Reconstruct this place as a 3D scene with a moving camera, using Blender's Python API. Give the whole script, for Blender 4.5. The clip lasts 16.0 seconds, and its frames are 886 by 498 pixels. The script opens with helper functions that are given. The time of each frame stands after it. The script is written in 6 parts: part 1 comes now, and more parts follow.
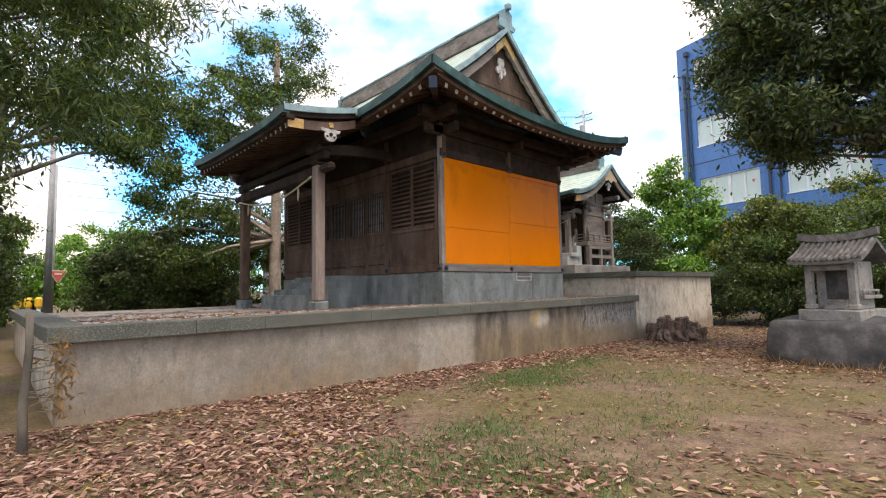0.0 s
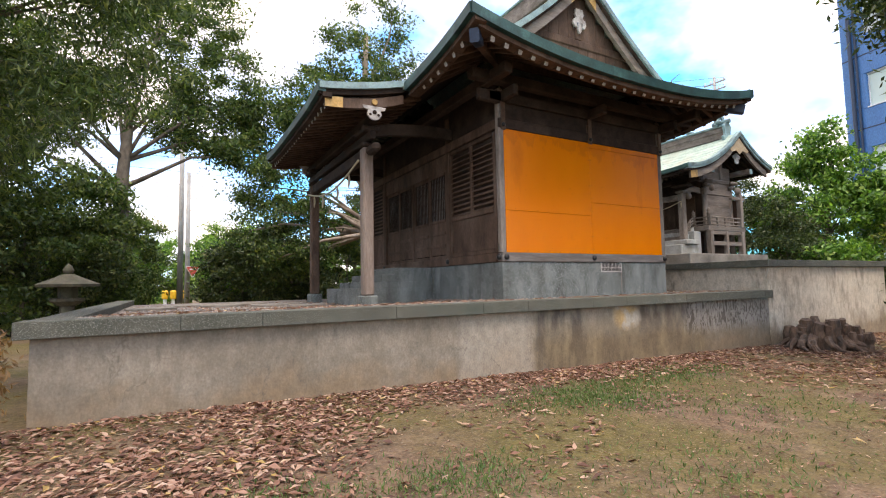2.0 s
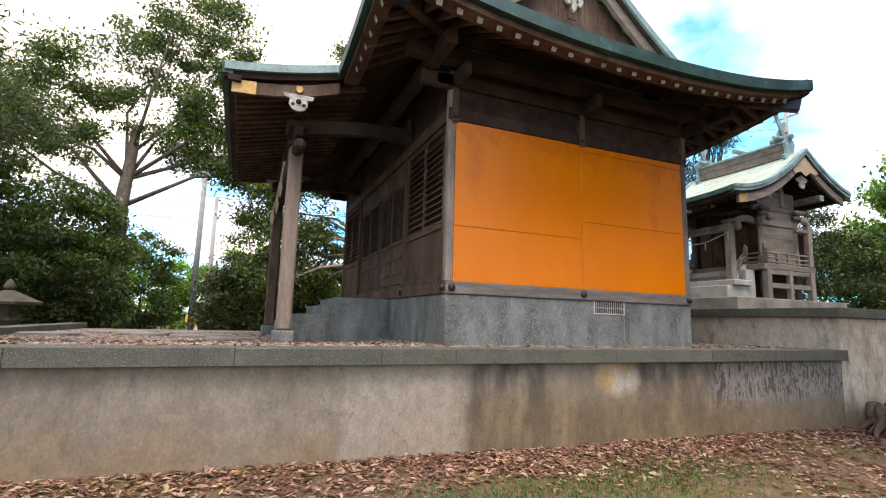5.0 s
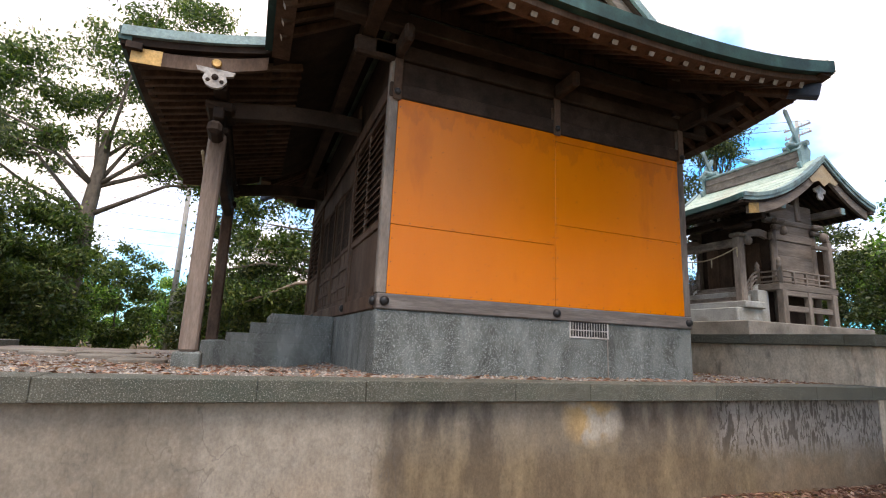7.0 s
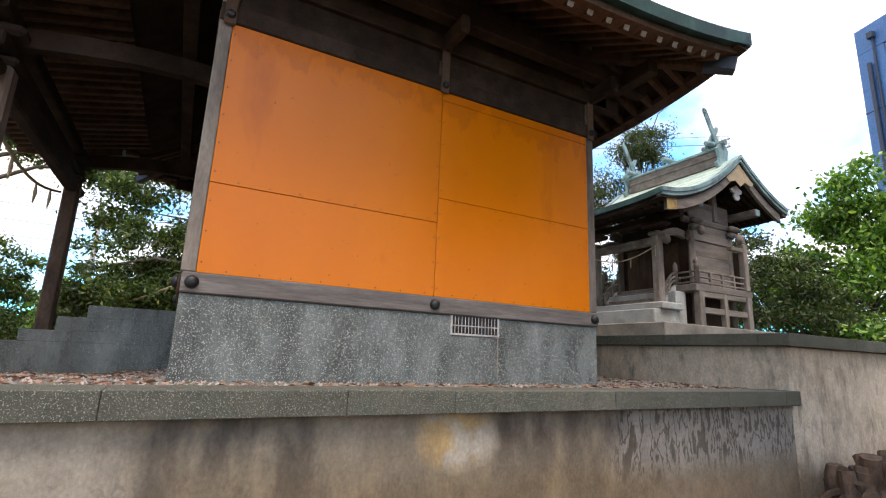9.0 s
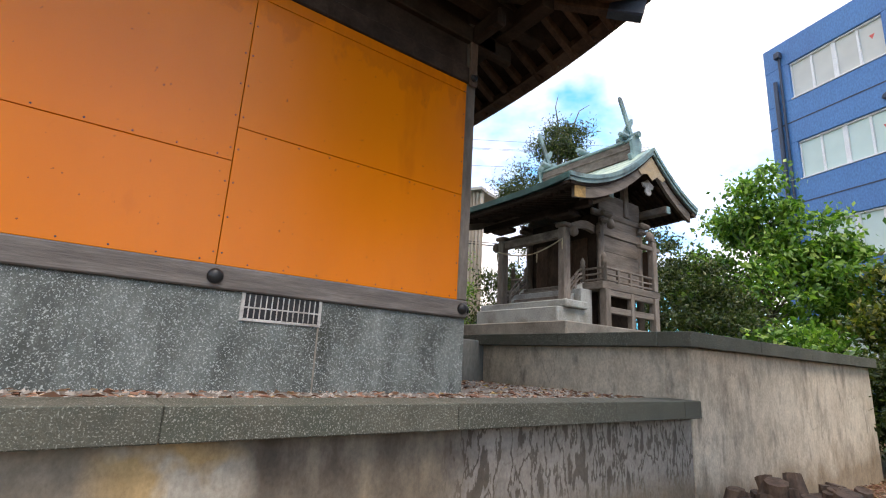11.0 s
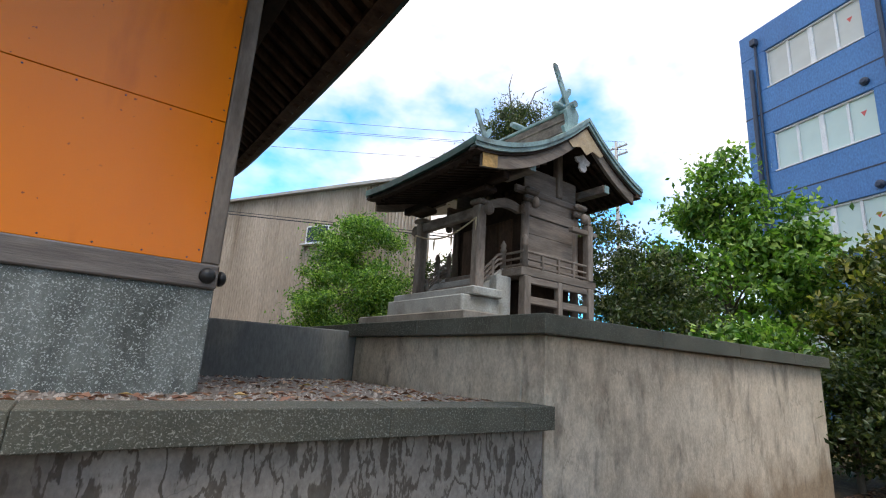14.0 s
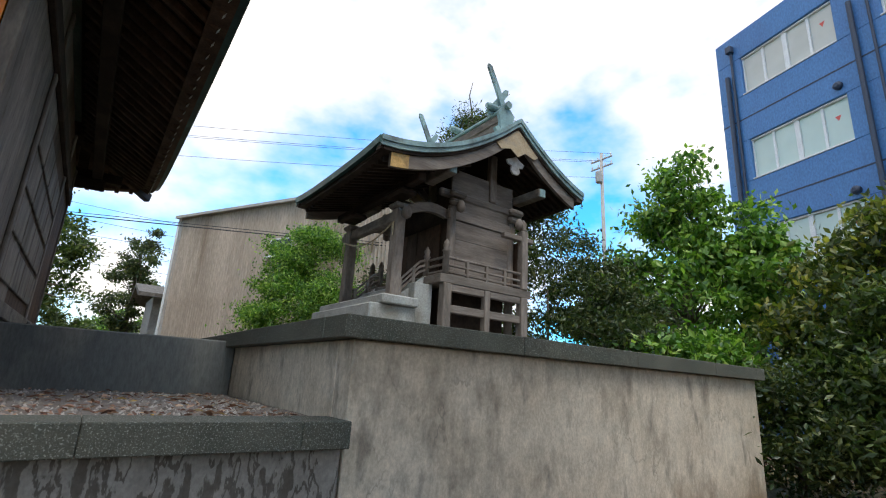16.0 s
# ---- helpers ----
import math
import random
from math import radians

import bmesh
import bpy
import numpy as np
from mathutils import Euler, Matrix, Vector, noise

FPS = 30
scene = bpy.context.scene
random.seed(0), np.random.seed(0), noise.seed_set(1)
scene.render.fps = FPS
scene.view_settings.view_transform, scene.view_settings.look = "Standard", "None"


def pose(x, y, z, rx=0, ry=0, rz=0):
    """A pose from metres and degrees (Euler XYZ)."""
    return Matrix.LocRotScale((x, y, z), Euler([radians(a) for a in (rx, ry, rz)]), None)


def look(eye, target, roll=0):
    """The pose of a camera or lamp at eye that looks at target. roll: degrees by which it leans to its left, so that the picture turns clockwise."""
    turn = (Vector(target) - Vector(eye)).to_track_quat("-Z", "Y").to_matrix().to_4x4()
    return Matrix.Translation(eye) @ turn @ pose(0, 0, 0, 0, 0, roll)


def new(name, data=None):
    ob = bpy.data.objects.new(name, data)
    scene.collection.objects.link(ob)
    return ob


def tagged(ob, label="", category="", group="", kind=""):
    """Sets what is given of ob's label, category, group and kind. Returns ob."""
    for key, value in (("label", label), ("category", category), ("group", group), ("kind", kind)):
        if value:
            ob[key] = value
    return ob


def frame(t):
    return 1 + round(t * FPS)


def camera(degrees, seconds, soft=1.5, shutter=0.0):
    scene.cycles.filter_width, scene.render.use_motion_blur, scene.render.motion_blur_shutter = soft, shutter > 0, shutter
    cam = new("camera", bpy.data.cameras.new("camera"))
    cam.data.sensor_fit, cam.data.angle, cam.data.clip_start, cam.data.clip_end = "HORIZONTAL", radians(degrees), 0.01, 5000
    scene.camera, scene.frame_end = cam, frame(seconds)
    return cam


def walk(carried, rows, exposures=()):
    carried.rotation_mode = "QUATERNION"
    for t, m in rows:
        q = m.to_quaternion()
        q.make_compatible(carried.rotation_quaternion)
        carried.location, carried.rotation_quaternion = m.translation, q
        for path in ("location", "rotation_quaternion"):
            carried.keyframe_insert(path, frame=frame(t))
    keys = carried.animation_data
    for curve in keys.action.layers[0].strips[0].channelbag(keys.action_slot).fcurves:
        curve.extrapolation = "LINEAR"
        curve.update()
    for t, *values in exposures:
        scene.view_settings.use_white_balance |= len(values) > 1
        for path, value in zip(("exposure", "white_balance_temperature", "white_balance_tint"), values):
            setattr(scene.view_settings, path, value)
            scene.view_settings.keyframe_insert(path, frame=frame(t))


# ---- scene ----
cam = camera(85.0, 16.0, soft=1.1)
PATH = [
    (0, (-0.518, -0.154, 1.522), (0.853, 1.293, 1.68), -1.1),
    (0.5, (-0.005, -0.174, 1.524), (1.261, 1.367, 1.673), -1.0),
    (1, (0.455, -0.157, 1.54), (1.629, 1.455, 1.69), -1.4),
    (1.5, (0.943, 0.012, 1.504), (2.013, 1.697, 1.643), -1.4),
    (2, (1.389, 0.175, 1.476), (2.363, 1.915, 1.619), -1.1),
    (2.5, (1.864, 0.322, 1.466), (2.755, 2.106, 1.62), -0.7),
    (3, (2.3, 0.498, 1.481), (3.132, 2.306, 1.673), -0.3),
    (3.5, (2.792, 0.717, 1.503), (3.596, 2.535, 1.728), 0.2),
    (4, (3.296, 0.905, 1.496), (4.085, 2.726, 1.742), 0.8),
    (6.5, (5.305, 2.001, 1.501), (6.014, 3.836, 1.864), 2.3),
    (7, (5.584, 2.262, 1.527), (6.294, 4.093, 1.906), 2.5),
    (7.5, (5.89, 2.477, 1.53), (6.624, 4.298, 1.911), 2.6),
    (8, (6.239, 2.678, 1.517), (7.018, 4.478, 1.908), 2.5),
    (8.5, (6.59, 2.865, 1.502), (7.422, 4.638, 1.908), 2.5),
    (9, (6.953, 3.045, 1.456), (7.867, 4.774, 1.879), 2.4),
    (9.5, (7.389, 3.255, 1.482), (8.4, 4.923, 1.925), 2.3),
    (10, (7.794, 3.501, 1.472), (8.882, 5.116, 1.927), 2.3),
    (12.5, (9.794, 3.95, 1.429), (10.945, 5.524, 1.874), 3.4),
    (13, (10.147, 3.912, 1.452), (11.298, 5.484, 1.902), 3.5),
    (13.5, (10.586, 3.92, 1.484), (11.739, 5.49, 1.939), 3.6),
    (14, (10.974, 3.87, 1.454), (12.123, 5.441, 1.913), 3.5),
    (14.5, (11.334, 3.765, 1.509), (12.479, 5.339, 1.971), 3.4),
    (15, (11.71, 3.692, 1.489), (12.832, 5.279, 1.963), 3.2),
    (15.5, (12.127, 3.552, 1.483), (13.244, 5.135, 1.98), 3.0),
    (16, (12.57, 3.334, 1.479), (13.687, 4.909, 2.003), 3.3),
]
EXPOSURES = [(0, 0.58, 7400, 20), (4, 0.74, 7400, 20), (7, 0.56, 7350, 20), (10, 0.60, 7200, 18), (12.5, 0.43, 7000, 16), (14, 0.29, 6800, 14), (16, 0.13, 6700, 11)]
walk(cam, [(t, look(eye, target, roll)) for t, eye, target, roll in PATH], EXPOSURES)

# ---- world and sun ----
SUN_EL, SUN_AZ = 63.0, 192.0
world = bpy.data.worlds.new("sky")
scene.world = world
world.use_nodes = True
wn, wl = world.node_tree.nodes, world.node_tree.links
wn.clear()
w_out = wn.new("ShaderNodeOutputWorld")
w_bg = wn.new("ShaderNodeBackground")
w_sky = wn.new("ShaderNodeTexSky")
w_sky.sky_type, w_sky.sun_disc = "NISHITA", False
w_sky.sun_elevation, w_sky.sun_rotation = radians(SUN_EL), radians(SUN_AZ)
w_co = wn.new("ShaderNodeTexCoord")
w_map = wn.new("ShaderNodeMapping")
w_map.inputs["Scale"].default_value = (1.0, 1.0, 1.7)
w_map.inputs["Location"].default_value = (0.35, 0.1, 0.2)
w_noise = wn.new("ShaderNodeTexNoise")
w_noise.inputs["Scale"].default_value, w_noise.inputs["Detail"].default_value = 2.3, 6.0
w_noise.inputs["Roughness"].default_value = 0.5
w_ramp = wn.new("ShaderNodeValToRGB")
w_ramp.color_ramp.elements[0].position, w_ramp.color_ramp.elements[1].position = 0.372, 0.525
w_gain = wn.new("ShaderNodeMix")
w_gain.data_type, w_gain.blend_type = "RGBA", "MULTIPLY"
w_gain.inputs[0].default_value = 1.0
w_gain.inputs[7].default_value = (0.6, 2.8, 4.1, 1)
w_mix = wn.new("ShaderNodeMix")
w_mix.data_type = "RGBA"
w_mix.inputs[7].default_value = (11.6, 11.3, 11.2, 1)
wl.new(w_co.outputs["Generated"], w_map.inputs["Vector"])
wl.new(w_map.outputs[0], w_noise.inputs["Vector"])
wl.new(w_noise.outputs[0], w_ramp.inputs[0])
wl.new(w_sky.outputs[0], w_gain.inputs[6])
wl.new(w_gain.outputs[2], w_mix.inputs[6])
wl.new(w_ramp.outputs[0], w_mix.inputs[0])
wl.new(w_mix.outputs[2], w_bg.inputs["Color"])
w_bg.inputs["Strength"].default_value = 0.10
wl.new(w_bg.outputs[0], w_out.inputs[0])

sun_data = bpy.data.lights.new("sun", "SUN")
sun_data.energy, sun_data.angle, sun_data.color = 2.0, radians(26), (1.0, 0.94, 0.85)
sun = new("sun", sun_data)
sa, se = radians(SUN_AZ), radians(SUN_EL)
sun.matrix_world = look((0, 0, 30), (-math.sin(sa) * math.cos(se), -math.cos(sa) * math.cos(se), 30 - math.sin(se)))


# ---- materials ----
def nodes_of(name):
    m = bpy.data.materials.new(name)
    m.use_nodes = True
    n, l = m.node_tree.nodes, m.node_tree.links
    return m, n, l, n["Principled BSDF"]


def ramp(n, stops):
    r = n.new("ShaderNodeValToRGB")
    while len(r.color_ramp.elements) < len(stops):
        r.color_ramp.elements.new(0.5)
    for e, (p, c) in zip(r.color_ramp.elements, stops):
        e.position = p
        e.color = (*c, 1) if len(c) == 3 else c
    return r


def noise_node(n, l, scale, detail=4.0, stretch=(1, 1, 1), rough=0.55):
    co = n.new("ShaderNodeTexCoord")
    mp = n.new("ShaderNodeMapping")
    mp.inputs["Scale"].default_value = stretch
    nz = n.new("ShaderNodeTexNoise")
    nz.inputs["Scale"].default_value, nz.inputs["Detail"].default_value = scale, detail
    nz.inputs["Roughness"].default_value = rough
    l.new(co.outputs["Object"], mp.inputs[0])
    l.new(mp.outputs[0], nz.inputs["Vector"])
    return nz


def mixed(n, l, fac, a, b, blend="MIX"):
    m = n.new("ShaderNodeMix")
    m.data_type, m.blend_type = "RGBA", blend
    for sock, v in ((m.inputs[0], fac), (m.inputs[6], a), (m.inputs[7], b)):
        if isinstance(v, bpy.types.NodeSocket):
            l.new(v, sock)
        elif isinstance(v, (int, float)):
            sock.default_value = v
        else:
            sock.default_value = (*v, 1)
    return m.outputs[2]


def surf(name, c1, c2, scale=6.0, rough=0.7, stain=None, stain_scale=0.9, stain_cut=(0.5, 0.7), bump=0.25,
         fine=60.0, stretch=(1, 1, 1), metal=0.0, vary=0.0, speck=None, speck_scale=90.0, coat=0.0, grain=0.8):
    m, n, l, p = nodes_of(name)
    a = noise_node(n, l, scale, 5.0, stretch)
    r = ramp(n, [(0.3, c1), (0.7, c2)])
    l.new(a.outputs[0], r.inputs[0])
    col = r.outputs[0]
    if stain:
        b = noise_node(n, l, stain_scale, 6.0, stretch)
        rs = ramp(n, [(stain_cut[0], (0, 0, 0)), (stain_cut[1], (1, 1, 1))])
        l.new(b.outputs[0], rs.inputs[0])
        col = mixed(n, l, rs.outputs[0], col, stain)
    if speck:
        v = noise_node(n, l, speck_scale, 2.0)
        rv = ramp(n, [(0.56, (0, 0, 0)), (0.66, (1, 1, 1))])
        l.new(v.outputs[0], rv.inputs[0])
        col = mixed(n, l, rv.outputs[0], col, speck)
    g = noise_node(n, l, fine * 0.55, 3.0, stretch, 0.7)
    rg = ramp(n, [(0.32, (0.74,) * 3), (0.68, (1.22,) * 3)])
    l.new(g.outputs[0], rg.inputs[0])
    if grain:
        col = mixed(n, l, grain, col, mixed(n, l, 1.0, col, rg.outputs[0], "MULTIPLY"))
    if vary:
        oi = n.new("ShaderNodeObjectInfo")
        rr = ramp(n, [(0, (1 - vary,) * 3), (1, (1 + vary,) * 3)])
        l.new(oi.outputs["Random"], rr.inputs[0])
        col = mixed(n, l, 1.0, col, rr.outputs[0], "MULTIPLY")
    l.new(col, p.inputs["Base Color"])
    f = noise_node(n, l, fine, 4.0, stretch)
    bp = n.new("ShaderNodeBump")
    bp.inputs["Strength"].default_value, bp.inputs["Distance"].default_value = bump, 0.01
    l.new(f.outputs[0], bp.inputs["Height"])
    l.new(bp.outputs[0], p.inputs["Normal"])
    rm = n.new("ShaderNodeMapRange")
    rm.inputs[3].default_value, rm.inputs[4].default_value = max(0.05, rough - 0.1), min(1, rough + 0.1)
    l.new(a.outputs[0], rm.inputs[0])
    l.new(rm.outputs[0], p.inputs["Roughness"])
    p.inputs["Metallic"].default_value = metal
    p.inputs["Coat Weight"].default_value = coat
    return m


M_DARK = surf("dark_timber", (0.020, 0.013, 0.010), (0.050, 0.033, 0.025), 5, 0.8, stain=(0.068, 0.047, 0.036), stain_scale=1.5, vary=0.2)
M_BROWN = surf("brown_timber", (0.056, 0.033, 0.023), (0.120, 0.076, 0.054), 5, 0.75, stain=(0.155, 0.106, 0.080), stain_scale=1.4, vary=0.15, stretch=(1, 1, 0.4))
M_SILL = surf("sill_timber", (0.10, 0.085, 0.078), (0.20, 0.175, 0.16), 6, 0.8, stain=(0.28, 0.26, 0.245), stain_scale=3.0, stain_cut=(0.55, 0.75), fine=40, stretch=(0.2, 1, 1.8), bump=0.5)
M_GREY = surf("grey_timber", (0.135, 0.110, 0.092), (0.27, 0.228, 0.195), 5, 0.8, stain=(0.085, 0.068, 0.056), stain_scale=2.0, fine=45, stretch=(1, 1, 0.3), bump=0.5, vary=0.12)
M_GREYH = surf("grey_timber_beam", (0.130, 0.106, 0.088), (0.255, 0.215, 0.184), 5, 0.8, stain=(0.080, 0.064, 0.052), stain_scale=2.0, fine=45, stretch=(0.25, 1, 1.8), bump=0.5, vary=0.12)
M_POST = surf("post_timber", (0.17, 0.125, 0.10), (0.27, 0.21, 0.175), 4, 0.8, stain=(0.12, 0.085, 0.07), stain_scale=1.6, fine=50, stretch=(2, 2, 0.3), bump=0.3)
M_PLINTH = surf("terrazzo_plinth", (0.062, 0.072, 0.067), (0.19, 0.21, 0.20), 3.2, 0.85, stain=(0.048, 0.053, 0.047), stain_scale=1.7, stain_cut=(0.48, 0.70), speck=(0.40, 0.43, 0.42), speck_scale=105, fine=75, bump=0.5, stretch=(1.3, 1.3, 0.5))
M_COPING = surf("coping_concrete", (0.052, 0.053, 0.040), (0.105, 0.103, 0.080), 2.0, 0.85, stain=(0.055, 0.064, 0.048), stain_scale=1.5, speck=(0.25, 0.25, 0.215), speck_scale=105, fine=90, bump=0.45, vary=0.06)
M_BLOCKC = surf("dark_concrete", (0.085, 0.09, 0.09), (0.14, 0.145, 0.14), 1.8, 0.85, stain=(0.20, 0.19, 0.165), stain_scale=0.9, stretch=(1.5, 1.5, 0.4), fine=50, bump=0.3)
M_PATINA = surf("copper_patina", (0.33, 0.44, 0.37), (0.52, 0.60, 0.50), 3.5, 0.7, stain=(0.44, 0.43, 0.34), stain_scale=1.2, fine=40, bump=0.15)
M_EDGE = surf("copper_edge", (0.008, 0.032, 0.031), (0.026, 0.085, 0.078), 3.0, 0.5, stain=(0.07, 0.19, 0.175), stain_scale=1.6, stain_cut=(0.54, 0.74), bump=0.15, metal=0.2)
M_VERGE = surf("copper_verge", (0.16, 0.26, 0.27), (0.28, 0.40, 0.40), 3.0, 0.6, stain=(0.10, 0.12, 0.12), stain_scale=2.0, bump=0.15, metal=0.15)
M_GOLD = surf("brass_plate", (0.45, 0.26, 0.08), (0.62, 0.40, 0.16), 9, 0.5, stain=(0.25, 0.16, 0.07), stain_scale=4, metal=0.5)
M_CARVE = surf("weathered_white_carving", (0.36, 0.34, 0.32), (0.55, 0.53, 0.51), 14, 0.85, stain=(0.22, 0.195, 0.175), stain_scale=4)
M_IRON = surf("black_iron", (0.012, 0.012, 0.013), (0.03, 0.03, 0.032), 8, 0.4, metal=0.3)
M_WHITE = surf("white_end_paint", (0.30, 0.285, 0.265), (0.46, 0.445, 0.42), 20, 0.8)
M_SLAB = surf("pale_stone", (0.30, 0.31, 0.30), (0.44, 0.45, 0.43), 3, 0.85, stain=(0.22, 0.21, 0.18), stain_scale=1.6, fine=60)
M_ROCK = surf("dark_rock", (0.032, 0.030, 0.028), (0.075, 0.070, 0.064), 3, 0.9, stain=(0.11, 0.10, 0.09), stain_scale=3, fine=25, bump=0.7)
M_MOSS = surf("mossy_stone", (0.045, 0.040, 0.028), (0.105, 0.095, 0.068), 5, 0.95, stain=(0.05, 0.055, 0.025), stain_scale=3, fine=40, bump=0.6)
M_HOKORA = surf("grey_carved_stone", (0.20, 0.185, 0.165), (0.30, 0.28, 0.25), 6, 0.9, stain=(0.13, 0.115, 0.10), stain_scale=4, fine=60, bump=0.4)
M_TILE = surf("stone_roof_tile", (0.075, 0.068, 0.06), (0.14, 0.128, 0.115), 6, 0.9, stain=(0.20, 0.19, 0.17), stain_scale=5, fine=50, bump=0.4)
M_BLUE = surf("blue_render", (0.056, 0.185, 0.43), (0.072, 0.215, 0.48), 0.6, 0.55, stain=(0.058, 0.155, 0.38), stain_scale=0.4, fine=30, bump=0.08, stretch=(1, 1, 0.5))
M_PIPE = surf("dark_blue_pipe", (0.02, 0.035, 0.07), (0.03, 0.05, 0.09), 4, 0.5)
M_ALU = surf("white_window_frame", (0.68, 0.70, 0.72), (0.78, 0.80, 0.80), 4, 0.4)
M_BLIND = surf("green_white_blind", (0.50, 0.62, 0.57), (0.58, 0.70, 0.64), 0.8, 0.35, fine=10, bump=0.02, coat=0.4, grain=0.0)
M_BLINDG = surf("grey_white_blind", (0.48, 0.50, 0.47), (0.58, 0.60, 0.56), 0.8, 0.35, fine=10, bump=0.02, coat=0.4, grain=0.0)
M_RED = surf("red_sticker", (0.65, 0.10, 0.08), (0.7, 0.13, 0.1), 5, 0.5)
M_SLATE = surf("corrugated_slate", (0.40, 0.335, 0.275), (0.54, 0.465, 0.395), 1.2, 0.9, stain=(0.27, 0.215, 0.165), stain_scale=0.8, stain_cut=(0.52, 0.68), stretch=(1, 1, 0.15), fine=40)
M_BARK = surf("bark", (0.10, 0.08, 0.06), (0.20, 0.165, 0.13), 6, 0.95, stain=(0.06, 0.055, 0.04), stain_scale=3, fine=25, bump=0.9, stretch=(1, 1, 0.4))
M_PALEBARK = surf("pale_bark", (0.24, 0.18, 0.13), (0.38, 0.31, 0.24), 4, 0.9, stain=(0.16, 0.12, 0.09), stain_scale=2.5, fine=25, bump=0.6, stretch=(1, 1, 0.5))
M_DEAD = surf("dead_root_wood", (0.09, 0.052, 0.034), (0.22, 0.14, 0.095), 9, 0.95, stain=(0.06, 0.045, 0.035), stain_scale=5, fine=30, bump=1.0, stretch=(1, 1, 0.5))
M_POLE = surf("pole_concrete", (0.34, 0.33, 0.31), (0.45, 0.44, 0.42), 3, 0.8)
M_WIRE = surf("cable_rubber", (0.03, 0.03, 0.035), (0.05, 0.05, 0.055), 3, 0.6)
M_STRAW = surf("straw_rope", (0.36, 0.30, 0.20), (0.50, 0.43, 0.30), 20, 0.9)
M_YELLOW = surf("yellow_guard", (0.75, 0.42, 0.02), (0.85, 0.52, 0.04), 5, 0.5)
M_BASE = surf("brown_stone", (0.17, 0.15, 0.125), (0.27, 0.24, 0.205), 2.5, 0.85, stain=(0.10, 0.085, 0.07), stain_scale=1.5, fine=60)
M_PLATE = surf("worn_tan_plate", (0.36, 0.26, 0.15), (0.50, 0.40, 0.27), 6, 0.7, stain=(0.24, 0.20, 0.16), stain_scale=3)
M_INNER = surf("interior_wood", (0.03, 0.024, 0.02), (0.06, 0.048, 0.04), 4, 0.8)


for timber in (M_DARK, M_BROWN, M_INNER):
    timber.node_tree.nodes["Principled BSDF"].inputs["Specular IOR Level"].default_value = 0.2


def orange_paint():
    m, n, l, p = nodes_of("orange_painted_board")
    a = noise_node(n, l, 1.1, 5.0, (1, 1, 0.35))
    r = ramp(n, [(0.3, (0.67, 0.170, 0.0006)), (0.7, (0.735, 0.193, 0.0008))])
    l.new(a.outputs[0], r.inputs[0])
    b = noise_node(n, l, 2.0, 5.0, (1, 1, 0.3))
    rb = ramp(n, [(0.60, (0, 0, 0)), (0.72, (1, 1, 1))])
    l.new(b.outputs[0], rb.inputs[0])
    c = noise_node(n, l, 26.0, 2.0)
    rc = ramp(n, [(0.735, (0, 0, 0)), (0.75, (1, 1, 1))])
    l.new(c.outputs[0], rc.inputs[0])
    col = mixed(n, l, rb.outputs[0], r.outputs[0], (0.60, 0.148, 0.002))
    col = mixed(n, l, rc.outputs[0], col, (0.25, 0.07, 0.01))
    co = n.new("ShaderNodeTexCoord")
    sep = n.new("ShaderNodeSeparateXYZ")
    l.new(co.outputs["Object"], sep.inputs[0])
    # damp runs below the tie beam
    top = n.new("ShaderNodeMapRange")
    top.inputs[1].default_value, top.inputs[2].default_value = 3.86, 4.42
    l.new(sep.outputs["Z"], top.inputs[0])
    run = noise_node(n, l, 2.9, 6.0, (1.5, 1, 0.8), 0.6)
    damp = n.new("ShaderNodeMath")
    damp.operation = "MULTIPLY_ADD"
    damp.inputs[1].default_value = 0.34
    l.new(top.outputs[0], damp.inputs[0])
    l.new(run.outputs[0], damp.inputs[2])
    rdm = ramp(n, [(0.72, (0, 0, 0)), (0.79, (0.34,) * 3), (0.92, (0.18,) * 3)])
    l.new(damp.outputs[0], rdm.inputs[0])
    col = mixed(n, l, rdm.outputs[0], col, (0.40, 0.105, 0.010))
    oi = n.new("ShaderNodeObjectInfo")
    rr = ramp(n, [(0, (0.985,) * 3), (1, (1.015,) * 3)])
    l.new(oi.outputs["Random"], rr.inputs[0])
    l.new(mixed(n, l, 1.0, col, rr.outputs[0], "MULTIPLY"), p.inputs["Base Color"])
    f = noise_node(n, l, 3.0, 3.0)
    bp = n.new("ShaderNodeBump")
    bp.inputs["Strength"].default_value, bp.inputs["Distance"].default_value = 0.12, 0.01
    l.new(f.outputs[0], bp.inputs["Height"])
    l.new(bp.outputs[0], p.inputs["Normal"])
    p.inputs["Roughness"].default_value = 0.27
    p.inputs["Specular IOR Level"].default_value = 0.28
    return m


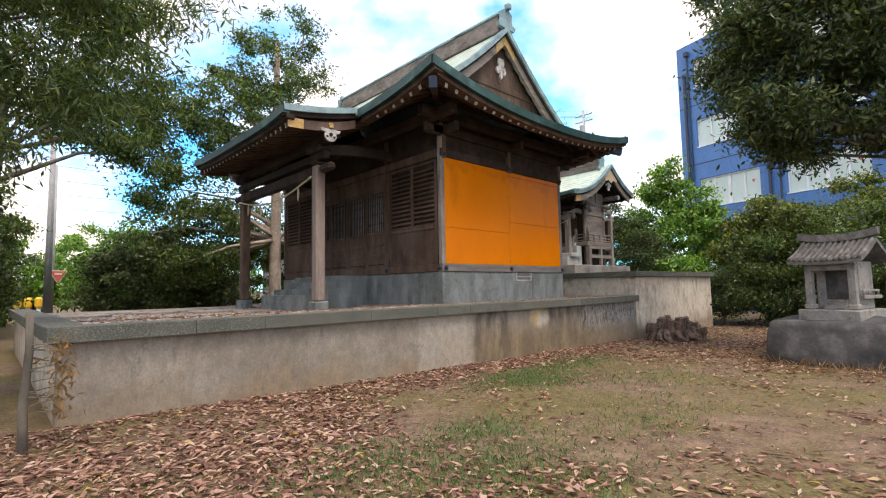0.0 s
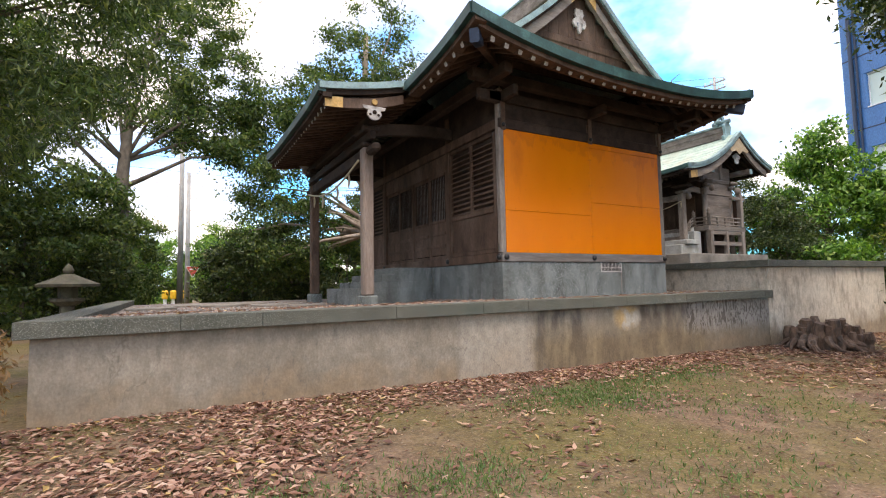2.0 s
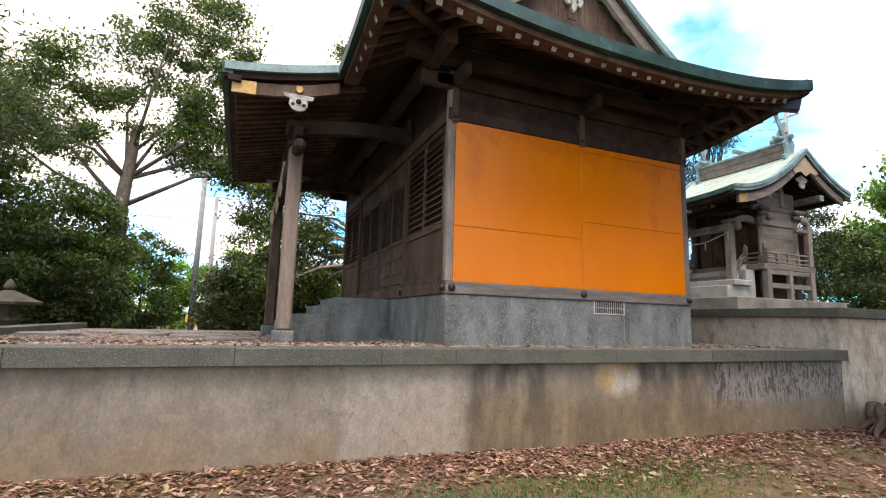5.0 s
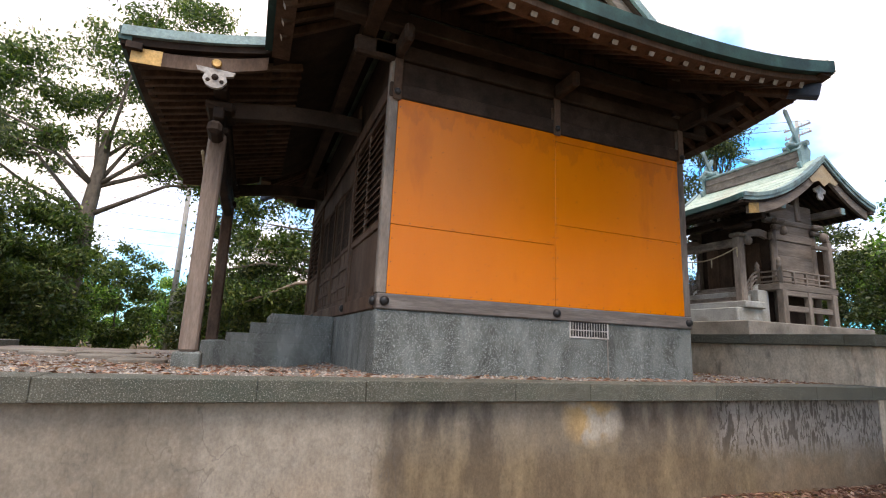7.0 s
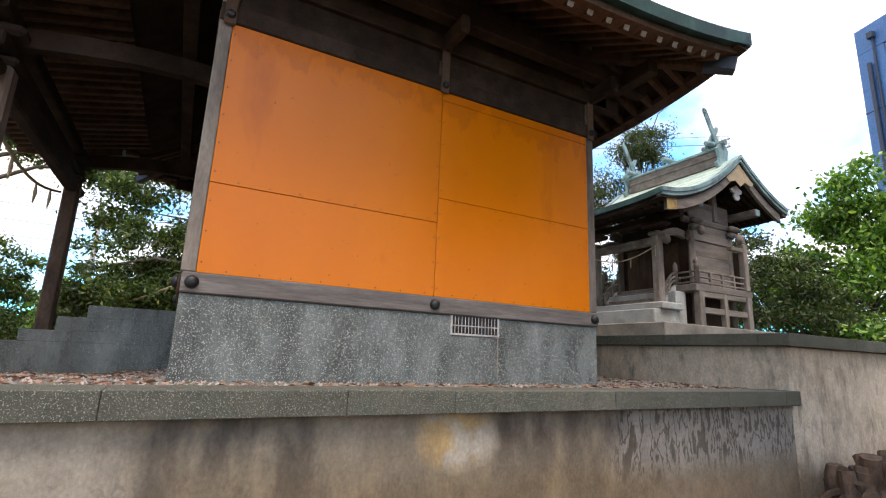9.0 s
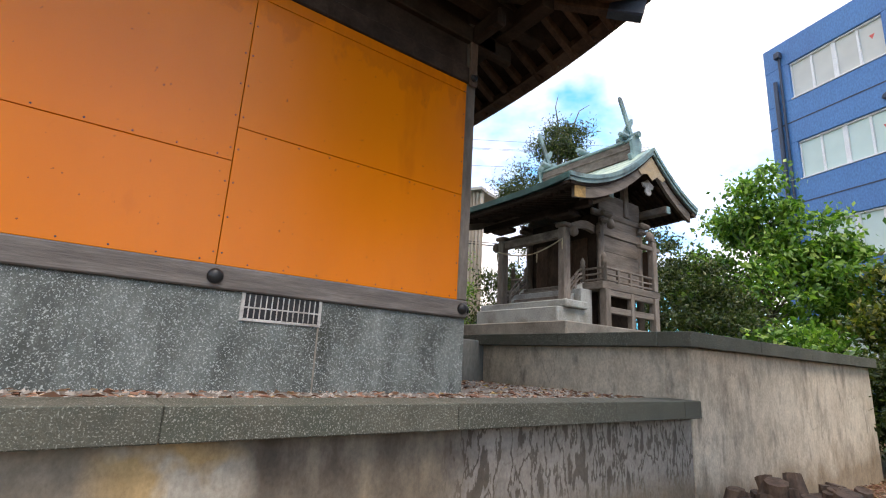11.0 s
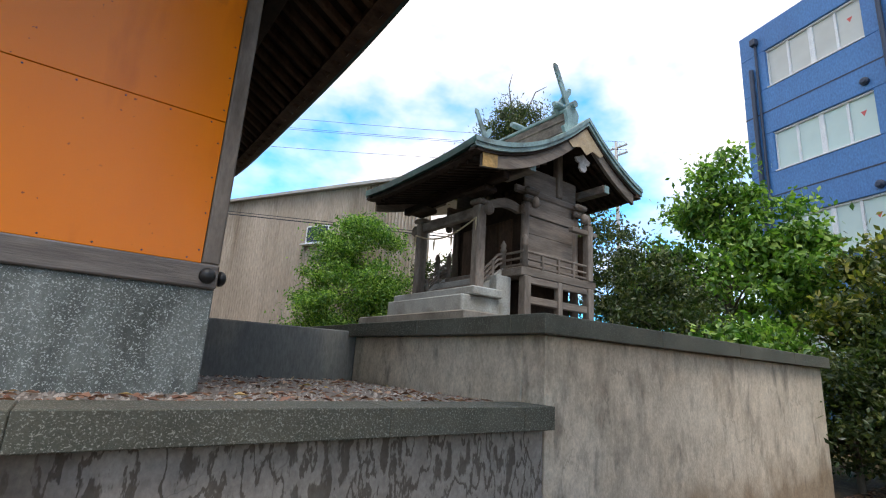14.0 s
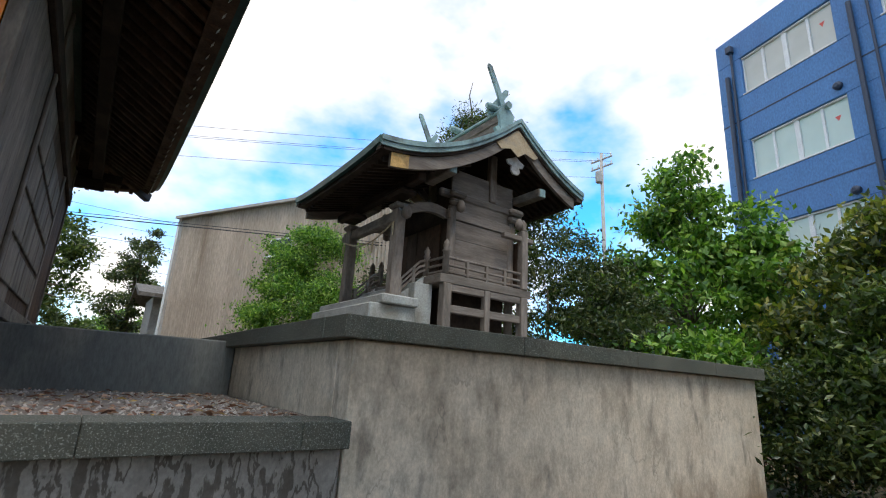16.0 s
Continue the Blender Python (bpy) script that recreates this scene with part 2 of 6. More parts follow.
def wall_concrete(name, patchy):
    """Old rendered concrete with rain streaks; patchy adds the dark wet stain, the tan mend and the flaking paint."""
    m, n, l, p = nodes_of(name)
    a = noise_node(n, l, 1.3, 6.0)
    r = ramp(n, [(0.3, (0.185, 0.156, 0.119) if patchy else (0.47, 0.392, 0.300)), (0.7, (0.285, 0.246, 0.196) if patchy else (0.61, 0.530, 0.425))])
    l.new(a.outputs[0], r.inputs[0])
    col = r.outputs[0]
    s = noise_node(n, l, 2.2, 6.0, (1.6, 1.6, 0.22) if patchy else (1.3, 1.3, 0.55), 0.65)
    rs = ramp(n, [(0.52, (0, 0, 0)), (0.70, (1, 1, 1))])
    l.new(s.outputs[0], rs.inputs[0])
    col = mixed(n, l, rs.outputs[0], col, (0.215, 0.18, 0.14) if patchy else (0.30, 0.25, 0.195))
    d = noise_node(n, l, 5.0, 5.0, (1.0, 1.0, 0.35))
    rd = ramp(n, [(0.66 if patchy else 0.61, (0, 0, 0)), (0.74 if patchy else 0.72, (0.7,) * 3)])
    l.new(d.outputs[0], rd.inputs[0])
    col = mixed(n, l, rd.outputs[0], col, (0.15, 0.13, 0.11) if patchy else (0.20, 0.172, 0.142))
    co = n.new("ShaderNodeTexCoord")
    sep = n.new("ShaderNodeSeparateXYZ")
    l.new(co.outputs["Object"], sep.inputs[0])
    # browner towards the wall's foot, with an uneven upper edge
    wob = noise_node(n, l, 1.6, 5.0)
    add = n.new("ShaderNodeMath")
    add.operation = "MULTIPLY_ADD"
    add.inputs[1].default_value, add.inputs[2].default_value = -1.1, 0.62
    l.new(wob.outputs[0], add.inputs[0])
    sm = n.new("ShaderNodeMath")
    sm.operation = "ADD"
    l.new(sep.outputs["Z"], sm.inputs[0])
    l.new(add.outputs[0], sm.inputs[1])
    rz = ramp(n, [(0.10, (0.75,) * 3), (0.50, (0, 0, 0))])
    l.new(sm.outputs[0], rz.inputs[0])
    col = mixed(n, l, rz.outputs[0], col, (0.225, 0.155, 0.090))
    if patchy:
        def band(x0, x1, soft, wobble):
            w = noise_node(n, l, 2.4, 5.0, (1, 1, 0.6))
            q = n.new("ShaderNodeMath")
            q.operation = "MULTIPLY_ADD"
            q.inputs[1].default_value = wobble
            l.new(w.outputs[0], q.inputs[0])
            l.new(sep.outputs["X"], q.inputs[2])
            mr = n.new("ShaderNodeMapRange")
            mr.inputs[1].default_value, mr.inputs[2].default_value = 0, 20
            l.new(q.outputs[0], mr.inputs[0])
            o = wobble / 2
            rb = ramp(n, [((x0 - soft + o) / 20, (0, 0, 0)), ((x0 + o) / 20, (1, 1, 1)), ((x1 + o) / 20, (1, 1, 1)), ((x1 + soft + o) / 20, (0, 0, 0))])
            l.new(mr.outputs[0], rb.inputs[0])
            return rb.outputs[0]
        streak = noise_node(n, l, 3.0, 6.0, (1.2, 1.2, 0.35))
        rk = ramp(n, [(0.36, (0, 0, 0)), (0.58, (1, 1, 1))])
        l.new(streak.outputs[0], rk.inputs[0])
        wet = mixed(n, l, 1.0, band(6.95, 7.85, 0.12, 0.35), rk.outputs[0], "MULTIPLY")
        col = mixed(n, l, wet, col, (0.085, 0.075, 0.064))
        # brown damp rising from the earth east of the dark stain
        rise = n.new("ShaderNodeMapRange")
        rise.inputs[1].default_value, rise.inputs[2].default_value = 0.85, 0.35
        l.new(sep.outputs["Z"], rise.inputs[0])
        damp = mixed(n, l, 1.0, mixed(n, l, 1.0, band(7.1, 11.4, 0.5, 0.9), rise.outputs[0], "MULTIPLY"), (0.85,) * 3, "MULTIPLY")
        col = mixed(n, l, damp, col, mixed(n, l, rk.outputs[0], (0.225, 0.165, 0.092), (0.135, 0.096, 0.056)))
        # paler render between the old joint and the dark stain
        col = mixed(n, l, mixed(n, l, 1.0, band(5.30, 6.75, 0.06, 0.04), (0.45,) * 3, "MULTIPLY"), col, (0.40, 0.355, 0.295))
        rc5 = band(5.255, 5.262, 0.010, 0.09)
        col = mixed(n, l, mixed(n, l, 1.0, rc5, (0.55,) * 3, "MULTIPLY"), col, (0.10, 0.085, 0.07))
        wet2 = mixed(n, l, 1.0, band(9.45, 11.3, 0.25, 0.7), rk.outputs[0], "MULTIPLY")
        upper = n.new("ShaderNodeMapRange")
        upper.inputs[1].default_value, upper.inputs[2].default_value = 0.40, 0.78
        l.new(sep.outputs["Z"], upper.inputs[0])
        col = mixed(n, l, mixed(n, l, 1.0, wet2, upper.outputs[0], "MULTIPLY"), col, (0.085, 0.068, 0.053))
        mend = noise_node(n, l, 1.7, 4.0)
        rm = ramp(n, [(0.42, (0, 0, 0)), (0.50, (1, 1, 1))])
        l.new(mend.outputs[0], rm.inputs[0])
        def bowl(sock, mid, half):
            s1 = n.new("ShaderNodeMath")
            s1.operation = "MULTIPLY_ADD"
            s1.inputs[1].default_value, s1.inputs[2].default_value = 1 / half, -mid / half
            l.new(sock, s1.inputs[0])
            s2 = n.new("ShaderNodeMath")
            s2.operation = "MULTIPLY"
            l.new(s1.outputs[0], s2.inputs[0])
            l.new(s1.outputs[0], s2.inputs[1])
            return s2.outputs[0]
        both = n.new("ShaderNodeMath")
        both.operation = "ADD"
        l.new(bowl(sep.outputs["X"], 9.08, 0.40), both.inputs[0])
        l.new(bowl(sep.outputs["Z"], 0.78, 0.26), both.inputs[1])
        wav = n.new("ShaderNodeMath")
        wav.operation = "MULTIPLY_ADD"
        wav.inputs[1].default_value = 1.6
        l.new(mend.outputs[0], wav.inputs[0])
        l.new(both.outputs[0], wav.inputs[2])
        rt = ramp(n, [(0.55, (0.9,) * 3), (1.0, (0, 0, 0))])
        half = n.new("ShaderNodeMath")
        half.operation = "MULTIPLY"
        half.inputs[1].default_value = 0.5
        l.new(wav.outputs[0], half.inputs[0])
        l.new(half.outputs[0], rt.inputs[0])
        tan = mixed(n, l, rm.outputs[0], (0.40, 0.36, 0.30), (0.44, 0.30, 0.14))
        col = mixed(n, l, rt.outputs[0], col, tan)
        fl = noise_node(n, l, 4.6, 5.0, (1.5, 1.5, 0.5), 0.55)
        rf = ramp(n, [(0.40, (0, 0, 0)), (0.425, (1, 1, 1)), (0.50, (1, 1, 1)), (0.515, (0, 0, 0)), (0.545, (0, 0, 0)), (0.56, (1, 1, 1))])
        l.new(fl.outputs[0], rf.inputs[0])
        zr = n.new("ShaderNodeMapRange")
        zr.inputs[1].default_value, zr.inputs[2].default_value = 0.25, 0.5
        l.new(sep.outputs["Z"], zr.inputs[0])
        zone = mixed(n, l, 1.0, mixed(n, l, 1.0, band(11.2, 14.4, 0.4, 0.8), zr.outputs[0], "MULTIPLY"), (0.72, 0.72, 0.72), "MULTIPLY")
        bare = mixed(n, l, rf.outputs[0], (0.055, 0.048, 0.042), (0.27, 0.25, 0.232))
        col = mixed(n, l, zone, col, bare)
    vein = noise_node(n, l, 1.9, 5.0, (1, 1, 0.55), 0.5)
    rvn = ramp(n, [(0.492, (0, 0, 0)), (0.499, (0.45,) * 3), (0.501, (0.45,) * 3), (0.508, (0, 0, 0))])
    l.new(vein.outputs[0], rvn.inputs[0])
    gate = noise_node(n, l, 0.8, 2.0)
    rgt = ramp(n, [(0.5, (0, 0, 0)), (0.6, (1, 1, 1))])
    l.new(gate.outputs[0], rgt.inputs[0])
    col = mixed(n, l, mixed(n, l, 1.0, rvn.outputs[0], rgt.outputs[0], "MULTIPLY"), col, (0.11, 0.095, 0.08))
    for sc in (9.0, 38.0):
        gn = noise_node(n, l, sc, 4.0, (1, 1, 0.7), 0.65)
        rg = ramp(n, [(0.32, (0.82,) * 3), (0.68, (1.15,) * 3)])
        l.new(gn.outputs[0], rg.inputs[0])
        col = mixed(n, l, 1.0, col, rg.outputs[0], "MULTIPLY")
    l.new(col, p.inputs["Base Color"])
    f = noise_node(n, l, 34.0, 6.0)
    bp = n.new("ShaderNodeBump")
    bp.inputs["Strength"].default_value, bp.inputs["Distance"].default_value = 0.3, 0.01
    l.new(f.outputs[0], bp.inputs["Height"])
    l.new(bp.outputs[0], p.inputs["Normal"])
    p.inputs["Roughness"].default_value = 0.88
    return m


def soil(name):
    m, n, l, p = nodes_of(name)
    a = noise_node(n, l, 2.6, 8.0)
    r = ramp(n, [(0.3, (0.098, 0.057, 0.032)), (0.55, (0.155, 0.097, 0.056)), (0.75, (0.225, 0.150, 0.090))])
    l.new(a.outputs[0], r.inputs[0])
    b = noise_node(n, l, 0.42, 6.0)
    rb = ramp(n, [(0.42, (0, 0, 0)), (0.56, (0.85,) * 3)])
    l.new(b.outputs[0], rb.inputs[0])
    col = mixed(n, l, rb.outputs[0], r.outputs[0], (0.110, 0.088, 0.020))
    c = noise_node(n, l, 45.0, 4.0)
    rc = ramp(n, [(0.56, (0, 0, 0)), (0.66, (0.7,) * 3)])
    l.new(c.outputs[0], rc.inputs[0])
    col = mixed(n, l, rc.outputs[0], col, (0.24, 0.175, 0.12))
    for sc in (7.0, 28.0):
        gn = noise_node(n, l, sc, 5.0, (1, 1, 1), 0.7)
        rg = ramp(n, [(0.32, (0.72,) * 3), (0.68, (1.25,) * 3)])
        l.new(gn.outputs[0], rg.inputs[0])
        col = mixed(n, l, 1.0, col, rg.outputs[0], "MULTIPLY")
    l.new(col, p.inputs["Base Color"])
    f = noise_node(n, l, 22.0, 8.0)
    bp = n.new("ShaderNodeBump")
    bp.inputs["Strength"].default_value, bp.inputs["Distance"].default_value = 0.7, 0.03
    l.new(f.outputs[0], bp.inputs["Height"])
    l.new(bp.outputs[0], p.inputs["Normal"])
    p.inputs["Roughness"].default_value = 0.95
    return m


def leafy(name, stops, trans=0.35, rough=0.5):
    m, n, l, p = nodes_of(name)
    g = n.new("ShaderNodeNewGeometry")
    r = ramp(n, stops)
    l.new(g.outputs["Random Per Island"], r.inputs[0])
    l.new(r.outputs[0], p.inputs["Base Color"])
    p.inputs["Roughness"].default_value = rough
    if trans:
        t = n.new("ShaderNodeBsdfTranslucent")
        l.new(mixed(n, l, 1.0, r.outputs[0], (1.25, 1.5, 0.6), "MULTIPLY"), t.inputs["Color"])
        mx = n.new("ShaderNodeMixShader")
        mx.inputs[0].default_value = trans
        l.new(p.outputs[0], mx.inputs[1])
        l.new(t.outputs[0], mx.inputs[2])
        l.new(mx.outputs[0], n["Material Output"].inputs[0])
    return m


L_DARK = leafy("dark_leaves", [(0, (0.018, 0.034, 0.012)), (0.55, (0.052, 0.082, 0.026)), (0.85, (0.10, 0.125, 0.040)), (1, (0.19, 0.20, 0.07))], 0.35, 0.38)
L_MID = leafy("mid_green_leaves", [(0, (0.024, 0.048, 0.014)), (0.55, (0.070, 0.118, 0.030)), (0.85, (0.13, 0.175, 0.045)), (1, (0.24, 0.27, 0.085))], 0.4, 0.38)
L_BRIGHT = leafy("bright_green_leaves", [(0, (0.036, 0.100, 0.018)), (0.5, (0.11, 0.235, 0.038)), (0.85, (0.25, 0.40, 0.075)), (1, (0.44, 0.56, 0.16))], 0.4, 0.4)
L_YELLOW = leafy("yellow_green_leaves", [(0, (0.028, 0.052, 0.014)), (0.55, (0.085, 0.120, 0.026)), (0.85, (0.21, 0.215, 0.045)), (1, (0.40, 0.36, 0.09))], 0.4, 0.4)
L_FALLEN = leafy("fallen_leaves", [(0, (0.085, 0.036, 0.025)), (0.4, (0.215, 0.100, 0.066)), (0.75, (0.36, 0.198, 0.138)), (0.95, (0.52, 0.36, 0.27)), (1, (0.42, 0.27, 0.07))], 0.12, 0.75)
L_GRASS = leafy("grass_blades", [(0, (0.05, 0.10, 0.025)), (1, (0.15, 0.22, 0.07))], 0.3)
L_DRY = leafy("dry_brown_leaves", [(0, (0.13, 0.07, 0.03)), (1, (0.30, 0.17, 0.07))], 0.3)
M_PEBBLE = leafy("gravel_chips", [(0, (0.14, 0.12, 0.105)), (0.5, (0.27, 0.235, 0.205)), (1, (0.48, 0.43, 0.385))], 0.0, 0.9)
M_ORANGE = orange_paint()
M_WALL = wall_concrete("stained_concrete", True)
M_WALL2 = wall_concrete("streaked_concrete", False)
M_SOIL = soil("mossy_soil")
M_GRAVEL = surf("gravel_bed", (0.12, 0.10, 0.085), (0.24, 0.20, 0.175), 14, 0.95, stain=(0.17, 0.15, 0.13), stain_scale=1.2, fine=60, bump=0.9)


def glass_pane():
    m, n, l, p = nodes_of("window_glass")
    p.inputs["Base Color"].default_value = (0.6, 0.65, 0.66, 1)
    p.inputs["Roughness"].default_value = 0.05
    p.inputs["Transmission Weight"].default_value = 1.0
    p.inputs["IOR"].default_value = 1.45
    return m


M_GLASS = glass_pane()
# pale half-metal pane: light showing through the lattice put into the colour
M_GLARE_PANE = surf("pale_glare_pane", (0.62, 0.63, 0.62), (0.72, 0.73, 0.72), 3, 0.12, fine=20, bump=0.03, coat=1.0, metal=0.5)


# ---- mesh tools ----
def thing(name, loc, label, category, group="", kind=""):
    ob = new(name)
    ob.location = loc
    ob.empty_display_size = 0.2
    return tagged(ob, label, category, group, kind)


def origin_of(ob):
    """Where a parent stands: a thing at its base, a part at the world's origin."""
    return Vector((0, 0, 0)) if ob.parent else Vector(ob.location)


def part(name, bm, material, parent=None, label="", smooth=False):
    """Links a bmesh in world coordinates as one mesh object, under a thing or a part."""
    me = bpy.data.meshes.new(name)
    bmesh.ops.recalc_face_normals(bm, faces=bm.faces)
    bm.to_mesh(me)
    bm.free()
    for mt in material if isinstance(material, (list, tuple)) else [material]:
        me.materials.append(mt)
    if smooth:
        me.polygons.foreach_set("use_smooth", [True] * len(me.polygons))
    ob = new(name, me)
    if parent:
        ob.parent = parent
        ob.matrix_parent_inverse = Matrix.Translation(-origin_of(parent))
    if label:
        ob["label"] = label
    return ob


def cbox(bm, x0, x1, y0, y1, z0, z1, c=0.008):
    """A box with chamfered edges."""
    c = min(c, (x1 - x0) / 3, (y1 - y0) / 3, (z1 - z0) / 3)
    vs = []
    for ix, x in ((1, x0), (-1, x1)):
        for iy, y in ((1, y0), (-1, y1)):
            for iz, z in ((1, z0), (-1, z1)):
                vs.append(bm.verts.new((x, y + iy * c, z + iz * c)))
                vs.append(bm.verts.new((x + ix * c, y, z + iz * c)))
                vs.append(bm.verts.new((x + ix * c, y + iy * c, z)))
    bmesh.ops.convex_hull(bm, input=vs)
    return bm


def box(x0, x1, y0, y1, z0, z1, c=0.008):
    return cbox(bmesh.new(), x0, x1, y0, y1, z0, z1, c)


def sweep(bm, pts, section, side, caps=True, mat=None):
    """A bar along pts; section: corners (a, b), a along side, b upwards (or along the two axes given)."""
    s, u = (Vector(side[0]), Vector(side[1])) if isinstance(side[0], (tuple, Vector)) else (Vector(side), Vector((0, 0, 1)))
    rings = [[bm.verts.new(Vector(p) + a * s + b * u) for a, b in section] for p in pts]
    k = len(section)
    for r0, r1 in zip(rings, rings[1:]):
        for i in range(k):
            bm.faces.new((r0[i], r0[(i + 1) % k], r1[(i + 1) % k], r1[i]))
    if caps:
        f0 = bm.faces.new(rings[0])
        f1 = bm.faces.new(list(reversed(rings[-1])))
        if mat is not None:
            f0.material_index = mat
    return bm


def beam(bm, p0, p1, w, h, mat=None):
    """A straight squared timber from p0 to p1; w across, h high."""
    d = Vector(p1) - Vector(p0)
    s = d.cross(Vector((0, 0, 1)))
    s = s.normalized() if s.length > 1e-6 else Vector((1, 0, 0))
    u = s.cross(d).normalized()
    c = min(w, h) * 0.12
    a, b = w / 2, h / 2
    sec = [(-a + c, -b), (a - c, -b), (a, -b + c), (a, b - c), (a - c, b), (-a + c, b), (-a, b - c), (-a, -b + c)]
    return sweep(bm, [p0, p1], sec, (s, u), True, mat)


def tube(bm, pts, radii, k=8):
    """A round limb through pts."""
    rings = []
    for i, p in enumerate(pts):
        d = (Vector(pts[min(i + 1, len(pts) - 1)]) - Vector(pts[max(i - 1, 0)])).normalized()
        a = d.cross(Vector((0.3, 0.9, 0.1))).normalized()
        b = d.cross(a).normalized()
        rings.append([bm.verts.new(Vector(p) + radii[i] * (math.cos(2 * math.pi * j / k) * a + math.sin(2 * math.pi * j / k) * b)) for j in range(k)])
    for r0, r1 in zip(rings, rings[1:]):
        for j in range(k):
            bm.faces.new((r0[j], r0[(j + 1) % k], r1[(j + 1) % k], r1[j]))
    bm.faces.new(rings[0])
    bm.faces.new(list(reversed(rings[-1])))
    return bm


def lathe(bm, x, y, prof, k=14):
    rings = [[bm.verts.new((x + r * math.cos(2 * math.pi * j / k), y + r * math.sin(2 * math.pi * j / k), z)) for j in range(k)] for r, z in prof]
    for r0, r1 in zip(rings, rings[1:]):
        for j in range(k):
            bm.faces.new((r0[j], r0[(j + 1) % k], r1[(j + 1) % k], r1[j]))
    bm.faces.new(rings[0])
    bm.faces.new(list(reversed(rings[-1])))
    return bm


def slab(rows, th):
    """A sheet over a grid of points, th thick downwards."""
    bm = bmesh.new()
    top = [[bm.verts.new(p) for p in r] for r in rows]
    low = [[bm.verts.new((p[0], p[1], p[2] - th)) for p in r] for r in rows]
    n, k = len(rows), len(rows[0])
    for i in range(n - 1):
        for j in range(k - 1):
            bm.faces.new((top[i][j], top[i][j + 1], top[i + 1][j + 1], top[i + 1][j]))
            bm.faces.new((low[i][j], low[i + 1][j], low[i + 1][j + 1], low[i][j + 1]))
    for i in range(n - 1):
        bm.faces.new((top[i][0], top[i + 1][0], low[i + 1][0], low[i][0]))
        bm.faces.new((top[i][-1], low[i][-1], low[i + 1][-1], top[i + 1][-1]))
    for j in range(k - 1):
        bm.faces.new((top[0][j], low[0][j], low[0][j + 1], top[0][j + 1]))
        bm.faces.new((top[-1][j], top[-1][j + 1], low[-1][j + 1], low[-1][j]))
    return bm


def outline_plate(bm, pts, origin, ax, up, depth):
    """A flat board cut to an outline; ax, up: its axes; it goes depth along ax x up."""
    o, a, u = Vector(origin), Vector(ax), Vector(up)
    d = a.cross(u).normalized() * depth
    f = [bm.verts.new(o + x * a + y * u) for x, y in pts]
    g = [bm.verts.new(o + x * a + y * u + d) for x, y in pts]
    k = len(pts)
    bm.faces.new(f)
    bm.faces.new(list(reversed(g)))
    for i in range(k):
        bm.faces.new((f[i], g[i], g[(i + 1) % k], f[(i + 1) % k]))
    return bm


def mesh_from(name, verts, faces, material, parent=None, label=""):
    me = bpy.data.meshes.new(name)
    me.from_pydata(verts, [], faces)
    me.materials.append(material)
    ob = new(name, me)
    if parent:
        ob.parent = parent
        ob.matrix_parent_inverse = Matrix.Translation(-origin_of(parent))
    if label:
        ob["label"] = label
    return ob


def leaf_cloud(points, size, rng, droop=0.3, slim=0.45, up=0.5):
    """Vertices and faces of one folded leaf at each point."""
    n = len(points)
    d = rng.normal(size=(n, 3))
    d[:, 2] -= droop
    d /= np.linalg.norm(d, axis=1)[:, None]
    w = rng.normal(size=(n, 3)) + np.array([0, 0, up])
    s = np.cross(d, w)
    s /= np.linalg.norm(s, axis=1)[:, None] + 1e-9
    nrm = np.cross(s, d)
    ln = size * rng.uniform(0.6, 1.25, n)[:, None]
    wd = ln * slim
    v = np.stack([points, points + d * ln * 0.5 + s * wd * 0.5 - nrm * ln * 0.06, points + d * ln, points + d * ln * 0.5 - s * wd * 0.5 - nrm * ln * 0.06], 1)
    faces = np.arange(4 * n).reshape(n, 4)
    tris = np.concatenate([faces[:, [0, 1, 2]], faces[:, [0, 2, 3]]])
    return v.reshape(-1, 3), tris


# ---- ground and walls ----
def ground_z(x, y):
    base = 0.06 - 0.017 * max(-4.0, min(x, 22.0))
    return base + 0.025 * noise.noise((x * 0.6, y * 0.6, 0.3)) + 0.012 * noise.noise((x * 2.1, y * 2.1, 5.0))


def make_ground():
    xs = [-900, -300, -120, -60, -30, -16] + [-10 + 0.4 * i for i in range(93)] + [32, 40, 60, 120, 300, 900]
    ys = [-900, -300, -120, -60, -30, -14] + [-8 + 0.4 * i for i in range(40)] + [9, 12, 16, 22, 30, 45, 60, 120, 300, 900]
    verts = [(x, y, ground_z(x, y)) for y in ys for x in xs]
    k = len(xs)
    faces = [(j * k + i, j * k + i + 1, (j + 1) * k + i + 1, (j + 1) * k + i) for j in range(len(ys) - 1) for i in range(k - 1)]
    ob = mesh_from("ground", verts, faces, M_SOIL)
    ob.data.polygons.foreach_set("use_smooth", [True] * len(faces))
    tagged(ob, "brown earth with moss patches and fallen leaves", "ground", kind="structure")


make_ground()

CAP_Y, WALL_Y, CAP_TOP, CAP_LOW = 6.59, 6.71, 1.165, 0.985
low_wall = thing("wall_lower", (7, 6.8, 0), "stained grey concrete retaining wall with flaking paint", "wall", kind="structure")
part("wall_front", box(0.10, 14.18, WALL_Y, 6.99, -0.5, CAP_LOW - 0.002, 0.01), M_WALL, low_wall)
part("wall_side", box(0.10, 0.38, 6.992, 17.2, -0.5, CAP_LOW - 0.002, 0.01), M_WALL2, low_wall)


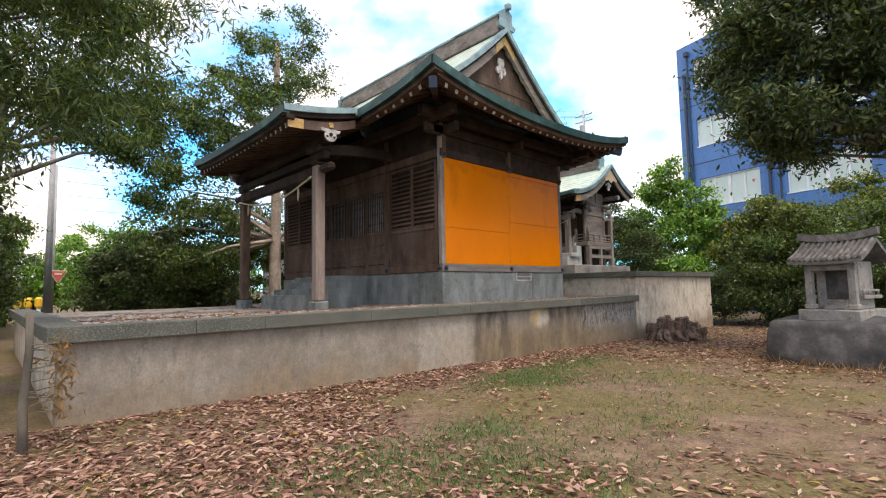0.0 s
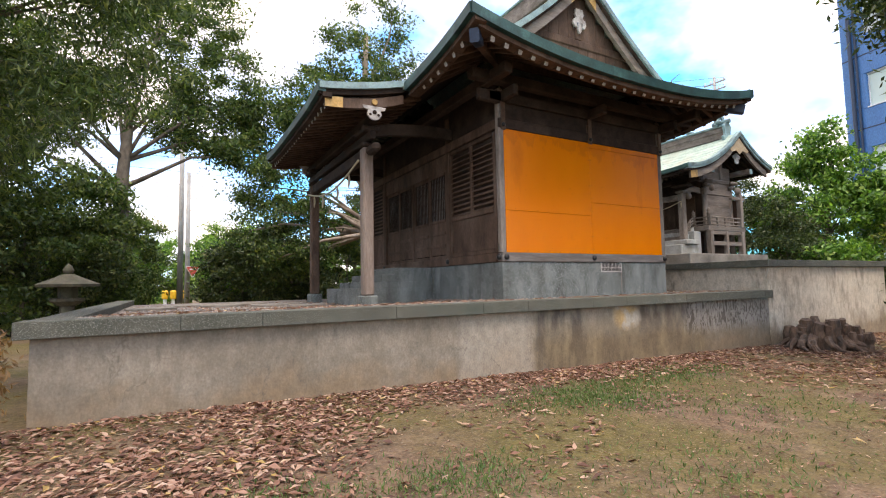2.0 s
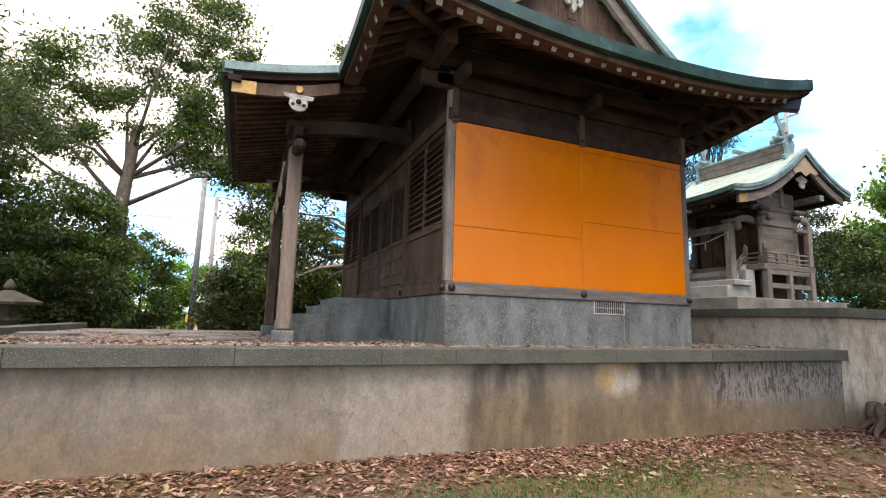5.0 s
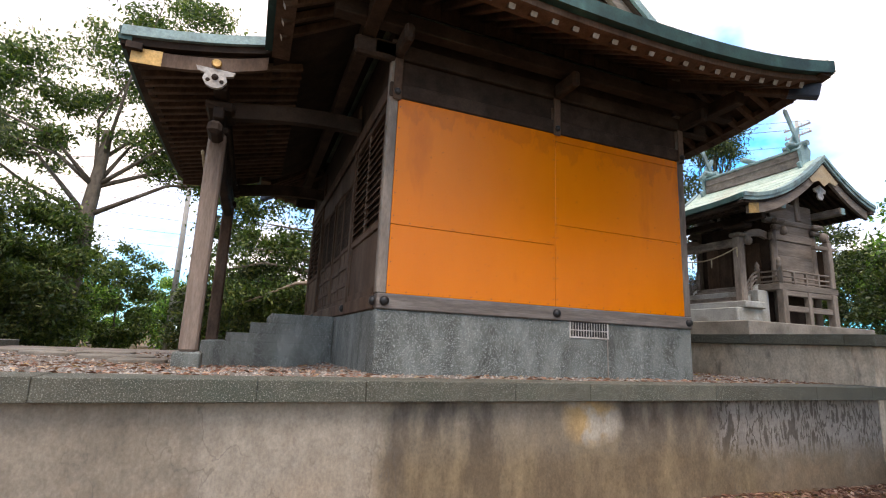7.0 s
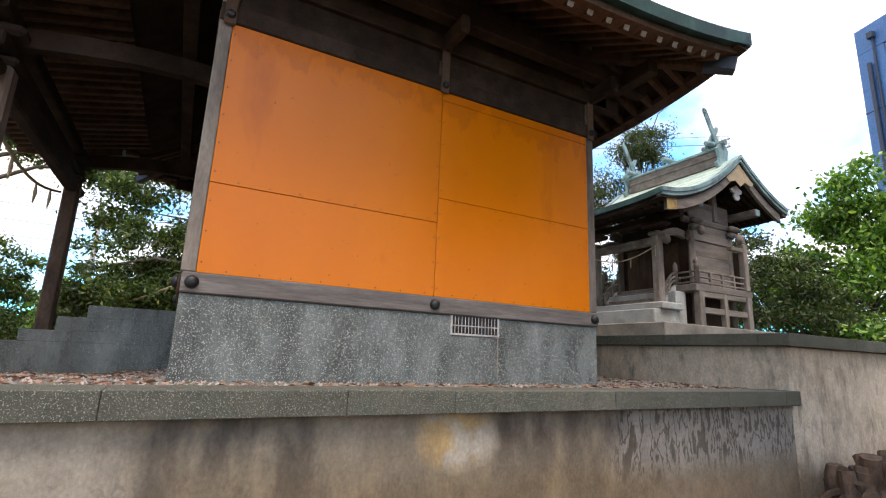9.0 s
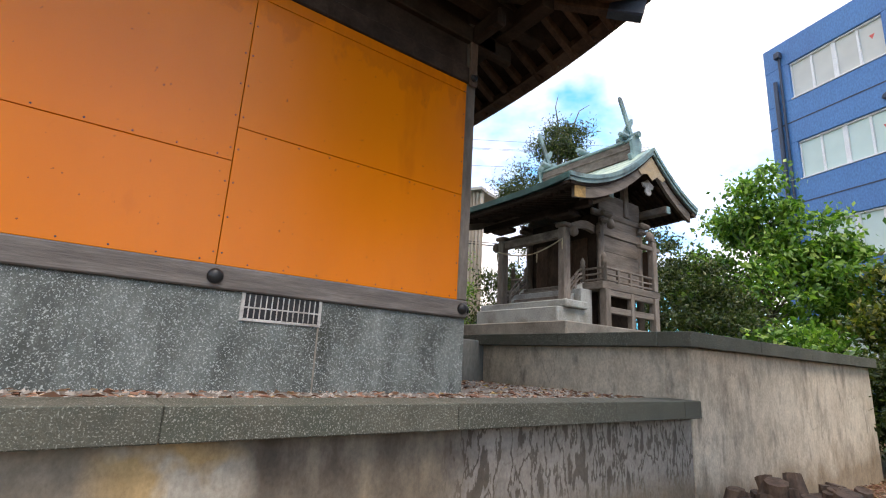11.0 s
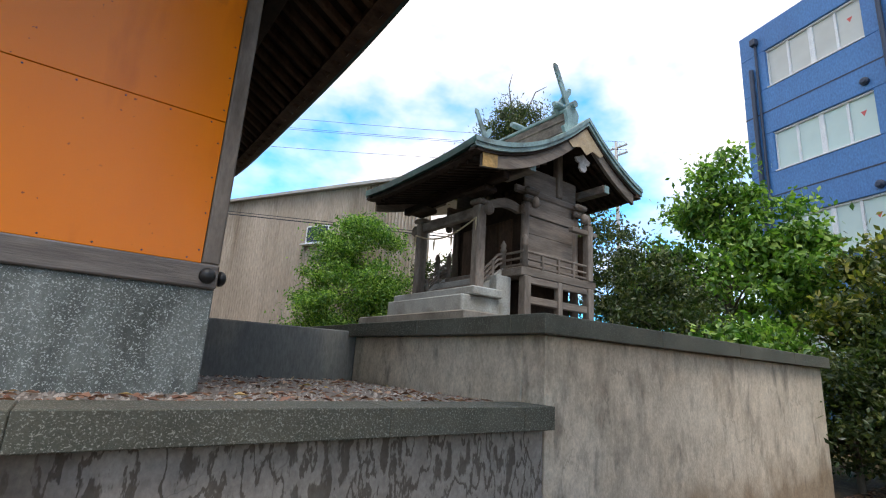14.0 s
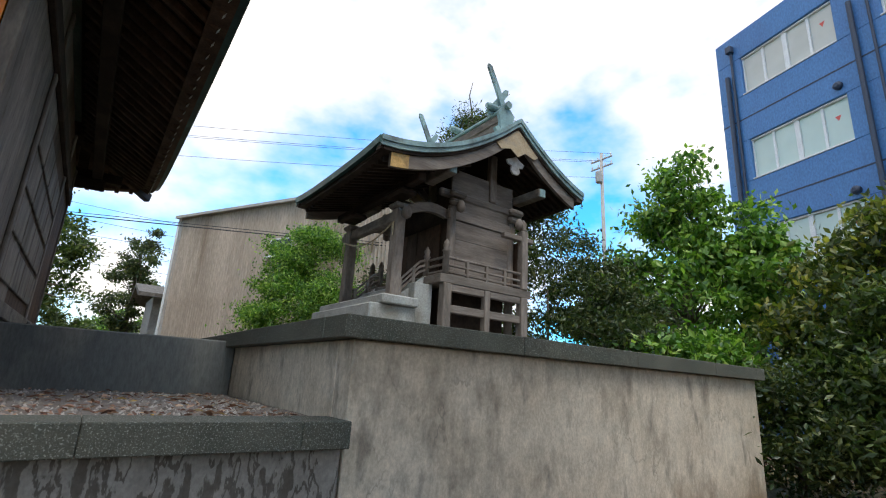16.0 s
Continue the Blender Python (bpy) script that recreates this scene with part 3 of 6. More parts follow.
def coping(parent, p, q, axis, widths, z0, z1, depth, seed):
    """Coping stones end to end with open joints from p to q along an axis."""
    rng = random.Random(seed)
    x = p[0] if axis == "x" else p[1]
    end = q[0] if axis == "x" else q[1]
    while x < end - 0.05:
        w = min(rng.choice(widths), end - x)
        if end - x - w < 0.3:
            w = end - x
        dz, dy = rng.uniform(-0.003, 0.003), rng.uniform(-0.003, 0.003)
        if axis == "x":
            b = box(x + 0.0015, x + w - 0.0015, p[1] + dy, p[1] + depth, z0, z1 + dz, 0.006)
        else:
            b = box(p[0] + dy, p[0] + depth, x + 0.0015, x + w - 0.0015, z0, z1 + dz, 0.006)
        part("coping_stone", b, M_COPING, parent)
        x += w


coping(low_wall, (-0.02, CAP_Y), (14.19, 0), "x", [1.82, 1.5, 1.2, 0.9], CAP_LOW, CAP_TOP, 0.42, 3)
coping(low_wall, (-0.02, 7.02), (0, 17.3), "y", [1.8, 1.5], CAP_LOW, CAP_TOP - 0.01, 0.42, 4)


def court_z(x, y):
    drop = 0.12 * max(0.0, min(1.0, (y - 7.6) / 3.0)) * max(0.0, min(1.0, (7.2 - x) / 1.0))
    return 1.14 - drop + 0.008 * noise.noise((x * 3, y * 3, 1.0))


def make_court():
    xs = [0.39 + 0.25 * i for i in range(55)] + [14.17]
    ys = [7.005 + 0.25 * i for i in range(41)]
    k = len(xs)
    verts = [(x, y, court_z(x, y)) for y in ys for x in xs]
    faces = [(j * k + i, j * k + i + 1, (j + 1) * k + i + 1, (j + 1) * k + i) for j in range(len(ys) - 1) for i in range(k - 1)]
    tagged(mesh_from("platform_floor", verts, faces, M_GRAVEL), "gravel bed of the shrine platform with dry leaves", "ground", kind="structure")
    rng = np.random.default_rng(5)
    n = 16000
    px, py = rng.uniform(0.4, 14.1, n), 7.0 + 8.0 * rng.uniform(0, 1, n) ** 1.7
    keep = ~((px > 6.9) & (px < 11.78) & (py > 7.66))
    px, py = px[keep], py[keep]
    vv, ff = [], []
    for i, (x, y) in enumerate(zip(px, py)):
        r = rng.uniform(0.012, 0.03)
        z = court_z(x, y)
        a = rng.uniform(0, 6.28)
        o = len(vv)
        for t in range(3):
            vv.append((x + r * math.cos(a + 2.1 * t), y + r * math.sin(a + 2.1 * t) * 0.8, z - 0.004))
        vv.append((x + r * 0.2, y, z + r * 0.8))
        ff += [(o, o + 1, o + 3), (o + 1, o + 2, o + 3), (o + 2, o, o + 3)]
    tagged(mesh_from("gravel", vv, ff, M_PEBBLE), "loose brown and grey gravel chips on the platform", "gravel", kind="stuff")
    n = 5200
    pts = np.stack([rng.uniform(0.5, 14, n), 7.05 + 7.5 * rng.uniform(0, 1, n) ** 1.5, np.zeros(n)], 1)
    pts = pts[~((pts[:, 0] > 6.85) & (pts[:, 0] < 11.8) & (pts[:, 1] > 7.6))]
    pts[:, 2] = [court_z(p[0], p[1]) + 0.018 for p in pts]
    v, f = litter(pts, 0.085, rng)
    tagged(mesh_from("platform_leaf_litter", v.tolist(), f.tolist(), L_FALLEN), "dry brown leaves scattered on the platform", "leaves", kind="stuff")


def litter(pts, size, rng):
    """Curled leaves lying nearly flat: six points and four triangles each."""
    n = len(pts)
    a = rng.uniform(0, 2 * np.pi, n)
    d = np.stack([np.cos(a), np.sin(a), rng.normal(0, 0.16, n)], 1)
    s = np.stack([-np.sin(a), np.cos(a), rng.normal(0, 0.22, n)], 1)
    ln = (size * rng.uniform(0.55, 1.3, n))[:, None]
    wd = ln * rng.uniform(0.26, 0.42, n)[:, None]
    up = np.array([0, 0, 1.0]) * (ln * rng.uniform(-0.02, 0.2, n)[:, None])
    v = np.stack([pts - d * ln * 0.5, pts - d * ln * 0.05 + s * wd * 0.5 + up, pts + d * ln * 0.5, pts - d * ln * 0.05 - s * wd * 0.5 + up * 0.6, pts - up * 0.1], 1)
    k = np.arange(n)[:, None] * 5
    f = np.concatenate([k + [0, 4, 1], k + [1, 4, 2], k + [2, 4, 3], k + [3, 4, 0]])
    return v.reshape(-1, 3), f


make_court()



def paving_stone(x, y, w, d, turn, seed):
    """A worn flat stone with an uneven outline, lying in the gravel."""
    rng = random.Random(seed)
    bm = bmesh.new()
    rim = []
    for j in range(12):
        a = 2 * math.pi * j / 12
        c, q = math.cos(a), math.sin(a)
        k = (abs(c) ** 4 + abs(q) ** 4) ** -0.25 * rng.uniform(0.93, 1.03)
        rim.append((0.5 * w * c * k, 0.5 * d * q * k))
    z = court_z(x, y)
    low = [bm.verts.new((u, v, -0.03)) for u, v in rim]
    mid = [bm.verts.new((u, v, 0.045)) for u, v in rim]
    top = [bm.verts.new((u * 0.95, v * 0.95, 0.06 + rng.uniform(-0.006, 0.006))) for u, v in rim]
    for r0, r1 in ((low, mid), (mid, top)):
        for j in range(12):
            bm.faces.new((r0[j], r0[(j + 1) % 12], r1[(j + 1) % 12], r1[j]))
    bm.faces.new(top)
    bm.faces.new(list(reversed(low)))
    bmesh.ops.transform(bm, matrix=Matrix.Translation((x, y, z)) @ Matrix.Rotation(turn, 4, "Z"), verts=bm.verts)
    tagged(part("paving_stone", bm, M_BASE), "flat worn brown-grey paving stone in the gravel", "paving stone", "stones of the approach")


for k, (x, y, w, d, turn) in enumerate(((3.55, 12.2, 1.15, 0.75, 0.1), (2.45, 12.9, 1.0, 0.7, -0.2), (1.75, 13.9, 1.05, 0.7, 0.15), (3.1, 13.6, 0.9, 0.7, -0.1), (1.0, 12.4, 0.95, 0.7, 0.2), (4.05, 11.2, 0.8, 0.6, 0.0))):
    paving_stone(x, y, w, d, turn, 60 + k)

UP_TOP, UP_LOW = 1.915, 1.745
up_wall = thing("wall_upper", (17.5, 6.8, 0), "streaked grey concrete wall of the upper platform", "wall", kind="structure")
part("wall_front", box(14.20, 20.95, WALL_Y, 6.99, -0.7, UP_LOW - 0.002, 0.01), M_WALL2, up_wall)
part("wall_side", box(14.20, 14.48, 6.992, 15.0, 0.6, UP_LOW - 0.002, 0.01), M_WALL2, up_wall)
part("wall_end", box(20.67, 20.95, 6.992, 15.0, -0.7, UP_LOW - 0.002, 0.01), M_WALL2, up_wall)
part("fill", box(14.482, 20.668, 6.992, 15.0, 0.5, UP_TOP - 0.03, 0.01), M_BLOCKC, up_wall)
coping(up_wall, (14.065, 6.60), (21.05, 0), "x", [1.82, 1.5, 1.2], UP_LOW, UP_TOP, 0.40, 8)
coping(up_wall, (14.065, 7.004), (0, 15.0), "y", [1.8, 1.5, 1.2], UP_LOW, UP_TOP, 0.40, 9)
coping(up_wall, (20.65, 7.004), (0, 15.0), "y", [1.8, 1.5, 1.2], UP_LOW, UP_TOP, 0.40, 10)
link_wall = thing("wall_link", (13, 10.4, 1), "dark grey concrete base between hall and upper platform", "wall", kind="structure")
part("wall_block", box(11.76, 14.19, 10.22, 13.2, 0.9, 1.82, 0.015), M_BLOCKC, link_wall)

# ---- the hall ----
HX0, HX1, HY0, HY1 = 6.91, 11.73, 7.71, 15.62
CX, CY = 9.33, 11.67
EX, EY = 3.93, 5.38          # half spans of the roof at the eaves
Z_EAVE, Z_RIDGE = 5.46, 8.38
hall = thing("shrine_hall", (CX, CY, 1.0), "old dark timber shrine hall with orange boards and green copper roof", "shrine building")
part("plinth", box(HX0, HX1, HY0, HY1, 0.90, 1.875, 0.012), M_PLINTH, hall, "grey-blue terrazzo plinth with stains")
part("plinth_joint", box(10.17, 10.185, HY0 - 0.004, HY0 + 0.05, 1.14, 1.69, 0.002), M_BASE, hall)

# sills and corner posts
part("sill_beam", box(HX0 - 0.005, HX1 + 0.005, HY0 - 0.03, HY0 + 0.14, 1.877, 2.055, 0.012), M_SILL, hall, "weathered grey sill timber")
part("sill_beam", box(HX0 - 0.03, HX0 + 0.14, HY0 + 0.145, HY1 - 0.145, 1.877, 2.055, 0.012), M_BROWN, hall)
part("sill_beam", box(HX1 - 0.14, HX1 + 0.03, HY0 + 0.145, HY1 - 0.145, 1.877, 2.055, 0.012), M_GREYH, hall)
part("sill_beam", box(HX0 - 0.005, HX1 + 0.005, HY1 - 0.14, HY1 + 0.03, 1.877, 2.055, 0.012), M_BROWN, hall)
for px, py, mt in ((HX0 + 0.04, HY0 + 0.045, M_GREY), (HX1 - 0.055, HY0 + 0.045, M_GREY), (HX0 + 0.055, HY1 - 0.045, M_BROWN), (HX1 - 0.055, HY1 - 0.045, M_GREY)):
    part("corner_post", box(px - 0.06, px + 0.06, py - 0.06, py + 0.06, 2.057, 5.3, 0.012), mt, hall)
for px in (CX,):
    part("wall_post", box(px - 0.06, px + 0.06, HY0 - 0.012, HY0 + 0.10, 4.50, 4.90, 0.01), M_BROWN, hall)

# backing walls
part("side_wall", box(HX0 + 0.12, HX1 - 0.12, HY0 + 0.03, HY0 + 0.10, 2.057, 5.6, 0.004), M_DARK, hall)
part("side_wall", box(HX0 + 0.12, HX1 - 0.12, HY1 - 0.10, HY1 - 0.03, 2.057, 5.6, 0.004), M_DARK, hall)
part("hall_floor", box(HX0 + 0.15, HX1 - 0.15, HY0 + 0.15, HY1 - 0.15, 1.88, 1.98, 0.004), M_INNER, hall)
part("hall_ceiling", box(HX0 + 0.12, HX1 - 0.12, HY0 + 0.12, HY1 - 0.12, 5.30, 5.36, 0.004), M_INNER, hall)

# orange boards with open seams
MID = 9.325
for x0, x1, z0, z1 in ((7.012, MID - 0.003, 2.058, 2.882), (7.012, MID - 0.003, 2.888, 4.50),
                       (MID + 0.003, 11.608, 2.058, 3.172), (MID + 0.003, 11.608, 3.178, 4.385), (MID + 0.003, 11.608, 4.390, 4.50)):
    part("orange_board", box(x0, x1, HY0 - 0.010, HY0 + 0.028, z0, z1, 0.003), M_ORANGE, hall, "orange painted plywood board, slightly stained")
part("tie_beam", box(HX0 - 0.02, HX1 + 0.02, HY0 - 0.035, HY0 + 0.028, 4.503, 4.70, 0.012), M_DARK, hall)
part("upper_beam", box(HX0 - 0.25, HX1 + 0.25, HY0 - 0.06, HY0 + 0.028, 5.02, 5.22, 0.012), M_DARK, hall)
for px in (HX0 + 0.06, HX1 - 0.06):
    part("strut", box(px - 0.05, px + 0.05, HY0 - 0.04, HY0 - 0.016, 4.72, 5.0, 0.01), M_GREY, hall)
for k in range(2):
    x = HX0 + 0.14 + k * 2.28
    part("wall_plank", box(x, x + 2.276, HY0 + 0.005, HY0 + 0.029, 4.703, 5.018, 0.004), M_DARK, hall)


def nail(x, z):
    b = lathe(bmesh.new(), 0, 0, [(0.007, 0.0), (0.007, 0.002), (0.004, 0.004)], 8)
    bmesh.ops.transform(b, matrix=Matrix.Translation((x, HY0 - 0.010, z)) @ Matrix.Rotation(radians(90), 4, "X"), verts=b.verts)
    part("nail_head", b, M_IRON, hall)


for k in range(9):
    for x in (7.04, MID - 0.03, MID + 0.03, 11.58):
        nail(x, 2.15 + 0.28 * k)
for k in range(8):
    nail(7.25 + 0.28 * k, 2.915)
    nail(7.25 + 0.28 * k, 2.085)
    nail(9.55 + 0.28 * k, 3.145)
    nail(9.55 + 0.28 * k, 2.085)


def stud(x, y, z, axis):
    b = lathe(bmesh.new(), 0, 0, [(0.058, 0.0), (0.058, 0.012), (0.052, 0.03), (0.034, 0.046), (0.012, 0.052)], 16)
    m = Matrix.Rotation(radians(90), 4, "X") if axis == "y" else Matrix.Rotation(radians(-90 if axis == "-x" else 90), 4, "Y")
    bmesh.ops.transform(b, matrix=Matrix.Translation((x, y, z)) @ m, verts=b.verts)
    return part("iron_stud", b, M_IRON, hall, "round black iron nail cover", smooth=True)


for x in (6.99, CX, 11.66):
    stud(x, HY0 - 0.028, 1.968, "y")
for y in (HY0 + 0.06, 9.76, 13.56, HY1 - 0.06):
    stud(HX0 - 0.028, y, 1.968, "-x")
    stud(HX1 + 0.028, y, 1.968, "+x")

# the grille of the underfloor vent
# black plate on the plinth face stands in for the shade inside the vent
vent = part("vent_shade_plate", box(9.565, 10.185, HY0 - 0.003, HY0 + 0.02, 1.675, 1.872, 0.002), M_IRON, hall, "black plate standing in for the shade inside the underfloor vent")
part("vent_frame", box(9.545, 9.572, HY0 - 0.012, HY0 + 0.01, 1.66, 1.874, 0.003), M_CARVE, vent)
part("vent_frame", box(10.165, 10.190, HY0 - 0.012, HY0 + 0.01, 1.66, 1.874, 0.003), M_CARVE, vent)
part("vent_frame", box(9.573, 10.164, HY0 - 0.012, HY0 + 0.01, 1.66, 1.682, 0.003), M_CARVE, vent)
part("vent_bar", box(9.573, 10.164, HY0 - 0.010, HY0 + 0.0, 1.76, 1.772, 0.002), M_CARVE, vent)
for k in range(13):
    x = 9.605 + k * 0.0437
    part("vent_bar", box(x - 0.0045, x + 0.0045, HY0 - 0.009, HY0 - 0.001, 1.684, 1.868, 0.002), M_CARVE, vent)


# front: louvred shutters and lattice doors
def shutter(y0, y1):
    s = part("louvre_shutter", box(HX0 + 0.05, HX0 + 0.075, y0, y1, 2.057, 4.50, 0.004), M_DARK, hall, "dark louvred timber shutter")
    for yy in (y0 + 0.05, (y0 + y1) / 2, y1 - 0.05):
        part("stile", box(HX0 + 0.005, HX0 + 0.049, yy - 0.045, yy + 0.045, 2.9 if yy == (y0 + y1) / 2 else 2.06, 4.48, 0.006), M_BROWN, s)
    for z in (2.06, 2.87, 4.40):
        part("rail", box(HX0 - 0.004, HX0 + 0.048, y0 + 0.1, y1 - 0.1, z, z + 0.085, 0.006), M_BROWN, s)
    part("panel", box(HX0 + 0.022, HX0 + 0.045, y0 + 0.1, y1 - 0.1, 2.15, 2.865, 0.004), M_BROWN, s)
    for k in range(13):
        z = 2.99 + k * 0.108
        for a, b in ((y0 + 0.1, (y0 + y1) / 2 - 0.05), ((y0 + y1) / 2 + 0.05, y1 - 0.1)):
            bm = beam(bmesh.new(), (HX0 + 0.03, a, z), (HX0 + 0.03, b, z), 0.105, 0.016)
            bmesh.ops.rotate(bm, cent=(HX0 + 0.03, a, z), matrix=Matrix.Rotation(radians(-42), 3, "Y"), verts=bm.verts)
            part("slat", bm, M_BROWN, s)


shutter(HY0 + 0.15, 9.68)
shutter(13.64, HY1 - 0.15)
for y in (9.76, 13.56):
    part("front_post", box(HX0 - 0.01, HX0 + 0.15, y - 0.078, y + 0.078, 2.057, 5.3, 0.012), M_BROWN, hall)
part("front_lintel", box(HX0 - 0.03, HX0 + 0.0, HY0 + 0.1, HY1 - 0.1, 4.505, 4.70, 0.01), M_BROWN, hall)
part("front_wall", box(HX0 + 0.03, HX0 + 0.10, HY0 + 0.1, HY1 - 0.1, 4.503, 5.6, 0.004), M_DARK, hall)
for k in range(4):
    y0 = 9.845 + k * 0.91
    y1 = y0 + 0.90
    d = part("lattice_door", box(HX0 + 0.03 + 0.03 * (k % 2), HX0 + 0.05 + 0.03 * (k % 2), y0 + 0.08, y1 - 0.08, 2.15, 2.98, 0.004), M_BROWN, hall, "dark timber lattice door")
    xo = HX0 + 0.02 + 0.03 * (k % 2)
    for yy in (y0 + 0.04, y1 - 0.04):
        part("stile", box(xo, xo + 0.045, yy - 0.04, yy + 0.04, 2.06, 4.10, 0.005), M_BROWN, d)
    for z in (2.06, 2.33, 2.62, 2.92, 4.03):
        part("rail", box(xo - 0.016, xo + 0.043, y0 + 0.081, y1 - 0.081, z, z + 0.07, 0.005), M_BROWN, d)
    part("muntin", box(xo + 0.004, xo + 0.04, (y0 + y1) / 2 - 0.025, (y0 + y1) / 2 + 0.025, 2.14, 2.91, 0.004), M_BROWN, d)
    part("pane", box(xo + 0.036, xo + 0.042, y0 + 0.085, y1 - 0.085, 3.0, 4.02, 0.001), M_GLARE_PANE, d, "pane behind the lattice, coloured pale for the light in the gaps")
    for z in (3.22, 3.48, 3.74, 3.92):
        part("lattice_rail", box(xo + 0.012, xo + 0.028, y0 + 0.081, y1 - 0.081, z - 0.010, z + 0.010, 0.003), M_DARK, d)
    for j in range(9):
        yy = y0 + 0.13 + j * 0.08
        part("lattice_bar", box(xo + 0.008, xo + 0.032, yy - 0.012, yy + 0.012, 2.99, 4.03, 0.003), M_DARK, d)
part("transom", box(HX0 + 0.02, HX0 + 0.09, 9.845, 13.48, 4.11, 4.50, 0.006), M_BROWN, hall)

# back wall: planks, posts, and a panelled door grid
for k in range(24):
    y = HY0 + 0.12 + k * 0.32
    part("back_plank", box(HX1 - 0.06, HX1 - 0.025, y, min(y + 0.314, HY1 - 0.12), 2.057, 5.3, 0.004), M_GREY if k < 10 else M_BROWN, hall)
for y in (9.76, 13.56):
    part("back_post", box(HX1 - 0.024, HX1 + 0.012, y - 0.07, y + 0.07, 2.057, 5.3, 0.01), M_GREY, hall)
part("back_beam", box(HX1 - 0.024, HX1 + 0.04, HY0 + 0.1, HY1 - 0.1, 4.50, 4.70, 0.01), M_DARK, hall)
for k in range(4):
    for z in (2.25, 2.75, 3.25, 3.75):
        y = 9.95 + k * 0.88
        part("back_panel", box(HX1 - 0.024, HX1 + 0.002, y, y + 0.8, z, z + 0.42, 0.012), M_GREY, hall)


# roof
def roof_h(e):
    s = max(0.0, e) / EX
    return Z_EAVE + (Z_RIDGE - Z_EAVE) * (0.651 * s + 0.349 * s * s)


def lift(x, y):
    ex, ey = EX - abs(x - CX), EY - abs(y - CY)
    a = 0.42 * (min(1.0, abs(x - CX) / EX) ** 2.4) * max(0.0, 1 - ey / 1.6)
    b = 0.42 * (min(1.0, abs(y - CY) / EY) ** 3.6) * max(0.0, 1 - ex / 1.6)
    return max(a, b)


PY0, PY1, PX0 = 8.86, 14.48, 3.70   # porch roof
GABLE_E = 1.33                 # inward distance at which the verge stands


def roof_z(x, y):
    return roof_h(min(EX - abs(x - CX), max(EY - abs(y - CY), 0) if (EY - abs(y - CY)) < GABLE_E else 99)) + lift(x, y)


def courses(e0, e1, n):
    """Inward distances with a small lip at each course."""
    out = []
    for k in range(n):
        a, b = e0 + (e1 - e0) * k / n, e0 + (e1 - e0) * (k + 1) / n
        out += [(a, 0.014), (b, 0.0)]
    return out


for sgn, nm in ((-1, "front"), (1, "back")):
    rows = []
    for e, dz in courses(0.0, EX, 17):
        inset = min(e, GABLE_E)
        ya, yb = CY - EY + inset, CY + EY - inset
        x = CX + sgn * (EX - e)
        rows.append([(x, y, roof_h(e) + lift(x, y) + dz) for y in [ya + (yb - ya) * j / 36 for j in range(37)]])
    part("roof_slope", slab(rows, 0.10), M_PATINA, hall, "pale green patinated copper roof")
for sgn in (-1, 1):
    rows = []
    for e, dz in courses(0.0, 1.95, 8):
        half = EX - e
        y = CY + sgn * (EY - e)
        rows.append([(CX + half * (2 * j / 28 - 1), y, roof_h(e) + lift(CX + half * (2 * j / 28 - 1), y) + dz) for j in range(29)])
    part("roof_skirt", slab(rows, 0.10), M_PATINA, hall, "pale green patinated copper roof")
# copper eaves edge, its dark board and the soffit
XS = [CX + EX * (2 * j / 40 - 1) for j in range(41)]
YS = [CY + EY * (2 * j / 48 - 1) for j in range(49)]


def eave_bar(name, pts, out, top, low, a0, a1, mt, label=""):
    part(name, sweep(bmesh.new(), pts, [(a0, low), (a1, low), (a1, top), (a0, top)], out), mt, hall, label)


for sgn in (-1, 1):
    pts = [(x, CY + sgn * EY, roof_z(x, CY + sgn * EY)) for x in XS]
    eave_bar("eave_edge", pts, (0, sgn, 0), 0.018, -0.165, -0.12, 0.03, M_EDGE, "dark green copper eaves edge")
    eave_bar("eave_board", pts[1:-1], (0, sgn, 0), -0.167, -0.250, -0.30, -0.07, M_BROWN)
    for y0, y1 in ((YS[0], PY0), (PY1, YS[-1])) if sgn < 0 else ((YS[0], YS[-1]),):
        q = [(CX + sgn * EX, y, roof_z(CX + sgn * EX, y)) for y in YS if y0 - 1e-6 <= y <= y1]
        eave_bar("eave_edge", q, (sgn, 0, 0), 0.018, -0.165, -0.12, 0.028, M_EDGE, "dark green copper eaves edge")
        eave_bar("eave_board", q, (sgn, 0, 0), -0.167, -0.250, -0.30, -0.07, M_BROWN)
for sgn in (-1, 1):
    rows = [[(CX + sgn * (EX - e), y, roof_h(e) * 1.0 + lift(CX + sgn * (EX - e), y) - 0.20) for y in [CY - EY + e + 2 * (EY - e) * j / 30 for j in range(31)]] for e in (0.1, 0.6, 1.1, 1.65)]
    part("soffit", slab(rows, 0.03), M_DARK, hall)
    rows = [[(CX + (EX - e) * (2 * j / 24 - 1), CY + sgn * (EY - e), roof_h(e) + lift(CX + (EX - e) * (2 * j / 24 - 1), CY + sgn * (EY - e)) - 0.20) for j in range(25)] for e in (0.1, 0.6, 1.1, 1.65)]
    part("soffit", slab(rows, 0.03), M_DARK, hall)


def rafter(p0, p1, parent):
    part("rafter", beam(bmesh.new(), p0, p1, 0.085, 0.105, 1), [M_BROWN, M_WHITE], parent)


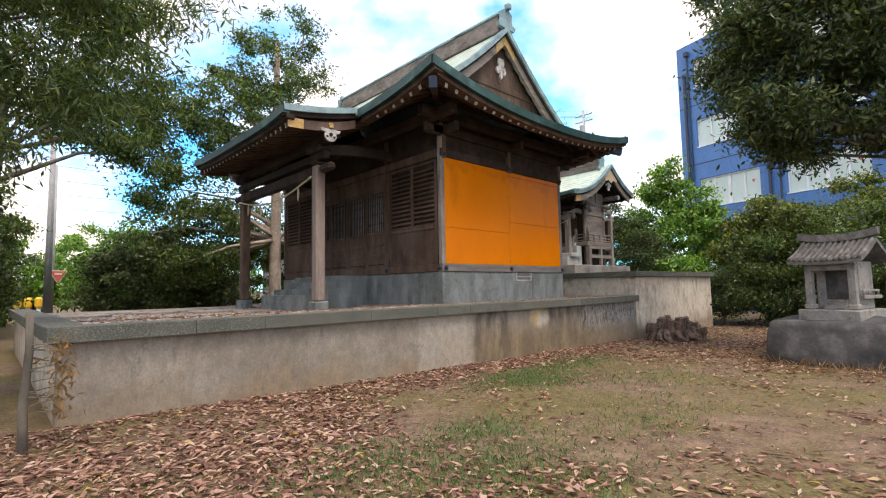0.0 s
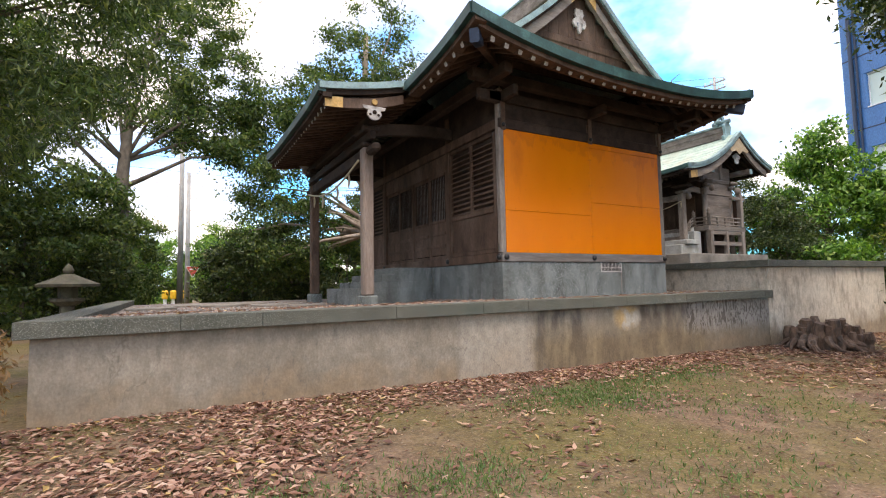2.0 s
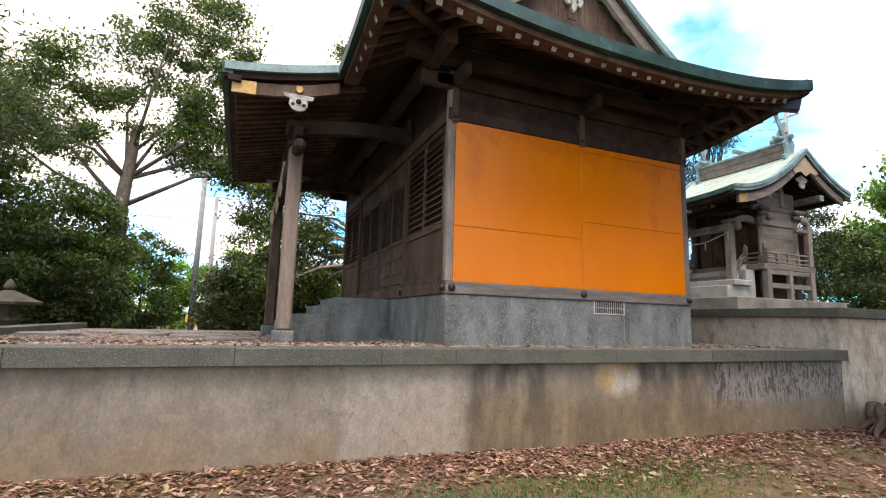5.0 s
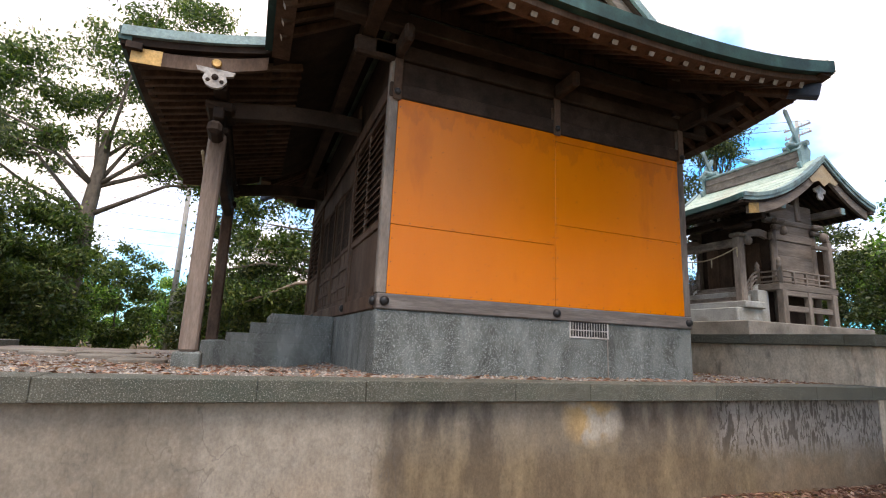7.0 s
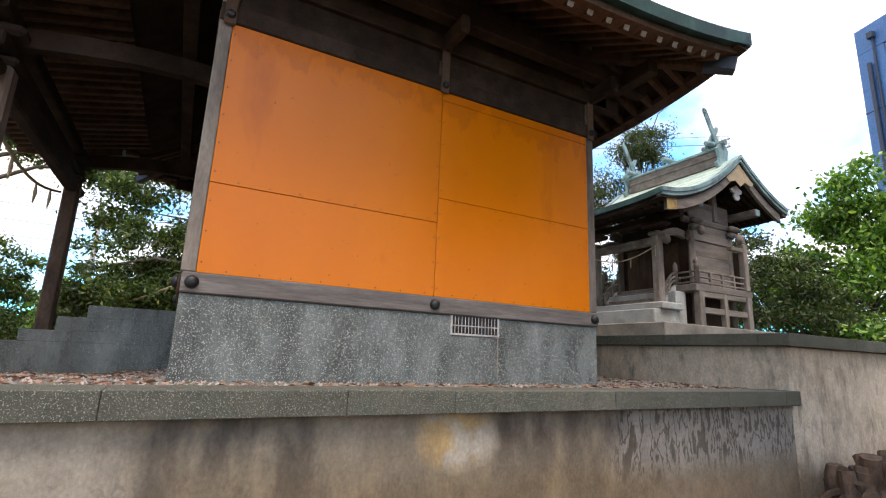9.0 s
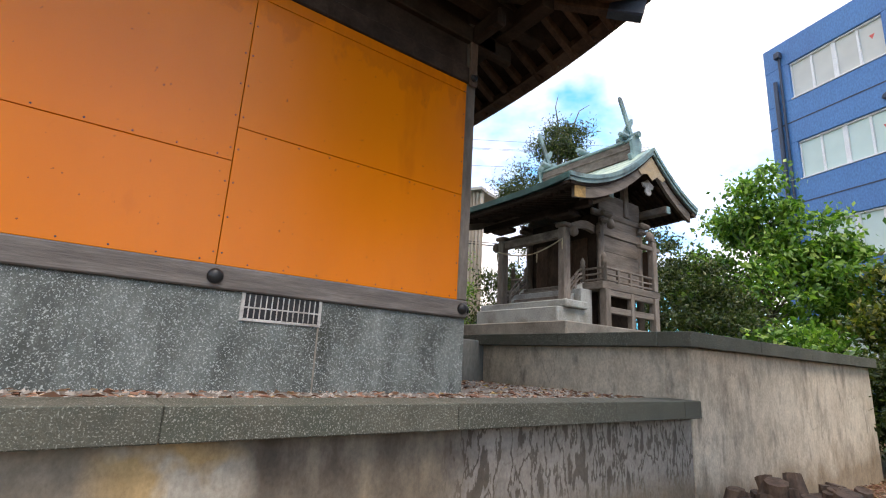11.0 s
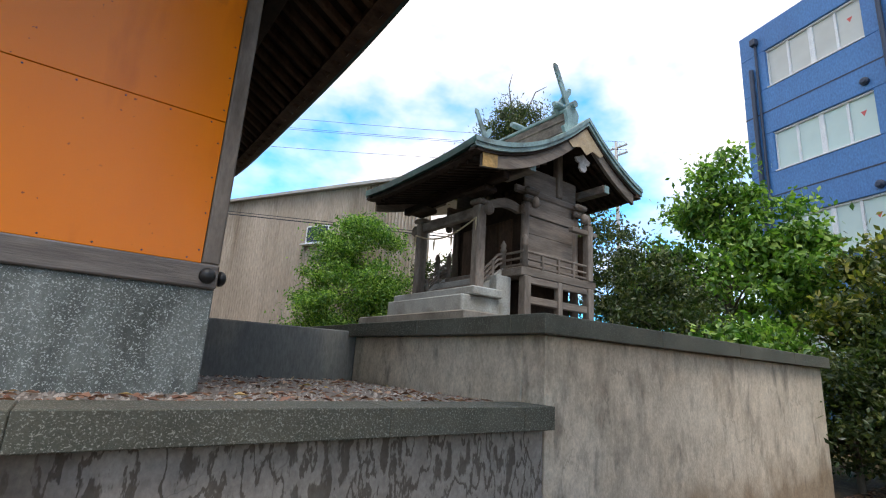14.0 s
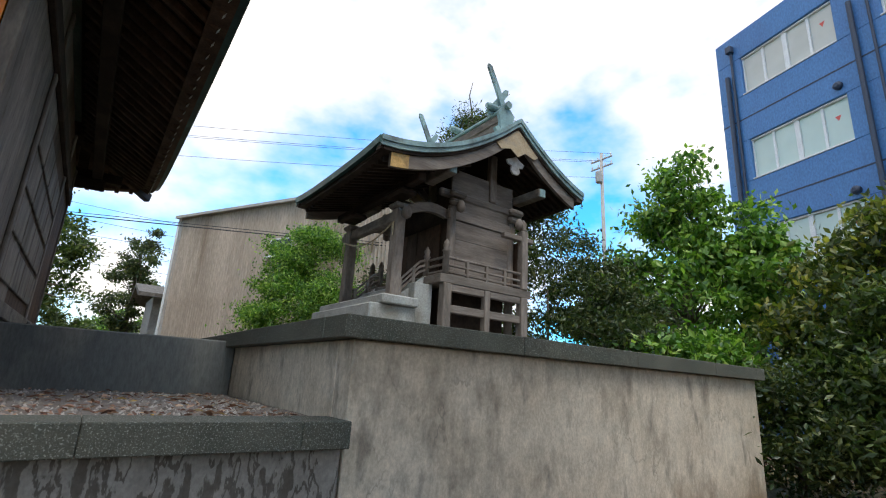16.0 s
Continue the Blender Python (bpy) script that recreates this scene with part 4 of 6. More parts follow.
k = -13
while k <= 13:
    x = CX + k * 0.285
    for sgn in (-1, 1):
        deep = min(1.55, EX - abs(x - CX))
        if deep > 0.4:
            y0, y1 = CY + sgn * (EY - 0.15), CY + sgn * (EY - deep)
            rafter((x, y0, roof_z(x, y0) - 0.325), (x, y1, roof_h(deep) + lift(x, y1) - 0.29), hall)
    k += 1
for k in range(-18, 19):
    y = CY + k * 0.285
    for sgn in (-1, 1):
        deep = min(1.55, EY - abs(y - CY))
        if deep > 0.4 and (sgn > 0 or abs(y - CY) > 3.2):
            x0, x1 = CX + sgn * (EX - 0.15), CX + sgn * (EX - deep)
            rafter((x0, y, roof_z(x0, y) - 0.325), (x1, y, roof_h(deep) + lift(x1, y) - 0.29), hall)
for sx in (-1, 1):
    for sy in (-1, 1):
        c0 = Vector((CX + sx * (EX - 0.16), CY + sy * (EY - 0.16), roof_h(0) + 0.42 - 0.43))
        c1 = Vector((CX + sx * (EX - 1.7), CY + sy * (EY - 1.7), roof_h(1.6) - 0.42))
        hip = part("hip_rafter", beam(bmesh.new(), c0, c1, 0.14, 0.20), M_BROWN, hall)
        part("hip_cap", beam(bmesh.new(), c0 + (c0 - c1).normalized() * 0.03, c0.lerp(c1, 0.16), 0.158, 0.218), M_PIPE, hip, "dark blue-grey metal cap on the hip rafter")
# studs and struts above the orange boards
for px in (HX0 + 0.07, CX, HX1 - 0.07):
    part("wall_strut", box(px - 0.055, px + 0.055, HY0 - 0.062, HY0 - 0.037, 4.46, 5.02, 0.012), M_BROWN, hall)
    knob = lathe(bmesh.new(), 0, 0, [(0.045, 0), (0.045, 0.015), (0.03, 0.035), (0.01, 0.04)], 12)
    bmesh.ops.transform(knob, matrix=Matrix.Translation((px, HY0 - 0.062, 4.56)) @ Matrix.Rotation(radians(90), 4, "X"), verts=knob.verts)
    part("strut_knob", knob, M_IRON, hall, "small dark metal knob")
# wall plates that carry the rafters
for sgn in (-1, 1):
    part("wall_plate", box(HX0 - 0.8, HX1 + 0.8, CY + sgn * 4.2 - 0.09, CY + sgn * 4.2 + 0.09, 5.26, 5.46, 0.012), M_DARK, hall)
    part("wall_plate", box(CX + sgn * 2.75 - 0.09, CX + sgn * 2.75 + 0.09, HY0 - 0.8, HY1 + 0.8, 5.24, 5.44, 0.012), M_DARK, hall)
for sx in (-1, 1):
    for y in (HY0, HY1):
        x = CX + sx * 2.3
        part("bracket_arm", box(min(x, x + sx * 0.62), max(x, x + sx * 0.62), y - 0.06, y + 0.06, 4.98, 5.22, 0.03), M_DARK, hall)
for x in (HX0 + 0.06, CX, HX1 - 0.06):
    part("bracket_arm", box(x - 0.06, x + 0.06, HY0 - 0.52, HY0 - 0.062, 5.0, 5.22, 0.03), M_DARK, hall)


# gables
def ridge_profile(n=14, e0=GABLE_E):
    out = []
    for j in range(2 * n + 1):
        d = (EX - e0) * (j / n - 1)
        out.append((CX + d, roof_h(EX - abs(d))))
    return out


for sgn in (-1, 1):
    yv = CY + sgn * (EY - GABLE_E)
    prof = ridge_profile()
    part("verge_edge", sweep(bmesh.new(), [(x, yv, z) for x, z in prof], [(-0.16, -0.10), (0.05, -0.10), (0.05, 0.05), (-0.16, 0.05)], (0, sgn, 0)), M_VERGE, hall, "blue-green copper gable edge")
    part("verge_layer", sweep(bmesh.new(), [(x, yv, z) for x, z in prof], [(-0.16, -0.17), (0.0, -0.17), (0.0, -0.102), (-0.16, -0.102)], (0, sgn, 0)), M_DARK, hall)
    part("barge_board", sweep(bmesh.new(), [(x, yv, z) for x, z in prof[1:-1]], [(-0.15, -0.42), (-0.06, -0.42), (-0.06, -0.172), (-0.15, -0.172)], (0, sgn, 0)), M_GREYH, hall, "weathered grey barge board")
    apex = [(x, yv, z) for x, z in prof if abs(x - CX) < 0.42]
    part("apex_plate", sweep(bmesh.new(), apex, [(-0.065, -0.425), (-0.05, -0.425), (-0.05, -0.17), (-0.065, -0.17)], (0, sgn, 0)), M_GOLD, hall, "tarnished brass plate at the gable peak")
    yg = yv - sgn * 0.30
    for k in range(-9, 9):
        x0, x1 = CX + k * 0.29 + 0.003, CX + (k + 1) * 0.29 - 0.003
        top = min(roof_h(EX - abs(x0 - CX)), roof_h(EX - abs(x1 - CX))) - 0.10
        part("gable_plank", box(x0, x1, yg - 0.02, yg + 0.02, 5.9, top, 0.004), M_BROWN, hall)
    part("gable_beam", box(CX - 1.6, CX + 1.6, yg - sgn * 0.0 - 0.05, yg + 0.05, 6.74, 6.92, 0.02), M_BROWN, hall)
    part("gable_strut", box(CX - 0.10, CX + 0.10, yg - 0.045, yg + 0.045, 6.92, 8.0, 0.02), M_BROWN, hall)
    drop = [(-0.10, 0.30), (0.10, 0.30), (0.13, 0.18), (0.09, 0.10), (0.17, 0.05), (0.20, -0.04), (0.15, -0.13), (0.07, -0.12), (0.10, -0.04), (0.05, -0.02), (0.05, -0.20), (0.0, -0.27),
            (-0.05, -0.20), (-0.05, -0.02), (-0.10, -0.04), (-0.07, -0.12), (-0.15, -0.13), (-0.20, -0.04), (-0.17, 0.05), (-0.09, 0.10), (-0.13, 0.18)]
    part("gable_pendant", outline_plate(bmesh.new(), drop, (CX, yv - sgn * 0.25, 7.32), (1, 0, 0), (0, 0, 1), 0.05), M_CARVE, hall, "white carved gable pendant")
    # ridge-end ornament
    orn = [(-0.30, 0.0), (-0.36, 0.10), (-0.28, 0.16), (-0.24, 0.10), (-0.20, 0.28), (-0.22, 0.44), (-0.10, 0.52), (0.10, 0.52), (0.22, 0.44), (0.20, 0.28), (0.24, 0.10), (0.28, 0.16), (0.36, 0.10), (0.30, 0.0)]
    part("ridge_ornament", outline_plate(bmesh.new(), orn, (CX, yv + 0.06, 8.36), (1, 0, 0), (0, 0, 1), 0.10), M_VERGE, hall, "green copper ridge-end ornament")
    part("ridge_crest", box(CX - 0.07, CX + 0.07, min(yv, yv + sgn * 0.16), max(yv, yv + sgn * 0.16), 8.86, 9.02, 0.02), M_VERGE, hall)
part("ridge", box(CX - 0.17, CX + 0.17, CY - EY + GABLE_E + 0.14, CY + EY - GABLE_E - 0.14, 8.30, 8.74, 0.015), M_GREYH, hall, "boarded ridge")
part("ridge_cap", box(CX - 0.21, CX + 0.21, CY - EY + GABLE_E + 0.10, CY + EY - GABLE_E - 0.10, 8.742, 8.80, 0.02), M_VERGE, hall)
part("ridge_bar", box(CX - 0.10, CX + 0.10, CY - EY + GABLE_E + 0.0, CY + EY - GABLE_E - 0.0, 8.802, 8.90, 0.02), M_VERGE, hall)

# porch roof


def porch_z(x):
    d = 5.42 - x
    return 5.56 - 0.33 * d + 0.05 * d * d


rows = []
for k in range(9):
    for e, dz in ((k / 9, 0.014), ((k + 1) / 9, 0.0)):
        x = PX0 + (5.62 - PX0) * e
        rows.append([(x, y, porch_z(x) + dz + 0.10 * abs(2 * (y - CY) / (PY1 - PY0)) ** 4 * (1 - e)) for y in [PY0 + (PY1 - PY0) * j / 24 for j in range(25)]])
part("porch_roof", slab(rows, 0.09), M_PATINA, hall, "pale green copper porch roof")
PXS = [PX0 + (5.55 - PX0) * j / 16 for j in range(17)]


def porch_edge_z(x):
    return porch_z(x) + 0.10 * (1 - (x - PX0) / (5.62 - PX0))


for yy, sgn in ((PY0, -1), (PY1, 1)):
    pts = [(x, yy, porch_edge_z(x)) for x in PXS]
    part("porch_verge", sweep(bmesh.new(), pts, [(-0.12, -0.10), (0.03, -0.10), (0.03, 0.03), (-0.12, 0.03)], (0, sgn, 0)), M_VERGE, hall, "blue-green copper porch edge")
    part("verge_layer", sweep(bmesh.new(), pts, [(-0.16, -0.20), (-0.03, -0.20), (-0.03, -0.102), (-0.16, -0.102)], (0, sgn, 0)), M_DARK, hall)
    bp = [(x, yy, porch_edge_z(x) - 0.06 * math.sin(math.pi * (x - PX0) / 2.1)) for x in PXS if PX0 + 0.05 < x < 5.5]
    board = part("porch_barge_board", sweep(bmesh.new(), bp, [(-0.14, -0.40), (-0.07, -0.40), (-0.07, -0.205), (-0.14, -0.205)], (0, sgn, 0)), M_BROWN, hall, "dark porch barge board with brass fittings")
    part("end_plate", sweep(bmesh.new(), bp[:4], [(-0.075, -0.405), (-0.06, -0.405), (-0.06, -0.20), (-0.075, -0.20)], (0, sgn, 0)), M_GOLD, board, "pale brass end plate")
    disc = lathe(bmesh.new(), 0, 0, [(0.062, 0), (0.062, 0.02), (0.05, 0.032), (0.02, 0.028)], 18)
    bmesh.ops.transform(disc, matrix=Matrix.Translation((4.80, yy - sgn * 0.06, porch_edge_z(4.8) - 0.355)) @ Matrix.Rotation(radians(90 * (1 if sgn < 0 else -1)), 4, "X"), verts=disc.verts)
    part("crest_disc", disc, M_GOLD, board, "round brass crest disc")
    pend = [(-0.24, 0.14), (0.24, 0.14), (0.22, 0.08), (0.13, 0.06), (0.15, -0.02), (0.10, -0.10), (0.03, -0.13), (-0.03, -0.13), (-0.10, -0.10), (-0.15, -0.02), (-0.13, 0.06), (-0.22, 0.08)]
    part("carved_pendant", outline_plate(bmesh.new(), pend, (4.80, yy - sgn * 0.11, porch_edge_z(4.8) - 0.57), (1, 0, 0), (0, 0, 1), 0.05), M_CARVE, board, "white carved pendant")
    boss = lathe(bmesh.new(), 0, 0, [(0.045, 0), (0.04, 0.02), (0.015, 0.035)], 10)
    bmesh.ops.transform(boss, matrix=Matrix.Translation((4.80, yy - sgn * 0.11 + (-0.05 if sgn < 0 else 0.0), porch_edge_z(4.8) - 0.55)) @ Matrix.Rotation(radians(90 * (1 if sgn < 0 else -1)), 4, "X"), verts=boss.verts)
    part("boss", boss, M_DARK, board)
    for dx in (-0.085, 0.085):
        curl = lathe(bmesh.new(), 0, 0, [(0.028, 0), (0.02, 0.012)], 10)
        bmesh.ops.transform(curl, matrix=Matrix.Translation((4.80 + dx, yy - sgn * 0.11 + (-0.05 if sgn < 0 else 0.0), porch_edge_z(4.8) - 0.60)) @ Matrix.Rotation(radians(90 * (1 if sgn < 0 else -1)), 4, "X"), verts=curl.verts)
        part("curl", curl, M_DARK, board)
eave_pts = [(PX0, PY0 + (PY1 - PY0) * j / 24, porch_z(PX0) + 0.10 * abs(2 * j / 24 - 1) ** 4) for j in range(25)]
part("porch_eave_edge", sweep(bmesh.new(), eave_pts, [(-0.12, -0.15), (0.03, -0.15), (0.03, 0.02), (-0.12, 0.02)], (-1, 0, 0)), M_EDGE, hall, "dark green copper eaves edge")
part("porch_eave_board", sweep(bmesh.new(), eave_pts, [(-0.24, -0.24), (-0.06, -0.24), (-0.06, -0.152), (-0.24, -0.152)], (-1, 0, 0)), M_DARK, hall)
rows = [[(x, y, porch_z(x) - 0.16) for y in [PY0 + 0.12 + (PY1 - PY0 - 0.24) * j / 4 for j in range(5)]] for x in (3.82, 4.4, 5.0, 5.7)]
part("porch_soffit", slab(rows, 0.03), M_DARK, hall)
for k in range(22):
    y = PY0 + 0.26 + k * 0.2425
    rafter((3.86, y, porch_z(3.86) - 0.255), (5.9, y, porch_z(5.6) - 0.22), hall)

# porch posts, beams and steps
for y, mt in ((9.58, M_POST), (13.80, M_BROWN)):
    pst = part("porch_post", box(4.755, 4.985, y - 0.115, y + 0.115, 1.265, 4.32, 0.03), mt, hall, "squared porch post with chamfered corners")
    part("post_base", box(4.70, 5.04, y - 0.17, y + 0.17, 0.95, 1.263, 0.02), M_PLINTH, pst, "grey stone post base")
    part("capital", box(4.72, 5.02, y - 0.15, y + 0.15, 4.322, 4.42, 0.03), M_DARK, pst)
    part("bearing_block", box(4.68, 5.06, y - 0.30, y + 0.30, 4.60, 4.74, 0.04), M_DARK, hall)
    sg = -1 if y < CY else 1
    part("beam_nose", box(4.78, 4.96, min(y + sg * 0.16, y + sg * 0.62), max(y + sg * 0.16, y + sg * 0.62), 4.12, 4.30, 0.05), M_DARK, hall)
    arc = [(4.99 + (HX0 - 4.99) * j / 10, y, 4.70 + 0.16 * math.sin(math.pi * j / 20) + 0.03 * math.sin(math.pi * j / 10)) for j in range(11)]
    part("curved_tie_beam", sweep(bmesh.new(), arc, [(-0.07, -0.12), (0.07, -0.12), (0.07, 0.12), (-0.07, 0.12)], (0, 1, 0)), M_DARK, hall)
part("porch_beam", box(4.78, 4.96, 9.70, 13.68, 4.06, 4.32, 0.03), M_DARK, hall)
part("porch_upper_beam", box(4.80, 4.94, 9.2, 14.2, 4.42, 4.60, 0.02), M_DARK, hall)
part("porch_purlin", box(4.78, 4.96, PY0 + 0.15, PY1 - 0.15, 4.742, 4.93, 0.02), M_DARK, hall)
for k, (x, z) in enumerate(((4.92, 1.40), (5.26, 1.545), (5.60, 1.715), (5.90, 1.872))):
    part("stone_step", box(x, HX0 - 0.003, 10.62 + 0.0, 12.75, (0.9, 1.40, 1.545, 1.715)[k], z, 0.006), M_PLINTH, hall, "grey terrazzo step")
# straw rope between the posts
rp = [(4.70, 9.60 + 4.2 * j / 20, 4.05 - 0.30 * math.sin(math.pi * j / 20)) for j in range(21)]
rope = thing("straw_rope", (4.70, 11.7, 3.75), "pale twisted straw rope hung across the porch posts", "rope")
part("cord", tube(bmesh.new(), rp, [0.022] * 21, 8), M_STRAW, rope, smooth=True)
for j in (3, 7, 13, 17):
    x, y, z = rp[j]
    part("tassel", tube(bmesh.new(), [(x, y, z), (x + 0.01, y, z - 0.15), (x, y + 0.01, z - 0.32)], [0.012, 0.03, 0.012], 6), M_STRAW, rope)


# ---- the small shrine on the upper platform ----
SX, SY = 18.75, 11.54                       # ridge line and middle
S_Y0, S_Y1 = 9.63, 13.45
S_F, S_B = 15.72, 20.68                     # front and back eaves
base = thing("stone_platform", (17.9, SY, UP_TOP), "brown-grey stone slab under the small shrine", "stone base")
part("slab", box(15.75, 20.3, 9.75, 13.3, UP_TOP - 0.03, 2.30, 0.02), M_BASE, base)
shrine = thing("small_shrine", (SX, SY, 2.30), "small weathered grey timber shrine with green copper roof", "shrine building")
part("front_step", box(16.12, 17.0, 10.28, 12.76, 2.302, 2.64, 0.02), M_SLAB, shrine, "pale stone front step")
part("front_tread", box(16.30, 17.0, 10.20, 12.84, 2.642, 2.80, 0.02), M_SLAB, shrine)


def s_roof(x):
    if x < SX:
        s = (x - S_F) / (SX - S_F)
        return 5.10 + 1.46 * (0.10 * s + 0.90 * s * s)
    s = (S_B - x) / (S_B - SX)
    return 5.47 + 1.09 * (0.50 * s + 0.50 * s * s)


def s_up(y):
    return 0.07 * abs((y - SY) / (S_Y1 - SY)) ** 3


for a, b, n in ((S_F, SX, 15), (S_B, SX, 10)):
    rows = []
    for k in range(n):
        for f, dz in ((k / n, 0.010), ((k + 1) / n, 0.0)):
            x = a + (b - a) * f
            rows.append([(x, y, s_roof(x) + dz + s_up(y)) for y in [S_Y0 + (S_Y1 - S_Y0) * j / 14 for j in range(15)]])
    part("roof_slope", slab(rows, 0.08), M_PATINA, shrine, "pale green patinated copper roof in courses")
SXS = [S_F + (S_B - S_F) * j / 44 for j in range(45)]
for yy, sgn in ((S_Y0, -1), (S_Y1, 1)):
    pts = [(x, yy, s_roof(x) + 0.07) for x in SXS]
    part("verge_edge", sweep(bmesh.new(), pts, [(-0.12, -0.06), (0.045, -0.06), (0.045, 0.03), (-0.12, 0.03)], (0, sgn, 0)), M_VERGE, shrine, "blue-green copper gable edge")
    part("verge_fold", sweep(bmesh.new(), pts, [(-0.12, -0.145), (0.02, -0.145), (0.02, -0.062), (-0.12, -0.062)], (0, sgn, 0)), M_VERGE, shrine)
    part("verge_layer", sweep(bmesh.new(), pts, [(-0.16, -0.20), (-0.02, -0.20), (-0.02, -0.147), (-0.16, -0.147)], (0, sgn, 0)), M_DARK, shrine)
    board = part("barge_board", sweep(bmesh.new(), [(x, y, z - 0.03) for x, y, z in pts[2:-2]], [(-0.13, -0.41), (-0.06, -0.41), (-0.06, -0.175), (-0.13, -0.175)], (0, sgn, 0)), M_GREYH, shrine, "weathered grey barge board")
    part("end_plate", sweep(bmesh.new(), [(x, y, z - 0.03) for x, y, z in pts[2:6]], [(-0.065, -0.415), (-0.05, -0.415), (-0.05, -0.17), (-0.065, -0.17)], (0, sgn, 0)), M_GOLD, board, "worn brass end plate")
    apx = [(-0.62, -0.62), (-0.45, -0.50), (-0.2, -0.32), (0, -0.20), (0.2, -0.32), (0.45, -0.48), (0.62, -0.60), (0.45, -0.72), (0.2, -0.66), (0.0, -0.80), (-0.2, -0.68), (-0.45, -0.76)]
    part("apex_plate", outline_plate(bmesh.new(), apx, (SX, yy - sgn * 0.045, 6.62), (1, 0, 0), (0, 0, 1), 0.012), M_PLATE, board, "pale tan plate at the gable peak")
    fan = [(-0.24, 0.10), (-0.10, 0.16), (0.0, 0.22), (0.10, 0.16), (0.24, 0.10), (0.20, 0.02), (0.10, 0.0), (0.12, -0.10), (0.06, -0.17), (-0.06, -0.17), (-0.12, -0.10), (-0.10, 0.0), (-0.20, 0.02)]
    part("gable_pendant", outline_plate(bmesh.new(), fan, (SX + 0.10, yy - sgn * 0.24, 5.70), (1, 0, 0), (0, 0, 1), 0.04), M_CARVE, shrine, "pale carved gable pendant")
    for x, z in ((17.25, 5.14), (19.55, 5.30)):
        part("purlin_end", box(x - 0.10, x + 0.10, min(yy - sgn * 0.13, yy - sgn * 0.9), max(yy - sgn * 0.13, yy - sgn * 0.9), z - 0.09, z + 0.09, 0.015), M_GREYH, shrine)
        part("end_cap", box(x - 0.075, x + 0.075, yy - sgn * 0.125 - 0.015, yy - sgn * 0.125 + 0.015, z - 0.085, z + 0.085, 0.006), M_VERGE, shrine, "green copper beam end cap")
for x, sgn in ((S_F, -1), (S_B, 1)):
    pts = [(x, S_Y0 + (S_Y1 - S_Y0) * j / 14, s_roof(x) + s_up(S_Y0 + (S_Y1 - S_Y0) * j / 14)) for j in range(15)]
    part("eave_edge", sweep(bmesh.new(), pts, [(-0.12, -0.11), (0.03, -0.11), (0.03, 0.02), (-0.12, 0.02)], (sgn, 0, 0)), M_EDGE, shrine, "dark copper eaves edge")
    part("eave_board", sweep(bmesh.new(), pts, [(-0.2, -0.20), (-0.05, -0.20), (-0.05, -0.112), (-0.2, -0.112)], (sgn, 0, 0)), M_DARK, shrine)
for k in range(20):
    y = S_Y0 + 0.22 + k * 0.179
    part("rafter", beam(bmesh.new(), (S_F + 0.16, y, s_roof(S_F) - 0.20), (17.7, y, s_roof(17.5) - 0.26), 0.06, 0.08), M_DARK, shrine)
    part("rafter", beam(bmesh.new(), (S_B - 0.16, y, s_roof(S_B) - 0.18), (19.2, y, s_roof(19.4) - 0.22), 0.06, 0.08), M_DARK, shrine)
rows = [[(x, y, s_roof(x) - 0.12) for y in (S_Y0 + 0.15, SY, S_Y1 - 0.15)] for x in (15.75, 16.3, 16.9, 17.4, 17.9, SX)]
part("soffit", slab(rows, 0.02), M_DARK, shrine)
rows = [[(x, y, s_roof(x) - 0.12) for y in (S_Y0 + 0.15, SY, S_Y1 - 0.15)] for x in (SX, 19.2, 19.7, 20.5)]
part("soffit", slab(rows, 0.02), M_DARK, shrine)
# ridge with crossed finials and billets
part("ridge", box(SX - 0.13, SX + 0.13, S_Y0 + 0.48, S_Y1 - 0.48, 6.50, 6.94, 0.012), M_GREYH, shrine, "boarded ridge")
part("ridge_cap", box(SX - 0.17, SX + 0.17, S_Y0 + 0.40, S_Y1 - 0.40, 6.942, 7.01, 0.015), M_VERGE, shrine)
part("ridge_moulding", box(SX - 0.155, SX + 0.155, S_Y0 + 0.46, S_Y1 - 0.46, 6.74, 6.775, 0.008), M_GREYH, shrine)
for y, sgn in ((10.26, -1), (12.94, 1)):
    tall = [(-0.07, 0.0), (0.07, 0.0), (0.06, 1.24), (-0.02, 1.30), (-0.06, 1.22)]
    lean = Vector((-0.46, 0, 0.89)).normalized()
    fin = part("crossed_finial", outline_plate(bmesh.new(), tall, (SX + 0.24, y, 6.96), (lean.z, 0, -lean.x), lean, 0.05), M_VERGE, shrine, "crossed green copper ridge finials")
    short = [(-0.08, 0.0), (0.08, 0.0), (0.08, 0.80), (0.02, 0.92), (-0.05, 0.86)]
    lean = Vector((0.56, 0, 0.83)).normalized()
    part("cross_board", outline_plate(bmesh.new(), short, (SX - 0.26, y + 0.06, 6.98), (lean.z, 0, -lean.x), lean, 0.05), M_VERGE, fin)
    orn = [(-0.24, -0.10), (-0.30, 0.02), (-0.22, 0.08), (-0.16, 0.02), (-0.17, 0.22), (-0.22, 0.42), (-0.10, 0.56), (0.10, 0.56), (0.22, 0.42), (0.17, 0.22), (0.16, 0.02), (0.22, 0.08), (0.30, 0.02), (0.24, -0.10)]
    part("ridge_ornament", outline_plate(bmesh.new(), orn, (SX, (S_Y0 + 0.47) if sgn < 0 else (S_Y1 - 0.39), 6.52), (1, 0, 0), (0, 0, 1), 0.08), M_VERGE, shrine, "curled green copper ridge-end ornament")
    bil = tube(bmesh.new(), [(SX, y - sgn * 0.0 - 0.32, 7.12), (SX, y + 0.30, 7.12)], [0.08, 0.08], 12)
    part("ridge_bar_end", bil, M_VERGE, shrine)
